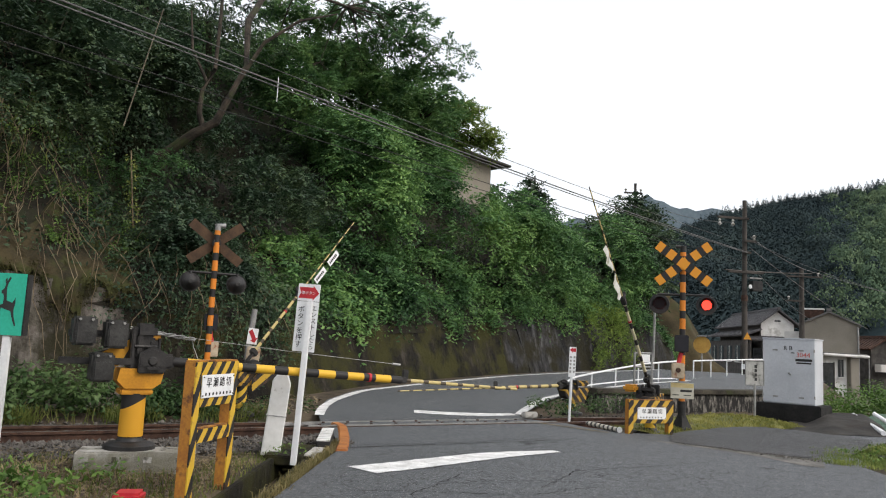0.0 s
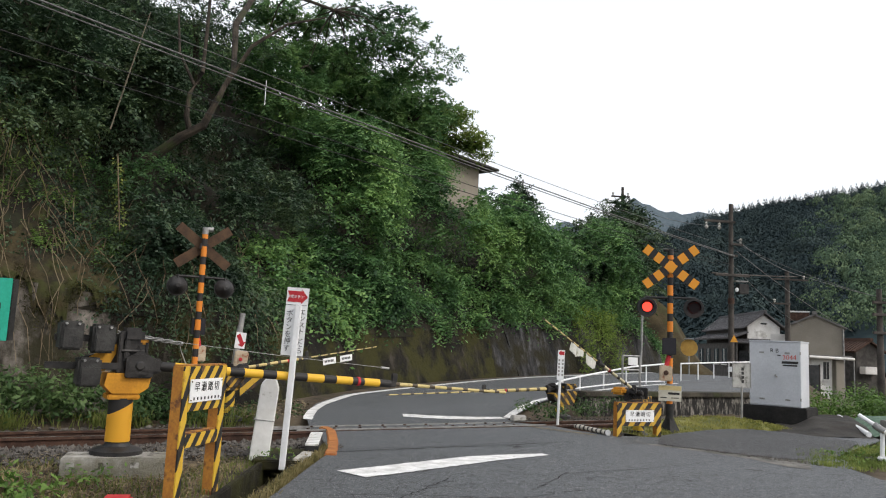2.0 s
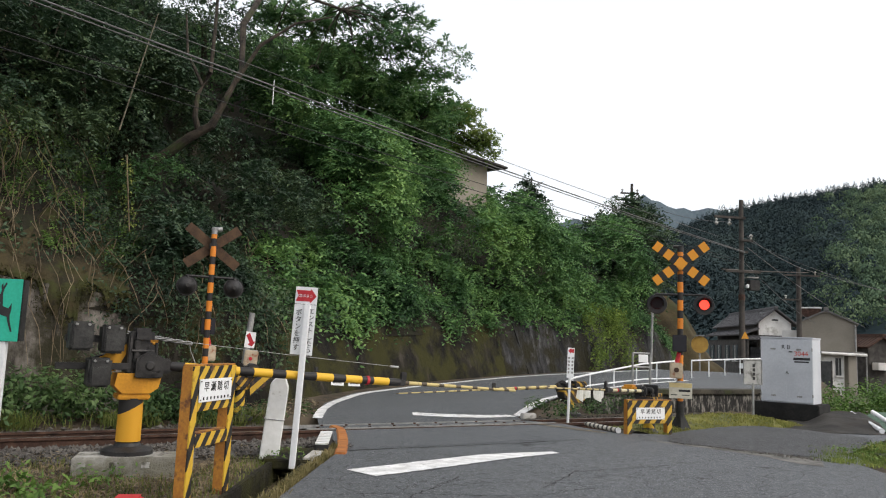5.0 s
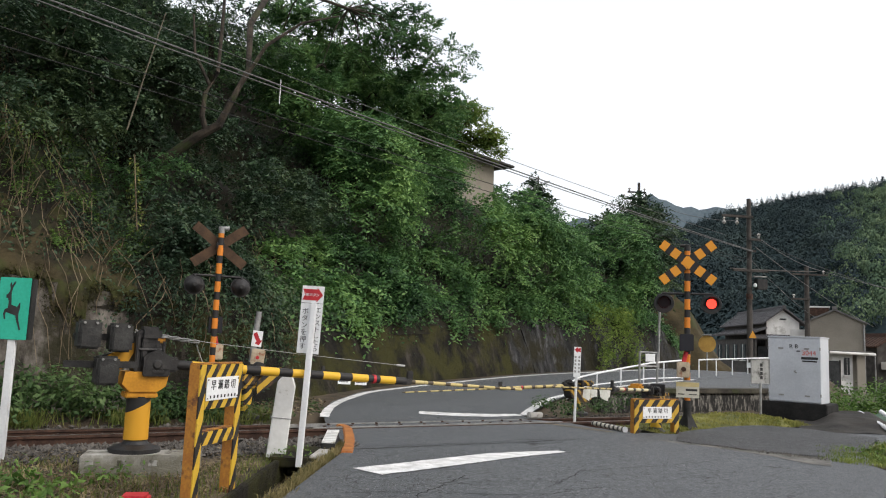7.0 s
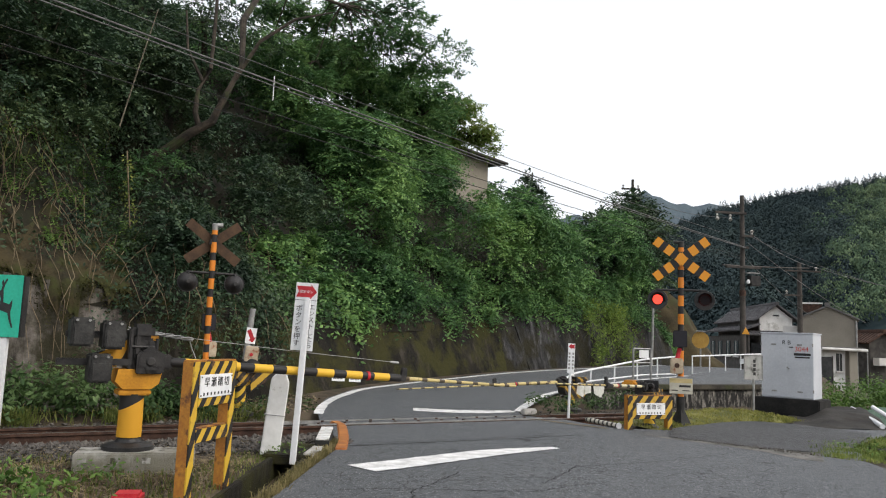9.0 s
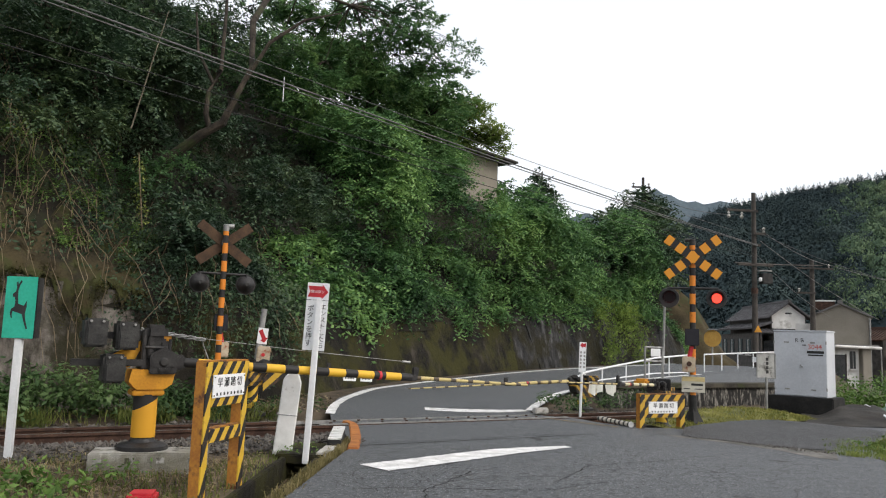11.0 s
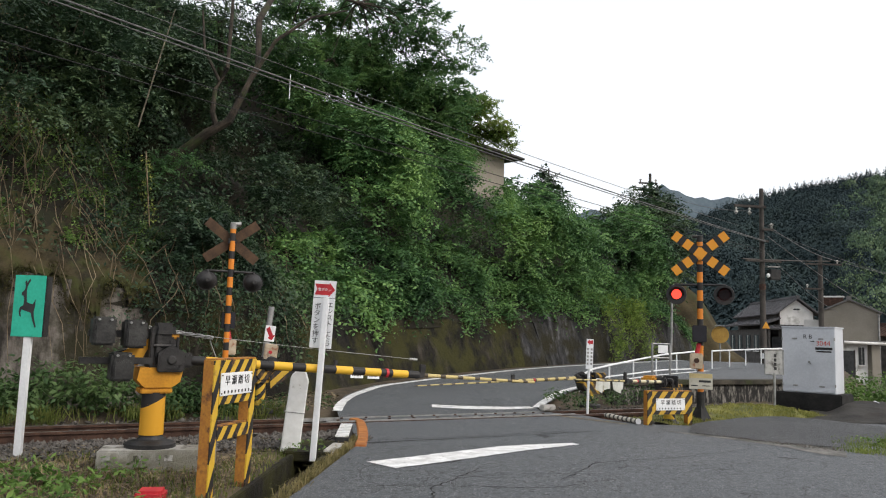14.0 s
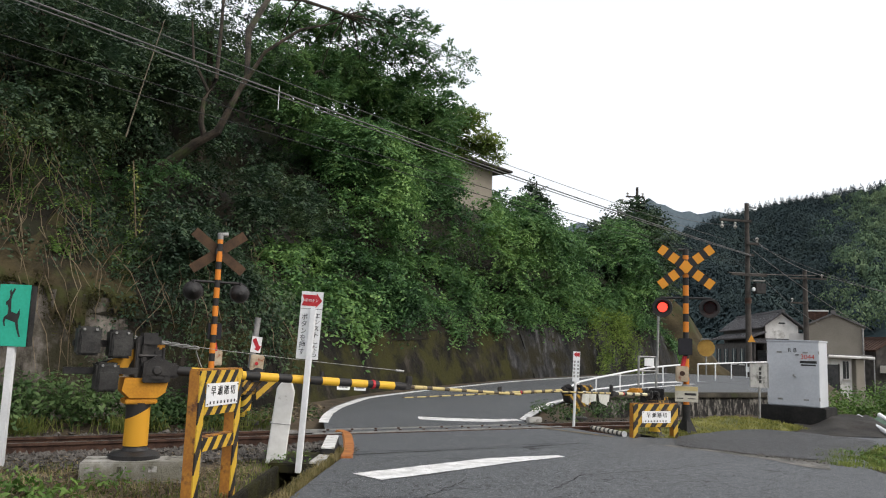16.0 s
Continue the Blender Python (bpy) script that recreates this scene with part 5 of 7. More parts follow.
shrubs("shaded_shrubs", "undergrowth with the slope's shade put into its dark green", (24, A_BEND + 7), (0.8, 10), 1050, (0.25, 0.55), 560, 0.088, leaf_dark, mound=1.3, spray=True, keep=lambda a, v: (np.sin(a * 1.1) * np.sin(v * 1.3 + a * 0.5) > -0.5) & ((a > foot_a[4]) | (v > 2.0)) & ((a < A_BEND + 1.5) | (v > 2.0)))
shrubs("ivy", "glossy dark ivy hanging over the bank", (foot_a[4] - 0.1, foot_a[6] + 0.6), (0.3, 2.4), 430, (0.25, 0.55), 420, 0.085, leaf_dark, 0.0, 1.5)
shrubs("creepers", "green creepers hanging over the top of the wall", (A_BEND + 1, A_END), (0.3, 1.2), 620, (0.28, 0.55), 300, 0.12, leaf_hill, 0.0, 0.45, mound=0.6, spray=True, keep=lambda a, v: v > 0.62 + 0.3 * np.sin(a * 1.9) * np.sin(a * 0.8))


def tree(name, m, label, trunk, crowns, number, leaf, mat, per=120, r_clump=(0.5, 1.0), limb_r=0.08, seed=1, droop=0.45, k_leaf=11):
    """trunk: points with radii; crowns: (x, y, z, rx, ry, rz) ellipsoids filled with leaf clumps on limbs."""
    rg = np.random.default_rng(seed)
    th = thing(name, m, label, "tree")
    bm = tube([p[:3] for p in trunk], [p[3] for p in trunk], 10)
    cs, rs = [], []
    tips = [Vector(p[:3]) for p in trunk[1:]]
    total = sum(c[3] * c[4] + c[3] * c[5] for c in crowns)
    for c in crowns:
        k = max(5, int(number * (c[3] * c[4] + c[3] * c[5]) / total))
        d = rg.normal(0, 1, (k, 3))
        d /= np.linalg.norm(d, axis=1)[:, None]
        p = np.array(c[:3]) + d * np.array(c[3:]) * (rg.random((k, 1)) ** 0.45)
        cs.append(p)
        rs.append(rg.uniform(*r_clump, k))
        near = min(tips, key=lambda q: (q - Vector(c[:3])).length)
        hub = Vector(c[:3]) * 0.7 + near * 0.3
        tube([near, (near + hub) / 2 + Vector((0, 0, 0.3)), hub], [limb_r, limb_r * 0.7, limb_r * 0.5], 7, bm)
        for q in p[:: max(1, k // 6)]:
            q = Vector(q)
            tube([hub, (hub + q) / 2 + Vector((0, 0, 0.25)), q], [limb_r * 0.45, limb_r * 0.28, 0.012], 5, bm)
    part("trunk", bm, bark, th)
    cs, rs = np.concatenate(cs), np.concatenate(rs)
    p, d, o = sprays(cs, rs * 1.2, per, rg, droop=droop, rise=0.2, k=k_leaf)
    crown = new("crown", leaf_mesh("crown", p, d, rg.uniform(0.6, 1.3, len(p)) * leaf, mat, rg, spread=0.35, points=o))
    crown.parent = th
    return th


I0 = Matrix()
lean_tree = tree("broadleaf_tree", I0, "tall leaning broadleaf tree with drooping layers of leaves", [(-6.6, 15.7, 4.3, 0.15), (-5.75, 15.5, 4.78, 0.11), (-5.19, 15.5, 5.25, 0.095), (-4.75, 15.5, 5.52, 0.085), (-4.52, 15.55, 6.1, 0.065), (-4.3, 15.8, 6.85, 0.055), (-4.55, 16.6, 8.2, 0.075), (-4.6, 18.5, 9.9, 0.065), (-4.2, 20.5, 10.8, 0.05), (-3.2, 22.5, 11.3, 0.04)],
     [(-0.7, 24.0, 10.62, 1.25, 0.9, 0.2), (-1.75, 23.6, 10.85, 1.1, 1.0, 0.24), (-2.8, 24.2, 10.6, 1.2, 1.0, 0.26), (-3.7, 23.6, 10.1, 1.1, 1.0, 0.3), (-1.5, 24.6, 9.95, 1.1, 0.9, 0.2), (-0.45, 24.6, 10.0, 0.85, 0.8, 0.14), (-4.3, 23.4, 11.0, 1.3, 1.1, 0.25), (-2.9, 23.8, 11.6, 1.2, 1.0, 0.25), (-1.5, 24.2, 11.75, 1.2, 1.0, 0.28),
      (-5.4, 23.0, 11.3, 1.4, 1.2, 0.3), (-4.8, 23.4, 10.2, 1.2, 1.1, 0.35), (-2.6, 24.2, 9.5, 1.2, 1.0, 0.3), (-5.2, 21.5, 9.4, 1.2, 1.2, 0.4), (-4.2, 22.5, 8.7, 1.2, 1.2, 0.4)], 330, 0.115, leaf_tree, 240, (0.28, 0.5), 0.028, 3, 0.3, 15)
fork = tube([(-5.0, 15.5, 5.36), (-5.11, 15.5, 5.7), (-5.12, 15.6, 6.2), (-4.95, 15.8, 6.75), (-5.05, 16.2, 7.9), (-5.3, 17.0, 9.4)], [0.065, 0.058, 0.05, 0.045, 0.04, 0.03], 9)
tube([(-4.4, 15.7, 6.5), (-3.95, 15.8, 7.4), (-3.3, 16.2, 8.1), (-2.6, 16.9, 8.6)], [0.05, 0.04, 0.03, 0.018], 7, fork)
tube([(-5.05, 15.7, 6.4), (-5.5, 15.9, 7.2), (-5.7, 16.2, 8.2)], [0.04, 0.03, 0.02], 7, fork)
part("limb", fork, bark, lean_tree)
tree("broadleaf_tree", I0, "rounded yellow-green broadleaf tree on the crest of the hill", [(0.0, 29, 6.0, 0.16), (0.1, 29.4, 8.0, 0.12), (0.3, 29.5, 9.2, 0.08)],
     [(-0.2, 29.5, 10.25, 0.8, 0.8, 0.5), (0.85, 29.5, 10.1, 0.75, 0.7, 0.45), (1.5, 29.6, 9.5, 0.5, 0.5, 0.35), (0.1, 29.4, 9.45, 0.8, 0.7, 0.4), (-0.85, 29.5, 9.9, 0.7, 0.7, 0.5), (1.85, 29.7, 9.1, 0.3, 0.4, 0.2), (0.6, 29.5, 10.6, 0.4, 0.5, 0.25), (-1.5, 29.4, 9.2, 0.7, 0.7, 0.4), (1.3, 29.8, 9.1, 0.55, 0.5, 0.28), (0.6, 29.6, 9.05, 0.5, 0.5, 0.22), (2.1, 30.0, 8.95, 0.3, 0.35, 0.16), (0.0, 29.5, 8.8, 0.5, 0.5, 0.3), (1.7, 29.9, 9.3, 0.5, 0.5, 0.25)], 230, 0.12, leaf_crest, 220, (0.25, 0.5), 0.05, 4)
tree("broadleaf_tree", I0, "dense broadleaf tree on the middle of the slope", [(-1.8, 25.5, 5.5, 0.16), (-1.7, 26.5, 7.5, 0.12), (-1.6, 27, 8.5, 0.08)],
     [(-1.6, 27, 8.7, 2.1, 1.5, 1.4), (-3.4, 25, 7.8, 1.6, 1.5, 1.4), (-0.6, 27.5, 9.6, 1.4, 1.2, 0.9)], 105, 0.16, leaf_tree, 180, (0.4, 0.7), 0.06, 5)
tree("broadleaf_tree", I0, "dark broadleaf tree behind the leaning one", [(-3.0, 24.5, 6.0, 0.14), (-3.0, 25.5, 8.0, 0.1), (-2.9, 26, 9.5, 0.07)],
     [(-4.0, 25, 9.4, 1.5, 1.3, 1.1), (-2.4, 26.5, 9.9, 1.6, 1.3, 1.0), (-1.2, 27.5, 10.6, 1.2, 1.1, 0.8), (-3.2, 25.5, 10.6, 1.2, 1.0, 0.7), (-5.4, 23.5, 9.0, 1.4, 1.2, 1.3)], 130, 0.14, leaf_tree, 190, (0.35, 0.65), 0.06, 6)
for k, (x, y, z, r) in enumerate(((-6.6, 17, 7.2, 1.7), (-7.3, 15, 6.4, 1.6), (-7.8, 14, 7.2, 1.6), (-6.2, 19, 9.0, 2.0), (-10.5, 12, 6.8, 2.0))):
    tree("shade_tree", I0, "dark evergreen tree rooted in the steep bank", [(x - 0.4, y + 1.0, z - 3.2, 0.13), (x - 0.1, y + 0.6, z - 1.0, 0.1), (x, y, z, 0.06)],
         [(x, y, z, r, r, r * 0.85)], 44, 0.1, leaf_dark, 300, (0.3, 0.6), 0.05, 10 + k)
tree("conical_tree", I0, "small dark conical tree on the skyline", [(4.9, 40, 6.5, 0.1), (4.9, 40, 8.5, 0.06), (4.9, 40, 10.2, 0.03)],
     [(4.9, 40, 8.6, 0.95, 0.9, 0.9), (4.95, 40, 9.5, 0.6, 0.6, 0.8)], 34, 0.2, leaf_dark, 120, (0.35, 0.6), 0.04, 20)
tree("broadleaf_tree", I0, "leafy tree at the end of the hill by the road", [(9.4, 35.5, 1.5, 0.2), (9.6, 36, 4.0, 0.15), (9.7, 37, 6.0, 0.1), (10.2, 39, 8.0, 0.06)],
     [(9.4, 37, 6.2, 2.0, 1.8, 1.7), (7.7, 36, 6.0, 1.7, 1.6, 1.4), (10.2, 39, 8.3, 1.1, 1.0, 1.0), (9.9, 36.5, 4.6, 1.1, 1.1, 1.3), (8.6, 36, 4.6, 1.6, 1.3, 1.3), (10.0, 38, 7.2, 1.6, 1.3, 1.1), (8.4, 37, 7.0, 1.2, 1.1, 0.8)], 220, 0.17, leaf_dark, 170, (0.45, 0.9), 0.07, 21)
tree("broadleaf_tree", I0, "round shrubby tree on the skyline of the slope", [(3.2, 36, 6.0, 0.1), (3.3, 38, 8.0, 0.06)],
     [(3.2, 38, 8.2, 1.4, 1.2, 0.9), (5.5, 34, 5.6, 1.5, 1.3, 1.0)], 46, 0.22, leaf_hill, 120, (0.4, 0.8), 0.06, 22)

bark_pale = surface("pale_cane", (0.07, 0.06, 0.04), (0.16, 0.14, 0.1), scale=5, fine=40, rough=0.8, bump=0.2)
# tufts round the foot of the leaning trunk
weeds_at = np.array([(-6.3, 15.1, 4.25), (-5.95, 15.0, 4.45), (-5.6, 15.05, 4.55), (-5.75, 14.8, 4.2), (-6.6, 15.0, 4.3), (-5.3, 15.0, 4.5), (-6.1, 14.8, 4.0)])
p, d, o = sprays(weeds_at, np.full(7, 0.55), 420, rng)
tf = new("trunk_ferns", leaf_mesh("trunk_ferns", p, d, rng.uniform(0.05, 0.1, len(p)), leaf_tree, rng, spread=0.3, points=o))
tagged(tf, "green ferns and shoots round the foot of the leaning tree", "plants", kind="stuff")
# bare canes, trailing roots and fallen stems on the bank
for k, (x0, y0, z0, x1, y1, z1) in enumerate(((-5.46, 14, 7.26, -5.91, 13.8, 4.89), (-7.2, 14.2, 7.9, -7.5, 14.0, 6.2), (-7.0, 14.3, 8.1, -7.3, 14.0, 6.3))):
    cane = thing("dead_cane", I0, "pale dead bamboo cane leaning on the bank", "cane")
    part("stem", tube([(x1, y1, z1), ((x0 + x1) / 2, (y0 + y1) / 2, (z0 + z1) / 2 + 0.03), (x0, y0, z0)], [0.015, 0.013, 0.008], 7), bark_pale, cane)


def trailing(name, label, n, a_range, v_range, length, mat, r=0.008):
    bm = bmesh.new()
    for _ in range(n):
        p = Vector(hill(np.array([rng.uniform(*a_range)]), np.array([rng.uniform(*v_range)]))[0])
        p += Vector((rng.normal(0, 0.1), -0.5, 0.1))
        L = rng.uniform(*length)
        pts = [p]
        w = Vector((rng.normal(0, 0.25), -0.15, -0.6))
        for k in range(6):
            w = (w + Vector((rng.normal(0, 0.3), rng.normal(0, 0.15), -0.25))).normalized()
            pts.append(pts[-1] + w * L / 6)
        tube(pts, [r, r, r, r, r * 0.8, r * 0.6, r * 0.4], 4, bm, caps=False)
    return tagged(new(name, shaped(name, bm, mat)), label, "vines", kind="stuff")


trailing("bare_vines", "pale bare vines and roots trailing down the bank", 300, (27.4, foot_a[4] + 0.5), (0.8, 6), (0.8, 3.2), dry_mat, 0.0065)
# brown moss that hangs over the broken top of the concrete
ma, mv = np.meshgrid(np.linspace(25.5, 30.5, 90), np.linspace(0, 1, 26), indexing="ij")
low = 0.5 + 0.05 * np.sin(ma * 5.1) + 0.05 * np.sin(ma * 13.3) - 0.16 * np.exp(-((ma - 29.45) / 0.16) ** 2) + rng.normal(0, 0.035, (90, 1))
mp_ = hill(ma, low + (1.5 + 0.25 * np.sin(ma * 6.7) - low) * mv)
mp_[..., 0] += 0.02 + 0.02 * np.sin(ma * 9 + mv * 7)
mp_[..., 1] -= 0.045 + 0.03 * np.sin(ma * 7.3) * np.sin(mv * 15) + rng.normal(0, 0.02, ma.shape)
mc = new("bank_moss", grid_mesh("bank_moss", mp_, surface("brown_moss", (0.014, 0.012, 0.006), (0.052, 0.04, 0.017), scale=1.8, fine=26, rough=0.95, bump=1.0, spots=(0.036, 0.04, 0.01), spot_scale=1.4, spot_cut=0.5)))
tagged(mc, "brown and green moss over the broken top of the wall", "moss", kind="structure")
c = np.repeat(mp_[::1, 0], 2, 0) + rng.normal(0, 0.05, (180, 3))
p, d = clumps(c, rng.uniform(0.05, 0.13, 180), 2600, rng)
p[:, 2] -= 0.12 * rng.random(len(p)) ** 2
mf = new("moss_fringe", leaf_mesh("moss_fringe", p, d, rng.uniform(0.02, 0.05, len(p)), leafy("moss_tips", (0.02, 0.02, 0.008), (0.045, 0.045, 0.014), (0.09, 0.085, 0.028), patch=2.0, rough=0.9), rng))
tagged(mf, "ragged moss and small plants along the broken edge", "moss", kind="stuff")
shrubs("bank_tufts", "light green weeds and fern tufts on the bank", (27.2, 30.8), (1.0, 7.0), 230, (0.15, 0.38), 620, 0.06, leaf_bush, 0.1, 0.12, spray=True)
trailing("dead_stems", "dry brown stems hanging among the ivy", 90, (foot_a[4], foot_a[7]), (0.5, 2.5), (0.6, 1.6), dry_mat)

trailing("green_stems", "pale green grass stems drooping over the bank", 190, (foot_a[2] + 3, foot_a[4] + 0.3), (2.2, 7.0), (0.7, 2.2), grass_mat, 0.007)
# a spray of pale yellow-green vine
vy = thing("pale_vine", I0, "pale yellow-green vine hanging from the bank", "vine")
c = np.array([(-5.46 + 0.05 * math.sin(k) + 0.018 * k, 13.15, 4.12 - 0.125 * k) for k in range(10)])
p, d = clumps(c, np.full(10, 0.12), 700, rng)
yl = leafy("pale_vine_leaves", (0.06, 0.09, 0.015), (0.14, 0.18, 0.04), (0.24, 0.28, 0.07), patch=2)
ob = new("leaves", leaf_mesh("leaves", p, d, rng.uniform(0.035, 0.07, len(p)), yl, rng))
ob.parent = vy
part("stem", tube([(-5.48, 13.2, 4.3), (-5.3, 13.15, 2.95)], 0.012, 5), dry_mat, vy)


hang_green = leafy("hanging_green", (0.07, 0.12, 0.025), (0.17, 0.25, 0.05), (0.3, 0.38, 0.09), patch=1.0, rough=0.7)
c = hill(rng.uniform(foot_a[11] - 1.0, foot_a[11] + 2.4, 80), rng.uniform(0.1, 1.0, 80)) + np.array([0.25, -0.35, 0])
p, d = clumps(c, np.full(80, 0.26), 420, rng)
p[:, 2] -= 0.9 * rng.random(len(p)) ** 2
hm = new("hanging_moss", leaf_mesh("hanging_moss", p, d, rng.uniform(0.08, 0.2, len(p)), hang_green, rng, width=0.2))
tagged(hm, "pale yellow-green growth hanging over the wall", "plants", kind="stuff")


# ---- low growth ----
def blades(name, label, xy, z, height, width, mat, lean=0.5):
    """Thin bent grass blades."""
    n = len(xy)
    a = rng.uniform(0, 6.28, n)
    side = np.stack([np.cos(a), np.sin(a), np.zeros(n)], 1) * (width * rng.uniform(0.6, 1.4, n))[:, None]
    b = rng.uniform(0, 6.28, n)
    h = height * rng.uniform(0.4, 1.3, n)
    bend = np.stack([np.cos(b), np.sin(b), np.zeros(n)], 1) * (h * lean * rng.random(n))[:, None]
    base = np.concatenate([xy, z[:, None]], 1)
    mid = base + bend * 0.35 + np.stack([0 * h, 0 * h, h * 0.6], 1)
    tip = base + bend + np.stack([0 * h, 0 * h, h * (1 - 0.3 * lean)], 1)
    v = np.stack([base - side, base + side, mid + side * 0.7, mid - side * 0.7, tip], 1).reshape(-1, 3)
    k = np.arange(n)[:, None] * 5
    f = np.concatenate([k + [0, 1, 2], k + [0, 2, 3], k + [3, 2, 4]], 1).reshape(-1, 3)
    return tagged(new(name, quick_mesh(name, v, f, mat)), label, "grass", kind="stuff")


def weeds(name, label, centres, radii, per, leaf, mat, flat=0.6):
    p, d = clumps(np.asarray(centres, float), np.asarray(radii, float), per, rng, flat=flat, shell=0.3, up=0.9)
    return tagged(new(name, leaf_mesh(name, p, d, rng.uniform(0.6, 1.3, len(p)) * leaf, mat, rng)), label, "weeds", kind="stuff")


# verge at the near side of the track
n = 7000
xy = np.stack([rng.uniform(-5.5, -1.75, n), rng.uniform(3.6, 7.6, n)], 1)
t = -0.526 * xy[:, 0] + 0.851 * (xy[:, 1] - 11.55)
pat = np.sin(xy[:, 0] * 3.1) * np.sin(xy[:, 1] * 2.7) + rng.normal(0, 0.4, n)
ok = (t < -1.5) & (pat > 0.15)
xy = xy[ok]
blades("verge_grass", "short patchy grass on the verge", xy, np.full(len(xy), -0.05), 0.09, 0.004, grass_mat, 0.8)
n = 5200
xy = np.stack([rng.uniform(-5.0, -1.7, n), rng.uniform(3.8, 7.8, n)], 1)
xy = xy[(-0.526 * xy[:, 0] + 0.851 * (xy[:, 1] - 11.55)) < -1.3]
blades("dead_grass", "dry straw lying on the verge", xy, np.full(len(xy), -0.045), 0.075, 0.0045, leafy("straw", (0.08, 0.06, 0.03), (0.2, 0.155, 0.085), (0.42, 0.34, 0.2), patch=1.5, rough=0.8, through_light=0.1), 2.2)
c = [(x, y, 0.0) for x, y in zip(rng.uniform(-4.2, -2.1, 60), rng.uniform(4.6, 6.9, 60)) if -0.526 * x + 0.851 * (y - 11.55) < -1.9 and x < -2.4 + 0.4 * math.sin(y * 5)]
weeds("verge_weeds", "low broad-leaved weeds on the verge", c, rng.uniform(0.1, 0.22, len(c)), 420, 0.055, leaf_bush)
c = [(x, y, 0.03) for x, y in zip(rng.uniform(-4.3, -2.75, 46), rng.uniform(4.9, 6.25, 46)) if x < -0.47 * y + 0.1]
weeds("corner_weeds", "bright green leafy weeds on the verge", c, rng.uniform(0.12, 0.24, len(c)), 480, 0.075, leaf_bush)
k = 9000
lx, ly = rng.uniform(-5.2, -1.78, k), rng.uniform(3.8, 9.3, k)
ln = -0.526 * lx + 0.851 * (ly - 11.55)
ok = (ln < -0.9)
lp = np.stack([lx[ok], ly[ok], np.full(ok.sum(), -0.03) + rng.uniform(0, 0.03, ok.sum())], 1)
lit = new("leaf_litter", leaf_mesh("leaf_litter", lp, np.tile([0.0, 0, 1.0], (len(lp), 1)), rng.uniform(0.025, 0.07, len(lp)), dry_mat, rng, width=0.35, spread=0.25))
tagged(lit, "dry leaves and straw litter on the ground", "leaf litter", kind="stuff")
# tufts along the edge of the road and the drain
ey = np.concatenate([rng.uniform(4.2, 8.0, 1500), rng.uniform(8.0, 9.2, 700)])
ex = np.interp(ey, [3, 5, 6.3, 7.6, 8.8, 9.3], [-1.5, -1.27, -1.18, -1.12, -1.08, -1.1]) + rng.normal(-0.02, 0.035, len(ey))
blades("edge_grass", "dry tufts of grass along the asphalt edge", np.stack([ex, ey], 1), np.full(len(ey), -0.03), 0.1, 0.004, leafy("straw_blades", (0.09, 0.085, 0.03), (0.2, 0.17, 0.075), (0.36, 0.3, 0.15), patch=1.8, rough=0.8), 1.3)
bx_, by_ = rng.uniform(-2.1, -1.63, 900), rng.uniform(4.5, 8.2, 900)
blades("bank_grass", "mossy grass on the bank of the drain", np.stack([bx_, by_], 1), np.full(900, -0.04), 0.07, 0.004, grass_mat, 0.9)
c = [(x, y, 0.02) for x, y in zip(rng.uniform(-1.75, -1.3, 14), rng.uniform(8.1, 8.6, 14))]
weeds("drain_weeds", "small weeds round the end of the drain", c, rng.uniform(0.08, 0.16, len(c)), 420, 0.04, leaf_bush)
# bushes between the track and the wall
s, nn = rng.uniform(-9.5, -2.3, 150), rng.uniform(2.1, 2.9, 150)
c = np.stack([0.851 * s - 0.526 * nn, 11.55 + 0.526 * s + 0.851 * nn, rng.uniform(-0.05, 0.5, 150) * np.clip((-s - 2) / 2, 0.3, 1)], 1)
weeds("trackside_bushes", "leafy green bushes between the track and the wall", c, rng.uniform(0.22, 0.42, 150), 330, 0.1, leaf_track, 0.9)
s, nn = rng.uniform(-9.5, -1.6, 7000), rng.uniform(1.85, 2.6, 7000)
ok = np.sin(s * 4.3 + 1.5 * np.sin(nn * 5)) + 0.6 * np.sin(s * 11 + nn * 4) + rng.normal(0, 0.5, 7000) > 0.35
s, nn = s[ok], nn[ok]
k = len(s)
xy = np.stack([0.851 * s - 0.526 * nn, 11.55 + 0.526 * s + 0.851 * nn], 1)
blades("trackside_grass", "long drooping grass beside the rails", xy, -0.17 + rng.uniform(0, 0.1, k), 0.32, 0.006, grass_mat, 1.5)
c = [(x, y, 0.0) for x, y in zip(rng.uniform(-3.3, -2.1, 40), rng.uniform(12.6, 15.2, 40)) if x < -1.75 - 0.12 * abs(y - 14.5)]
weeds("foot_weeds", "low weeds at the foot of the wall beside the road", c, rng.uniform(0.1, 0.24, len(c)), 380, 0.06, leaf_track)
lx, ly = rng.uniform(-3.4, -2.05, 900), rng.uniform(12.4, 15.4, 900)
fl = new("foot_litter", leaf_mesh("foot_litter", np.stack([lx, ly, 0.02 + climb(ly) + rng.uniform(-0.03, 0.02, 900)], 1), np.tile([0.0, 0, 1.0], (900, 1)), rng.uniform(0.04, 0.11, 900), dry_mat, rng, width=0.4, spread=0.3))
tagged(fl, "dead leaves and twigs at the foot of the wall", "leaf litter", kind="stuff")
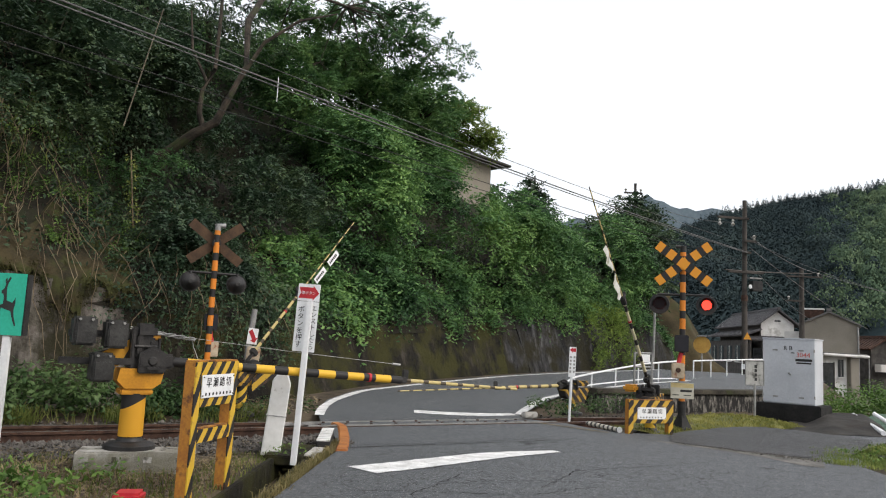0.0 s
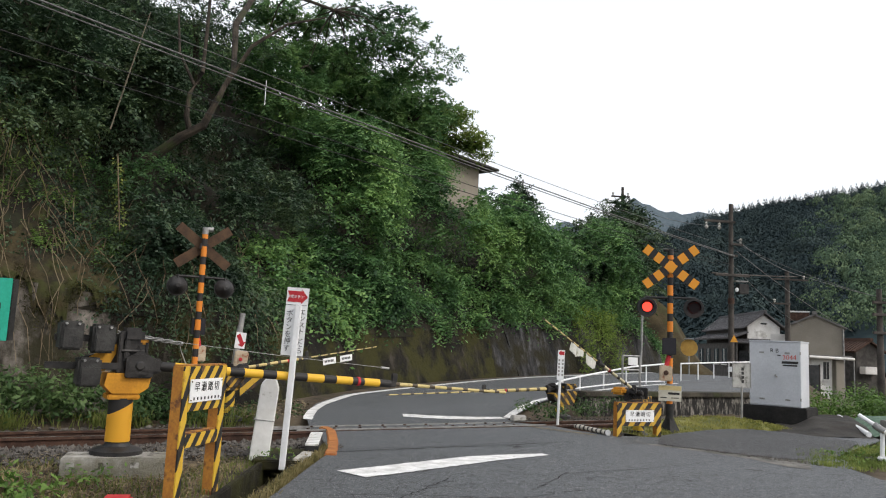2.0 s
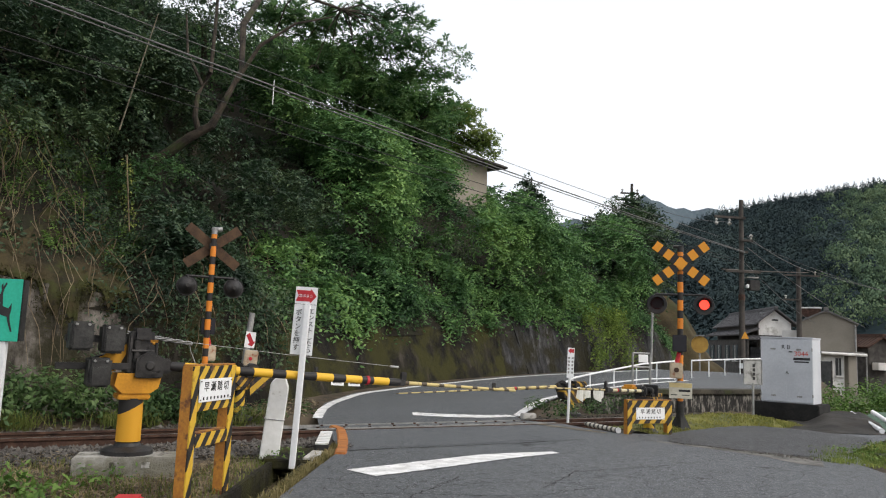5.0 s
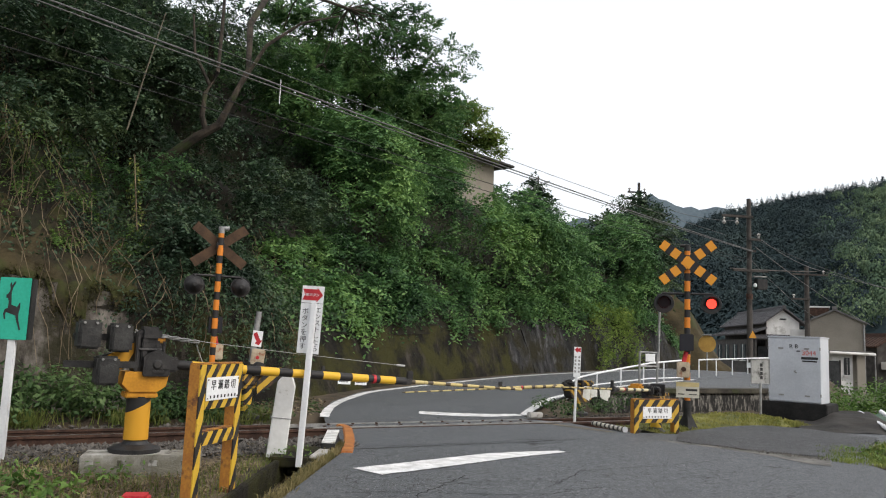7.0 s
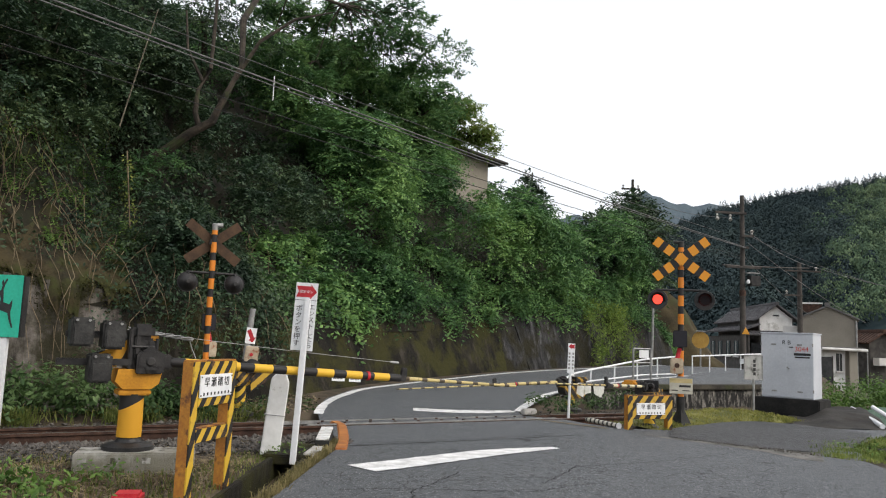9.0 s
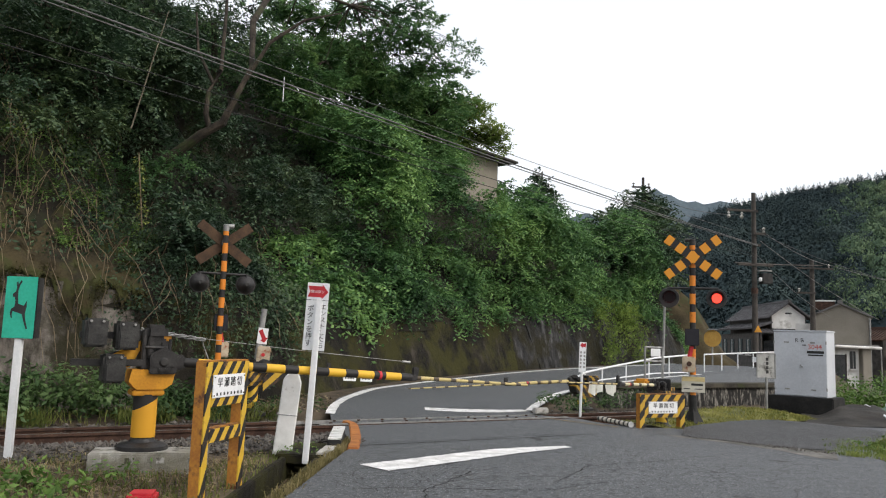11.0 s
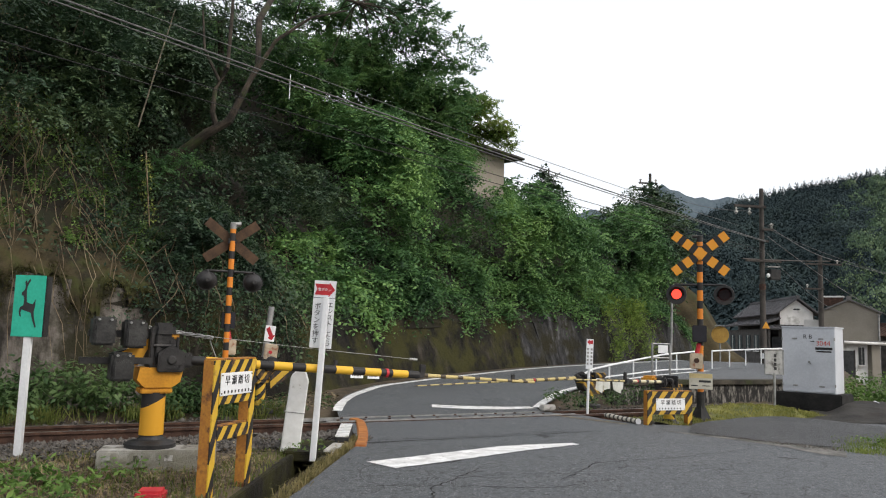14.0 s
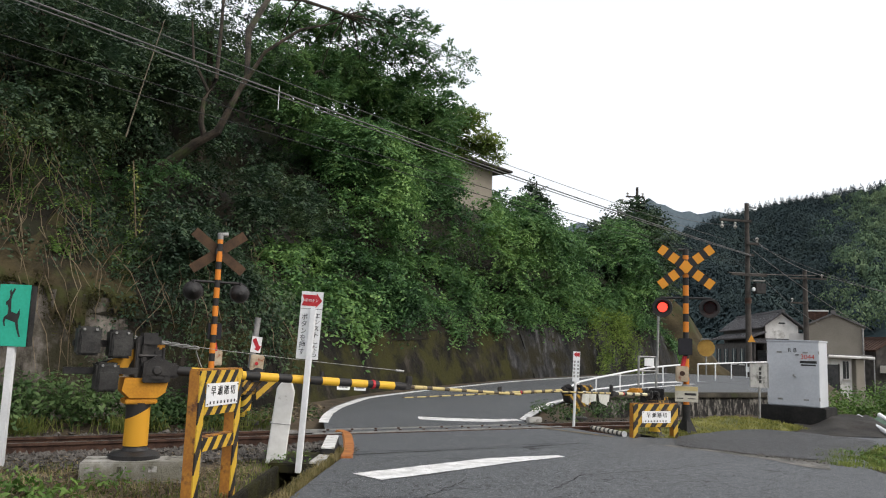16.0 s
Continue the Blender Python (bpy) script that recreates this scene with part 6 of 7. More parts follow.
# growth at the far corner of the crossing
c = [(x, y, rng.uniform(0.02, 0.2)) for x, y in zip(rng.uniform(1.9, 2.6, 16), rng.uniform(14.4, 15.6, 16))] + [(x, y, rng.uniform(0, 0.3)) for x, y in zip(rng.uniform(3.0, 4.6, 26), rng.uniform(15.5, 17.0, 26))]
weeds("corner_weeds", "green weeds beside the far road edge", c, rng.uniform(0.14, 0.28, len(c)), 420, 0.06, leaf_track)

# ---- right side: wall below the far road, railing, mound, bush ----
streaks, _n, _l, _b = nodes_of("streaked_wall")
_co, _mp, _nz, _rp = _n.new("ShaderNodeTexCoord"), _n.new("ShaderNodeMapping"), _n.new("ShaderNodeTexNoise"), _n.new("ShaderNodeValToRGB")
_mp.inputs["Scale"].default_value = (7, 7, 2.4)
_l.new(_co.outputs["Object"], _mp.inputs[0])
_l.new(_mp.outputs[0], _nz.inputs["Vector"])
_nz.inputs["Scale"].default_value, _nz.inputs["Detail"].default_value, _nz.inputs["Roughness"].default_value = 1.4, 8, 0.7
_rp.color_ramp.elements[0].position, _rp.color_ramp.elements[1].position = 0.49, 0.62
_rp.color_ramp.elements[0].color, _rp.color_ramp.elements[1].color = (0.009, 0.008, 0.007, 1), (0.24, 0.225, 0.2, 1)
_l.new(_nz.outputs["Fac"], _rp.inputs["Fac"])
_l.new(_rp.outputs["Color"], _b.inputs["Base Color"])
_b.inputs["Roughness"].default_value = 0.9

bm = bmesh.new()
w0, w1 = on_track(6.0, 3.05), on_track(13, 3.05)
d = (w1 - w0).normalized()
ang = math.degrees(math.atan2(d.y, d.x))
L = (w1 - w0).length
lower_wall = new("wall_track", shaped("wall_track", box((L, 0.35, 0.95), ((w0 + w1) / 2 + Vector((0, 0, -0.22))), 0.02, pose(0, 0, 0, 0, 0, ang)), streaks))
tagged(lower_wall, "dark streaked stone wall below the far road", "retaining wall", kind="structure")
cap = new("wall_cap", shaped("wall_cap", box((L, 0.5, 0.12), ((w0 + w1) / 2 + Vector((0, 0, 0.315))), 0.02, pose(0, 0, 0, 0, 0, ang)), surface("cap_stone", (0.02, 0.018, 0.014), (0.075, 0.066, 0.05), scale=2, fine=25, rough=0.95, bump=0.6, spots=(0.035, 0.04, 0.015), spot_scale=1.5, spot_cut=0.54)))
tagged(cap, "weathered concrete cap of the wall", "retaining wall", kind="structure")


def railing(points, label, first):
    th = thing("road_railing", Matrix(), label, "railing", "white railings along the far road")
    pts = [Vector(p) for p in points]
    part("top_rail", tube(pts, 0.025, 8), white_paint, th)
    part("lower_rail", tube([p - Vector((0, 0, q)) for p, q in zip(pts, first)], 0.02, 8), white_paint, th)
    seg = [(a, b) for a, b in zip(pts, pts[1:])]
    length = sum((b - a).length for a, b in seg)
    step = length / max(1, round(length / 1.5))
    s = 0.0
    while s <= length + 0.01:
        r = s
        for a, b in seg:
            if r <= (b - a).length + 0.02:
                break
            r -= (b - a).length
        p = a.lerp(b, min(1, r / (b - a).length))
        part("rail_post", tube([(p.x, p.y, road_z(p.y) - 0.08), p], 0.022, 8), white_paint, th)
        s += step


railing([(2.95, 17.6, 0.42), (3.46, 19, 0.53), (4.25, 20.5, 0.61), (6.27, 23, 0.88), (7.86, 25, 0.98)], "white pipe railing along the bend of the road", (0.2, 0.24, 0.3, 0.45, 0.55))
railing([(8.74, 26, 1.01), (11.41, 29, 1.1), (14.8, 32.4, 1.22)], "white pipe railing above the streaked wall", (0.6, 0.6, 0.6))

# steel frame, round mirror back and thin pole beside the far road
fr = thing("steel_frame", turned(20, 4.85, 17.9, 0.1), "grey steel frame with a white plate", "frame")
for x in (-0.24, 0.24):
    part("upright", tube([(x, 0, -0.1), (x, 0, 1.12)], 0.025, 8), steel, fr)
for z in (0.35, 0.78, 1.1):
    part("bar", tube([(-0.24, 0, z), (0.24, 0, z)], 0.02, 8), steel, fr)
part("plate", box((0.26, 0.01, 0.18), (0.03, -0.03, 0.98), 0.003), white_paint, fr, "white plate")
tp = thing("thin_pole", I0, "thin grey pole at the roadside", "pole")
part("shaft", tube([(8.5, 30, 0.4), (8.55, 30, 3.0)], 0.05, 8), steel, tp)
mirror_back = surface("mirror_back", (0.28, 0.16, 0.03), (0.42, 0.25, 0.05), scale=3, fine=20, rough=0.6, bump=0.1, spots=(0.2, 0.12, 0.04), spot_scale=3, spot_cut=0.6)
mir = thing("traffic_mirror", turned(-10, 11.45, 33, 0.55), "yellow-brown backed round traffic mirror on a post", "traffic mirror")
part("post", tube([(0, 0.05, -0.2), (0, 0.05, 1.5)], 0.035, 10), steel, mir)
bm = tube([(0, 0.0, 1.1), (0, 0.04, 1.1), (0, 0.09, 1.1)], [0.36, 0.35, 0.2], 28)
part("back", bm, mirror_back, mir, "faded yellow-brown round back")
part("hood", box((0.4, 0.16, 0.05), (0, -0.02, 1.48), 0.01), steel, mir)

# moss mound before the cabinet
MOUND = np.array([(3.55, 11.62), (4.35, 12.45), (5.05, 13.08), (5.7, 13.45), (6.35, 13.95), (7.0, 14.5)])


def mound_at(a, b):
    """A place on the mound: a along its front edge, b in from it."""
    x = np.interp(a * 5, np.arange(6), MOUND[:, 0]) - 0.526 * 1.35 * b
    y = np.interp(a * 5, np.arange(6), MOUND[:, 1]) + 0.851 * 1.35 * b + 0.05 * np.sin(a * 23) * (1 - b)
    z = -0.05 + (0.06 + 0.15 * np.sin(np.pi * np.clip(a, 0, 1) ** 1.25)) * np.sin(np.pi * np.clip(b * 0.8 + 0.06, 0, 1)) + 0.012 * np.sin(a * 50) * np.sin(b * 21)
    return np.stack([x, y, z], -1)


A, B = np.meshgrid(np.linspace(0, 1, 60), np.linspace(0, 1, 20), indexing="ij")
mound = new("moss_mound", grid_mesh("moss_mound", mound_at(A, B), moss))
tagged(mound, "low yellow-green mossy mound before the cabinet", "moss", kind="structure")
k = 7000
aa, bb = rng.random(k), np.abs(rng.normal(0.0, 0.5, k))
ok = (bb < 0.95) & (np.sin(aa * 31) * np.sin(bb * 17) + rng.normal(0, 0.5, k) > -0.4)
q = mound_at(aa[ok], bb[ok]) + np.stack([rng.normal(0.02, 0.03, ok.sum()), rng.normal(-0.03, 0.03, ok.sum()), np.zeros(ok.sum())], 1)
blades("moss_tufts", "yellow-green moss and short grass", q[:, :2], q[:, 2] + 0.002, 0.05, 0.006, leafy("moss_blades", (0.075, 0.092, 0.024), (0.2, 0.205, 0.055), (0.35, 0.335, 0.11), patch=1.1, rough=0.9), 0.9)

# a patch of newer asphalt before the mound, its gravel edge, and the verge by the parking place
patch_asphalt = road_surface("patch_asphalt", (0.015, 0.0155, 0.0165), (0.036, 0.0365, 0.038), (0.1, 0.1, 0.1), (0.005, 0.005, 0.0055))
strip("asphalt_patch", [(3.3, 10.78), (3.76, 10.42), (4.16, 10.09), (4.58, 9.78), (4.9, 9.75), (5.6, 10.31)], [(3.62, 11.66), (4.4, 12.46), (5.06, 13.1), (5.72, 13.42), (6.35, 12.9), (6.8, 12.0)], patch_asphalt, 0.012, lambda x, y: 0.035 * smooth(9.9, 12.0, y) + 0.008 * np.sin(x * 5.1) * np.sin(y * 4.3), cols=16, sub=8, label="patch of darker asphalt beside the crossing", cat="road")
strip("gravel_edge", [(3.0, 11.0), (3.3, 10.76), (3.76, 10.4), (4.16, 10.07), (4.58, 9.76), (4.88, 9.72)], [(3.0, 10.95), (3.26, 10.62), (3.78, 10.05), (4.12, 9.6), (4.3, 9.1), (4.5, 8.9)], old_asphalt, 0.0105, pave_z, cols=6, sub=8, label="pale gravelly strip along the edge of the asphalt patch", cat="pavement")
k = 420
gt = rng.random(k) ** 0.6
gxy = np.stack([3.3 + 1.45 * gt + rng.normal(0, 0.1, k) * gt, 10.74 - 1.15 * gt - 0.28 * rng.random(k) * gt + rng.normal(0, 0.06, k)], 1)
gv_ = new("loose_gravel", stones("loose_gravel", gxy, 0.02 + rng.uniform(-0.006, 0.004, k), rng.uniform(0.004, 0.011, k), ballast_mat))
tagged(gv_, "loose pale gravel on the edge of the asphalt", "gravel", kind="stuff")
strip("side_ramp", [(5.0, 9.2), (5.1, 10.4), (5.4, 11.9), (6.15, 12.95)], [(5.2, 9.2), (5.6, 10.4), (7.6, 12.7), (7.75, 13.2)], asphalt, 0.009, lambda x, y: 0.0 * x, cols=8, sub=6, label="asphalt apron beside the crossing", cat="ramp")
strip("earth_ramp", [(6.1, 12.9), (6.6, 14.3), (7.3, 15.9)], [(7.75, 12.95), (8.4, 14.5), (9.1, 16.4)], surface("ramp_earth", (0.014, 0.013, 0.012), (0.045, 0.041, 0.036), scale=1.5, fine=25, rough=0.95, bump=0.8, spots=(0.02, 0.016, 0.012), spot_scale=1.2, spot_cut=0.5), -0.012, lambda x, y: (0.03 + 0.14 * smooth(12.9, 14.6, y)) * (1 - smooth(0.35, 0.85, np.abs(x - 7.2 - 0.46 * (y - 13.2)))) + 0.01 * np.sin(x * 9) * np.sin(y * 7), cols=22, sub=14, label="dark earth-covered ramp beside the cabinet", cat="ramp")
kl = new("ramp_kerb", shaped("ramp_kerb", tube([(7.62, 13.1, 0.06), (8.1, 14.4, 0.1), (8.9, 16.4, 0.12)], 0.045, 8), white_paint))
tagged(kl, "white kerb line along the edge of the ramp", "kerb", kind="structure")
A, B = np.meshgrid(np.linspace(0, 1, 24), np.linspace(0, 1, 14), indexing="ij")
net = new("weed_net", grid_mesh("weed_net", np.stack([7.7 + 1.25 * A + 1.4 * B, 13.05 + 3.3 * A - 0.3 * B, 0.03 + 0.16 * np.sin(np.pi * B) + 0.02 * np.sin(A * 23) * np.sin(B * 17)], -1), surface("green_net", (0.04, 0.09, 0.06), (0.1, 0.16, 0.11), scale=4, fine=70, rough=0.8, bump=0.6, spots=(0.14, 0.16, 0.13), spot_scale=3, spot_cut=0.58)))
tagged(net, "green weed-control net over the ground beside the ramp", "net", kind="structure")
k = 8000
aa, bb = rng.random(k), rng.normal(0, 1, k)
wide = 0.14 + 0.2 * np.sin(np.pi * np.clip(aa * 1.2, 0, 1))
gx_, gy_ = 4.82 + 2.75 * aa + 0.74 * bb * wide + 0.12, 9.25 + 3.05 * aa - 0.67 * bb * wide - 0.1
ok = np.sin(gx_ * 6.1 + gy_ * 2) * np.sin(gy_ * 7.3 - gx_ * 3) + rng.normal(0, 0.5, k) > -0.35
gx_, gy_ = gx_[ok], gy_[ok]
blades("verge_tufts", "yellow-green tufts of grass at the edge of the asphalt", np.stack([gx_, gy_], 1), np.full(len(gx_), 0.0), 0.065, 0.005, leafy("tuft_blades", (0.08, 0.12, 0.028), (0.16, 0.21, 0.055), (0.33, 0.36, 0.1), patch=1.5, rough=0.8), 1.0)
c = [(5.1 + 2.4 * q + rng.normal(0, 0.15), 9.3 + 2.8 * q + rng.normal(0, 0.15), 0.03) for q in rng.random(24)]
weeds("verge_weeds", "leafy weeds in the grass by the asphalt", c, rng.uniform(0.08, 0.18, len(c)), 420, 0.05, leaf_bush)
c = np.stack([rng.uniform(8.7, 13.5, 130), rng.uniform(16.6, 19.5, 130), rng.uniform(-0.05, 0.45, 130)], 1)
weeds("garden_bush", "light green bush beside the cabinet", c, rng.uniform(0.2, 0.42, 130), 300, 0.09, leaf_bush, 0.9)
c = np.stack([rng.uniform(19, 30, 60), rng.uniform(24, 38, 60), rng.uniform(-0.5, 0.1, 60)], 1)
weeds("garden_hedge", "green hedge before the houses", c, rng.uniform(0.4, 0.7, 60), 220, 0.14, leaf_bush, 0.8)

gp = thing("guard_pipe", I0, "white pipe guard with a hinged bar", "guard rail")
part("leg", tube([(5.98, 10.0, -0.05), (5.99, 10.0, 0.4)], 0.028, 8), white_paint, gp)
part("bar", tube([(5.86, 10.3, 0.56), (6.1, 9.75, 0.27), (6.3, 9.35, 0.06)], 0.028, 12), white_paint, gp, "slanting white pipe")
part("clamp", tube([(5.95, 10.1, 0.45), (6.01, 9.97, 0.38)], 0.045, 10), steel, gp)
part("foot_plate", box((0.5, 0.34, 0.03), (6.05, 10.15, 0.01), 0.005), tar, gp, "dark flat plate under the guard")
for dx in (0.0, 0.09):
    part("foot_bar", tube([(5.9 + dx, 9.95, 0.05), (6.12 + dx, 9.62, 0.0)], 0.026, 10), white_paint, gp)
gb = thing("meter_box", turned(0, 6.35, 10.2, 0.0), "grey box on a white post", "box")
part("post", tube([(0.0, 0, -0.05), (0.0, 0, 0.5)], 0.035, 10), white_paint, gb)
part("case", box((0.2, 0.18, 0.34), (0.0, 0.2, 0.33), 0.012), steel, gb)
part("stay", tube([(0.0, 0, 0.4), (0.0, 0.2, 0.4)], 0.02, 8), steel, gb)


# ---- houses ----
plaster = surface("white_plaster", (0.55, 0.54, 0.52), (0.72, 0.71, 0.69), scale=1.2, fine=20, rough=0.85, bump=0.1, spots=(0.4, 0.39, 0.36), spot_scale=1, spot_cut=0.6)
beige_wall = surface("beige_render", (0.22, 0.2, 0.165), (0.29, 0.265, 0.225), scale=0.6, fine=14, rough=0.9, bump=0.15, spots=(0.25, 0.23, 0.19), spot_scale=0.6, spot_cut=0.55)
dark_wood = surface("dark_boards", (0.03, 0.028, 0.026), (0.08, 0.074, 0.068), scale=3, fine=30, rough=0.85, bump=0.3)
roof_tile = surface("grey_roof_tiles", (0.05, 0.048, 0.052), (0.1, 0.096, 0.1), scale=2, fine=20, rough=0.65, bump=0.3)
roof_sheet = surface("grey_roof_sheet", (0.1, 0.098, 0.095), (0.17, 0.165, 0.16), scale=1, fine=15, rough=0.6, bump=0.1)
window_dark = surface("dark_window", (0.02, 0.022, 0.024), (0.05, 0.052, 0.055), scale=1, fine=8, rough=0.15, bump=0)


def gable(width, length, wall_h, rise, over, th, wall_mat, roof_mat, ribs=True):
    """A gabled body along y, with a tiled roof on each side."""
    prof = [(-width / 2, 0), (width / 2, 0), (width / 2, wall_h), (0, wall_h + rise), (-width / 2, wall_h)]
    wl_ = part("wall", plate(prof, length), wall_mat, th)
    sl = math.atan2(rise, width / 2)
    half = math.hypot(width / 2, rise) + over
    for sx in (-1, 1):
        mm = Matrix.Translation((0, 0, wall_h + rise + 0.06)) @ pose(0, 0, 0, 0, math.degrees(sl) * sx, 0)
        roof = part("roof", box((half, length + 2 * over, 0.1), (sx * half / 2, 0, 0), 0.01), roof_mat, th, "grey roof slope", mm)
        if ribs:
            k = int((length + 2 * over) / 0.34)
            for j in range(k):
                y = -(length / 2 + over) + 0.17 + j * 0.34
                part("roof_rib", box((half, 0.13, 0.06), (sx * half / 2, y, 0.06), 0.0), roof_mat, roof)
    part("ridge", box((0.3, length + 2 * over + 0.1, 0.22), (0, 0, wall_h + rise + 0.16), 0.04), roof_mat, th, "ridge of stacked tiles")
    return wl_


ha = thing("tiled_house", turned(-5.85, 30.06, 72.5, -1.2), "old house with a grey tiled roof and white gable", "house")
gable(2.9, 13.0, 5.4, 1.12, 0.5, ha, dark_wood, roof_tile)
part("gable_panel", plate([(-1.35, 4.3), (1.35, 4.3), (1.35, 5.38), (0, 6.4), (-1.35, 5.38)], 0.06, m=pose(0, -6.54, 0)), plaster, ha, "white plaster gable")
part("gable_vent", plate([(-0.3, 5.62), (-0.2, 5.55), (0.2, 5.55), (0.3, 5.62), (0.2, 5.69), (-0.2, 5.69)], 0.05, m=pose(0, -6.58, 0)), window_dark, ha)
part("upper_wall", box((0.06, 12.8, 0.6), (-1.48, 0, 4.95), 0.01), dark_wood, ha, "dark band of wall under the eaves")
er = part("side_roof", box((1.5, 13.6, 0.1), (-2.1, -0.2, 4.55), 0.01, pose(0, 0, 0, 0, -22, 0)), roof_tile, ha, "tiled lean-to roof along the side")
for k in range(38):
    part("roof_rib", box((1.5, 0.13, 0.07), (-2.12, -6.8 + 0.345 * k, 4.62), 0.0, pose(0, 0, 0, 0, -22, 0)), roof_tile, er)
fr_ = part("front_roof", box((4.2, 1.2, 0.1), (-0.6, -7.0, 4.05), 0.01, pose(0, 0, 0, 16, 0, 0)), roof_tile, ha, "tiled lean-to roof under the gable")
for k in range(12):
    part("roof_rib", box((0.13, 1.2, 0.07), (-2.5 + 0.345 * k, -7.0, 4.12), 0.0, pose(0, 0, 0, 16, 0, 0)), roof_tile, fr_)
part("side_wall", box((0.12, 12.6, 3.9), (-2.3, 0, 1.95), 0.01), dark_wood, ha)
for y in (-5.4, -3.2, -0.6, 2.2, 4.8):
    w = part("window", box((0.06, 1.5, 1.4), (-2.37, y, 2.7)), window_dark, ha)
    part("window_frame", box((0.05, 0.07, 1.4), (-2.41, y, 2.7)), plaster, w)
    part("sill", box((0.12, 1.6, 0.08), (-2.42, y, 1.95)), plaster, w)
for x in (-1.6, -0.2, 1.0):
    part("window", box((0.9, 0.06, 1.3), (x, -6.54, 2.6)), window_dark, ha)
for x in (-2.5, -1.2, 0.2, 1.3):
    part("post", box((0.12, 0.12, 3.9), (x, -7.4, 1.95)), dark_wood, ha)

hb = thing("rendered_house", turned(-27, 25.45, 49.6, -0.6), "beige rendered house with a low gabled roof", "house")
gable(3.2, 6.0, 4.0, 0.75, 0.16, hb, beige_wall, roof_sheet, False)
part("downpipe", tube([(1.55, -3.06, 0), (1.55, -3.06, 3.95)], 0.05, 8), steel, hb)
part("annexe", box((1.0, 4.5, 3.6), (-2.08, 0.6, 1.8), 0.02), plaster, hb, "narrow cream annexe")
wt = part("rooftop_box", box((1.2, 0.9, 0.55), (-0.9, 0.5, 4.85), 0.02), rust, hb, "brown box on the roof")
part("rooftop_lid", box((1.3, 1.0, 0.1), (-0.9, 0.5, 5.15), 0.02), plaster, wt)

hc = thing("low_annexe", turned(0, 21.8, 43.8, -0.75), "low white outbuilding with a flat roof and dark doorway", "house")
part("wall", box((2.0, 2.4, 2.3), (0, 0, 1.15), 0.02), plaster, hc)
part("roof", box((2.5, 2.9, 0.14), (0.7, -0.2, 2.37), 0.03), roof_sheet, hc, "flat sheet roof")
part("gutter", tube([(-0.5, -1.68, 2.32), (2.0, -1.68, 2.28)], 0.08, 8), plaster, hc, "pale plastic gutter")
dr = part("door", box((0.6, 0.08, 1.85), (-0.05, -1.21, 0.95), 0.01), window_dark, hc, "dark panel in the doorway")
part("door_frame", box((0.06, 0.1, 1.9), (0.28, -1.22, 0.97), 0.008), dark_wood, dr)
w = part("window", box((0.3, 0.08, 0.95), (0.66, -1.21, 1.6), 0.005), window_dark, hc)
part("window_bar", box((0.03, 0.1, 0.95), (0.66, -1.215, 1.6)), steel, w)
part("sill", box((0.4, 0.16, 0.06), (0.66, -1.26, 1.08), 0.01), plaster, w)
part("pillar", box((0.46, 0.42, 2.28), (1.3, -1.3, 1.14), 0.02), beige_wall, hc, "beige pillar")
part("pipe", tube([(1.98, -1.68, 2.25), (1.98, -1.68, 0.02)], 0.035, 8), steel, hc)
hd = thing("side_house", turned(8, 29.75, 54, -1.0), "brown-roofed house behind the rendered one", "house")
gable(1.9, 5.0, 3.2, 0.6, 0.3, hd, dark_wood, rust)
part("balcony", box((1.2, 0.6, 0.5), (-0.2, -2.9, 1.9), 0.03), plaster, hd, "pale balcony front")

hh = thing("hilltop_house", turned(50.3, 0.45, 31.0, 5.6), "pale concrete building among the trees on the hill", "house")
part("wall", box((3.1, 2.4, 3.4), (1.05, 1.2, 1.7), 0.02), beige_wall, hh)
part("roof", box((4.2, 3.6, 0.1), (1.2, 1.2, 3.46), 0.02), dark_wood, hh, "dark low roof with deep eaves")
part("ridge", box((3.0, 2.2, 0.16), (1.1, 1.2, 3.58), 0.04), dark_wood, hh)
part("corner_post", box((0.12, 0.12, 3.12), (-0.47, -0.02, 1.56), 0.01), dark_wood, hh)

# grass-covered bank at the end of the road
tv = np.linspace(0, 1, 24)
A, B = np.meshgrid(tv, tv, indexing="ij")
bx2 = 10.2 + 4.8 * A
bh = np.interp(A, [0, 0.37, 0.6, 0.8, 0.95, 1.0], [5.2, 4.3, 3.5, 1.8, 0.3, 0.05])
bz = 0.3 + bh * B + 0.12 * np.sin(A * 19) * np.sin(B * 13)
bank = new("grassy_bank", grid_mesh("grassy_bank", np.stack([bx2, 39.0 + 2.5 * B - 1.0 * A, bz], -1), surface("bank_moss", (0.024, 0.019, 0.009), (0.07, 0.053, 0.024), scale=0.9, fine=12, rough=0.95, bump=0.8, spots=(0.045, 0.05, 0.018), spot_scale=0.5, spot_cut=0.56)))
tagged(bank, "steep brown mossy bank beyond the bend", "bank", kind="structure")


# ---- poles and cables ----
pole_mat = surface("pole_concrete", (0.032, 0.028, 0.025), (0.085, 0.075, 0.067), scale=2, fine=25, rough=0.85, bump=0.2)


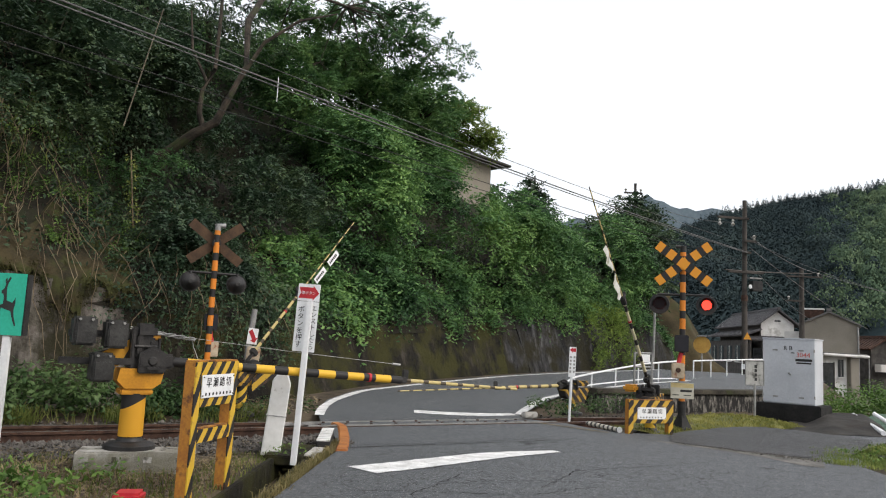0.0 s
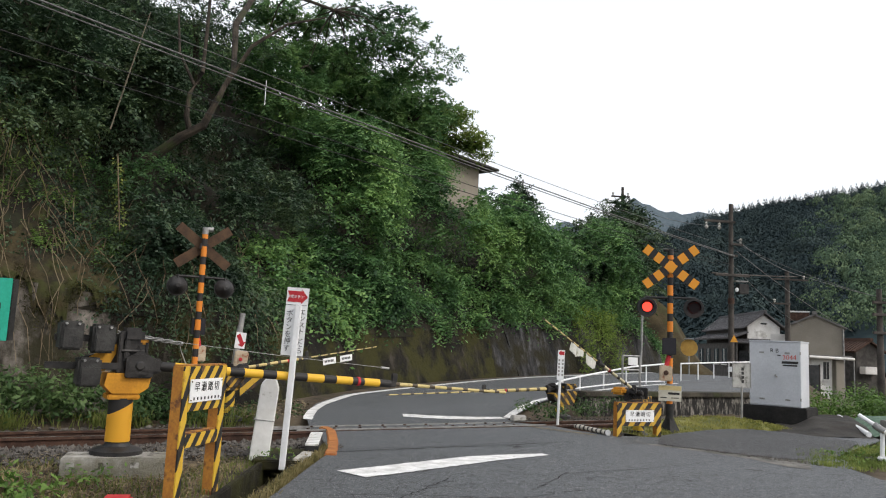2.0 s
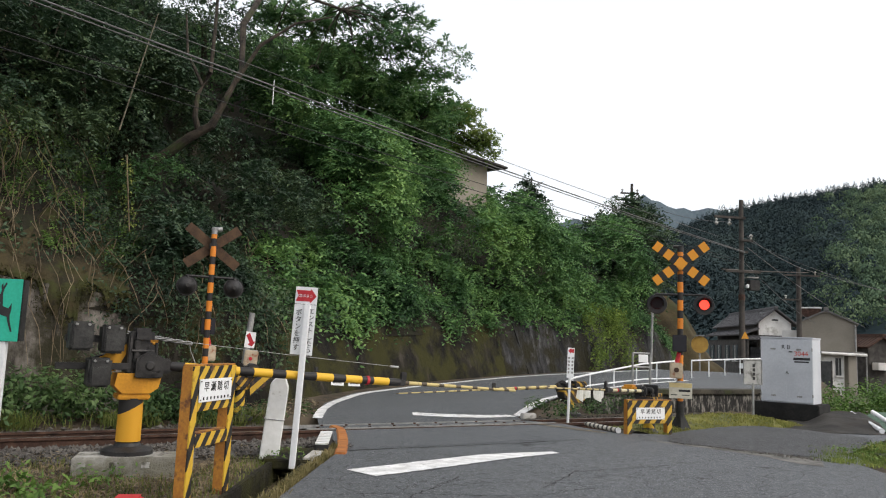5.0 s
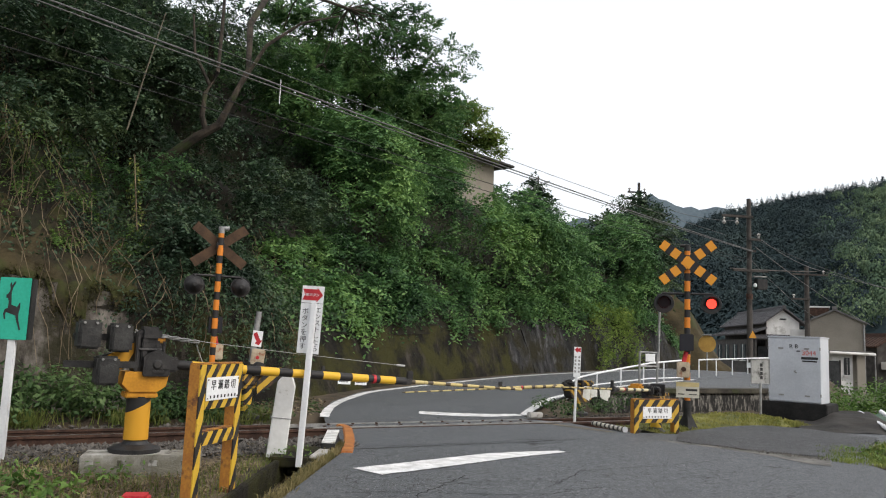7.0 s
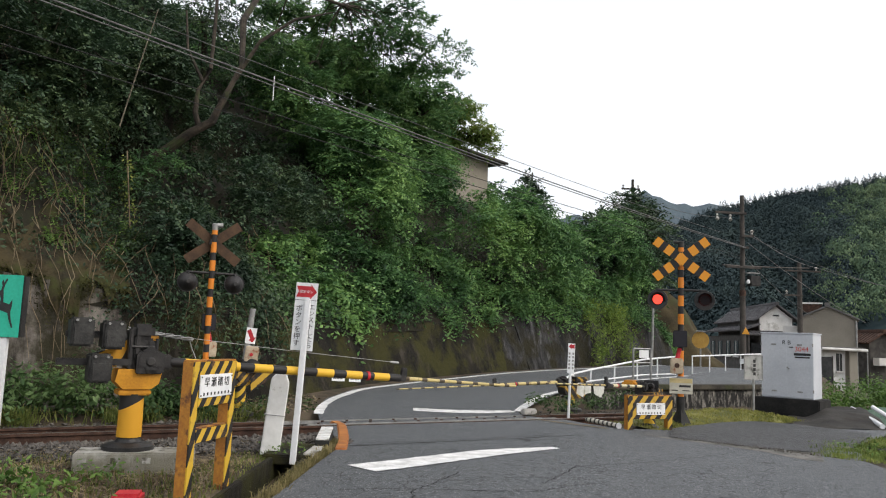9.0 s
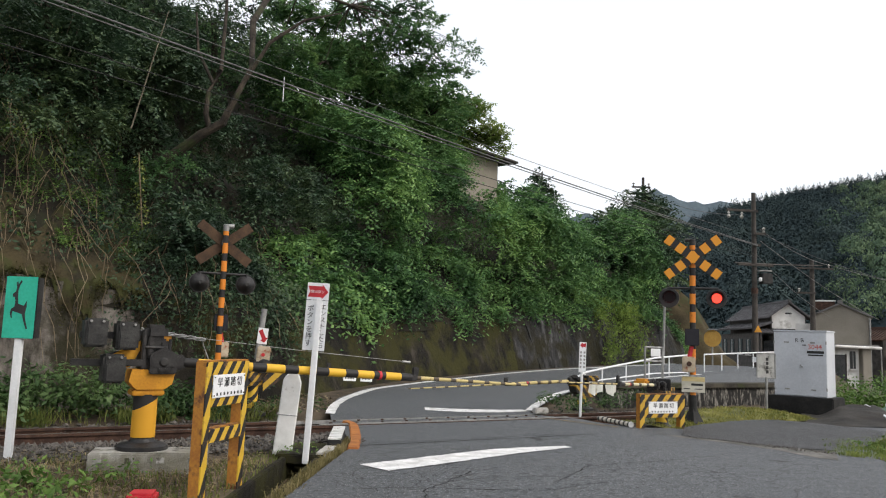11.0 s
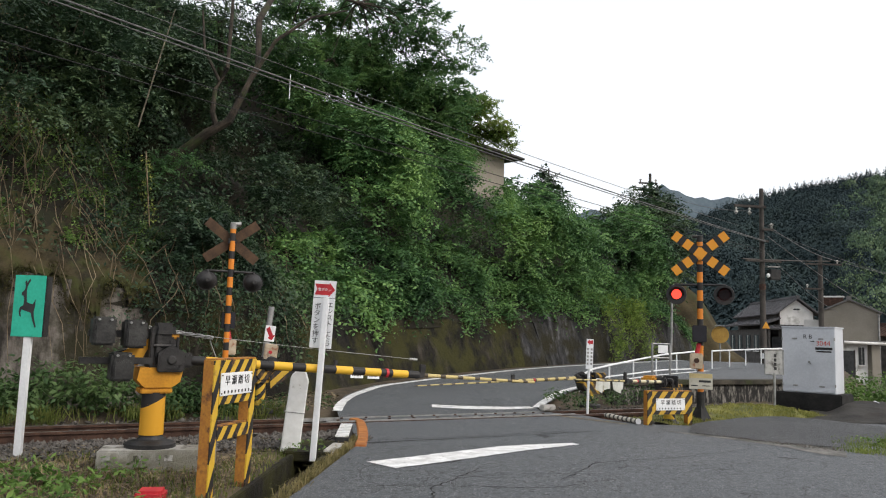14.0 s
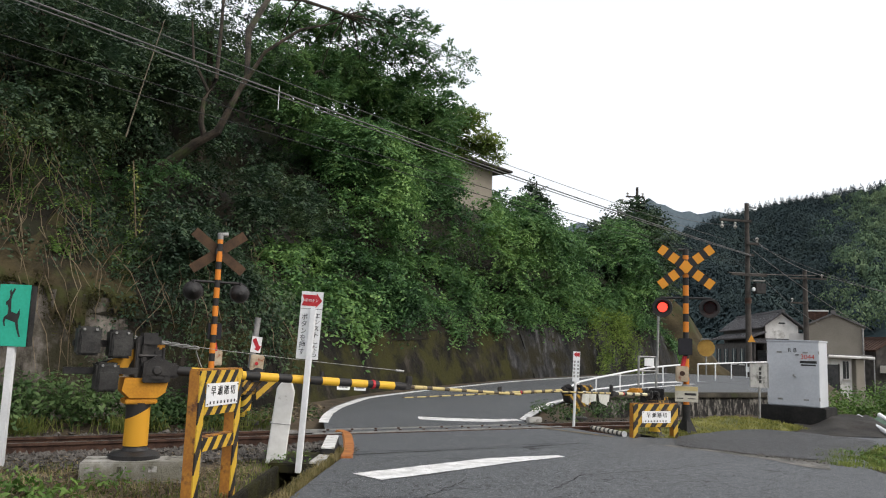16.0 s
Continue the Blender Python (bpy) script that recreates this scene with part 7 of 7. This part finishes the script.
def power_pole(m, height, label, arms, r=0.14):
    th = thing("power_pole", m, label, "power pole", "power poles")
    part("shaft", tube([(0, 0, -0.3), (0, 0, height)], [r, r * 0.65], 14), pole_mat, th)
    for z, x0, x1, ins in arms:
        arm = part("crossarm", box((x1 - x0, 0.09, 0.09), ((x0 + x1) / 2, -r, z), 0.008), pole_mat, th)
        for x in ins:
            q = -1.3 if z > 6.6 else 1.0
            part("insulator", tube([(x, -r, z + 0.04 * q), (x, -r, z + 0.1 * q), (x, -r, z + 0.12 * q), (x, -r, z + 0.2 * q), (x, -r, z + 0.26 * q)], [0.018, 0.06, 0.02, 0.08, 0.02], 10), pale_concrete, arm)
    return th


pp = power_pole(turned(8, 12.07, 30, 0.0), 7.4, "weathered concrete power pole with crossarms", [(4.52, -0.75, 0.72, ()), (6.65, -1.2, 0.1, (-1.12, -0.57)), (5.76, -0.1, 0.42, (0.34,)), (5.3, -0.12, 0.2, ())], 0.125)
part("switch_box", box((0.42, 0.3, 0.4), (0.42, -0.1, 4.0), 0.02), black_iron, pp, "dark switch box")
part("bracket", box((0.5, 0.25, 0.05), (0.35, -0.1, 4.3), 0.01), steel, pp)
part("lamp", box((0.12, 0.12, 0.16), (0.1, -0.25, 3.95), 0.03), white_paint, pp)
part("sign_band", tube([(0, 0, 3.4), (0, 0, 3.62)], 0.128, 14), rust, pp, "rust-coloured band on the pole")
part("warning_plate", plate([(-0.16, 2.0), (0.16, 2.0), (0, 2.28)], 0.01, m=pose(0, -0.21, -0.1)), yellow_paint, pp, "yellow triangular plate")
part("band", tube([(0, 0, 0.75), (0, 0, 0.95)], 0.128, 14), white_paint, pp, "white band")
power_pole(turned(0, 20.05, 42, 0.0), 6.2, "dark slender power pole behind the cabinet", [(5.75, -0.9, 1.1, (0.85,)), (4.4, -0.9, 0.1, (-0.8,))], 0.17)
power_pole(turned(0, 11.55, 45, 4.0), 7.2, "power pole that rises from the trees", [(6.6, -0.7, 0.4, (-0.6, 0.3)), (6.2, -1.0, 0.5, (-0.9, 0.4))], 0.12)
power_pole(turned(0, 15.0, 25, 0.0), 3.75, "dark power pole beside the side road", [(2.3, -0.3, 0.5, ()), (2.9, -0.3, 0.5, ()), (3.3, -0.3, 0.5, ())], 0.125)


def cable(a, b, sag, r, label, mat=rubber):
    a, b = Vector(a), Vector(b)
    pts = [a.lerp(b, k / 28) - Vector((0, 0, sag * 4 * (k / 28) * (1 - k / 28))) for k in range(29)]
    th = thing("overhead_cable", Matrix(), label, "cable", "overhead cables")
    part("strand", tube(pts, r, 6), mat, th)


wire_mat = surface("weathered_wire", (0.07, 0.07, 0.07), (0.15, 0.15, 0.15), scale=4, fine=30, rough=0.6, bump=0)
cable((12.3, 30, 5.3), (-12.5, 4.3, 6.6), 0.22, 0.015, "twisted grey power cable over the road", wire_mat)
cable((12.3, 30, 5.27), (-12.5, 4.3, 6.54), 0.25, 0.011, "grey power cable beside the twisted one", wire_mat)
cable((11.2, 30, 5.9), (-12.5, 4.3, 6.93), 0.27, 0.007, "thin upper wire over the road", wire_mat)
cable((12.1, 30, 4.95), (-12.5, 4.3, 5.85), 0.2, 0.008, "thin dark lower cable", rubber)
cable((12.1, 30, 4.85), (-12.5, 4.3, 5.55), 0.22, 0.008, "thin dark lower cable", rubber)
cable((11.6, 30, 6.5), (11.4, 45, 10.6), 0.4, 0.012, "wire to the pole among the trees", wire_mat)
cable((12.3, 30, 5.95), (20.9, 42, 6.0), 0.2, 0.014, "cable between the two poles", wire_mat)
cable((12.3, 30, 5.8), (14.9, 25, 3.5), 0.15, 0.01, "cable to the pole beside the side road", wire_mat)
cable((11.3, 30, 4.6), (20.6, 42, 5.95), 0.03, 0.03, "tight cable between the two poles", pole_mat)
cable((20.9, 42, 6.0), (40, 52, 5.0), 0.4, 0.014, "cable from the slender pole", wire_mat)
cable((12.3, 30, 5.5), (26.7, 47.4, 3.3), 0.2, 0.014, "service cable to the rendered house", wire_mat)
cable((12.1, 30, 5.0), (23.4, 46.9, 3.4), 0.25, 0.011, "service cable to the rendered house", wire_mat)
for q, t in (((12.3, 30, 5.3), 0.624),):
    a, b = Vector(q), Vector((-12.5, 4.3, 6.6))
    p = a.lerp(b, t) - Vector((0, 0, 0.88 * t * (1 - t)))
    th = thing("cable_hanger", Matrix(), "pale insulated hanger on the cable", "hanger", "cable hangers")
    part("rod", tube([p + Vector((0, 0, 0.12)), p - Vector((0, 0, 0.36))], 0.008, 6), white_paint, th)


# ---- far hills ----
def ridge_z(x):
    return np.interp(x, [0, 40, 70, 98, 120, 147, 188, 260, 520], [8, 23, 35, 48, 57.5, 64.5, 73.5, 85, 110])


def mountain(x, w):
    """The wooded hill across the valley: x along it, w from 0 at its foot to 1 at its crest."""
    y = 150 + 170 * w + 12 * np.sin(x * 0.05) * (1 - w)
    z = ridge_z(x) * (w ** 1.15) + 3.0 * np.sin(x * 0.11 + w * 5) * w * (1 - w) * 4
    return np.stack([x * (0.55 + 0.45 * w), y, z], -1)


X, Wv = np.meshgrid(np.linspace(-20, 420, 120), np.concatenate([np.linspace(0, 1, 40), np.linspace(1.04, 1.3, 4)]), indexing="ij")
P = mountain(X, np.minimum(Wv, 1))
P[..., 1] += np.maximum(0, Wv - 1) * 300
P[..., 2] -= np.maximum(0, Wv - 1) * 120
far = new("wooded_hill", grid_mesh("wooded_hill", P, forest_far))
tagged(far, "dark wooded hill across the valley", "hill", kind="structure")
k = 5600
fx, fw = rng.uniform(78, 225, k), np.sqrt(rng.uniform(0.02, 1, k))
fw[:800] = rng.uniform(0.96, 1.0, 800)
base = mountain(fx, fw)
conifer = (rng.random(k) < np.where(base[:, 0] > 0.5 * base[:, 1], 0.1 + 0.75 * fw, 0.97)) | (fw > 0.95)


def woods(name, label, b, h, r, per, leaf, mat, pointed):
    """Joined tree crowns of leaf clumps: pointed cones for firs, rounded heads for broadleaf trees."""
    n = len(b)
    ang = rng.uniform(0, 2 * np.pi, (n, per))
    if pointed:
        up = rng.random((n, per)) ** 1.3
        out = (1 - up) * rng.uniform(0.55, 1.1, (n, per))
    else:
        el = np.arcsin(rng.uniform(-0.25, 1, (n, per)))
        swell = 1 + 0.2 * np.sin(3 * ang + rng.uniform(0, 6, (n, 1))) * np.cos(2 * el)
        up, out = 0.45 + 0.55 * np.sin(el) * swell, np.cos(el) * swell
    side = np.stack([np.cos(ang), np.sin(ang)], -1)
    p = np.concatenate([b[:, None, :2] + side * (out * r[:, None])[..., None], (b[:, None, 2] + up * h[:, None])[..., None]], -1)
    way = np.concatenate([side, np.full((n, per, 1), 1.3 if pointed else 0.0) + (0 if pointed else 1.4 * (up[..., None] - 0.4))], -1)
    point = np.concatenate([side, np.full((n, per, 1), -0.35 if pointed else -0.7)], -1)
    size = leaf * rng.uniform(0.6, 1.3, n * per) * np.repeat((h / h.mean()) ** 0.5, per) * ((1.25 - up.ravel()) if pointed else 1.0)
    ob = new(name, leaf_mesh(name, p.reshape(-1, 3), way.reshape(-1, 3), size, mat, rng, width=0.8, spread=0.3, points=point.reshape(-1, 3)))
    return tagged(ob, label, "woods", kind="stuff")


fir = base[conifer]
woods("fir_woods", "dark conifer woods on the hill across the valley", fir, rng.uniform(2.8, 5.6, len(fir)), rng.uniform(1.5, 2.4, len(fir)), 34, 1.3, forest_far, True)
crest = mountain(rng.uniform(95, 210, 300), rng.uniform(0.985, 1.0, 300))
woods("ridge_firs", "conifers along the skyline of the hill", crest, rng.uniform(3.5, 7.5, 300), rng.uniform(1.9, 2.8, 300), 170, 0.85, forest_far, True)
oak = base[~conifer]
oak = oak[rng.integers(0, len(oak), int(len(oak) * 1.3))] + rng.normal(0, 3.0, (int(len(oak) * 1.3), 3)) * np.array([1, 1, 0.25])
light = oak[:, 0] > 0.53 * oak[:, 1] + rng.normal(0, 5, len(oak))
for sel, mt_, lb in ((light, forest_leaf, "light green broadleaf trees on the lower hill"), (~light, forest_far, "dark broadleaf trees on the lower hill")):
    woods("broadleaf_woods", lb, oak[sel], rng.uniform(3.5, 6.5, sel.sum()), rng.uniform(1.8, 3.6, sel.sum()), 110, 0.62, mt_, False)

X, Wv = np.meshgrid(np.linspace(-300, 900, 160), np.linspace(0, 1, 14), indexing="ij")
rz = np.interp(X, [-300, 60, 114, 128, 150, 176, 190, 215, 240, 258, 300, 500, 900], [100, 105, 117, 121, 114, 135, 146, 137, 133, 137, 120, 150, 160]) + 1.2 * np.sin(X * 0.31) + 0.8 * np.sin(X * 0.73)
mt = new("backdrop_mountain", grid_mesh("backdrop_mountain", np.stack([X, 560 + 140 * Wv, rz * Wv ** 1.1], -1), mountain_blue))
tagged(mt, "mountains far up the valley, tinted blue-grey as haze", "mountain", kind="structure")


motions()
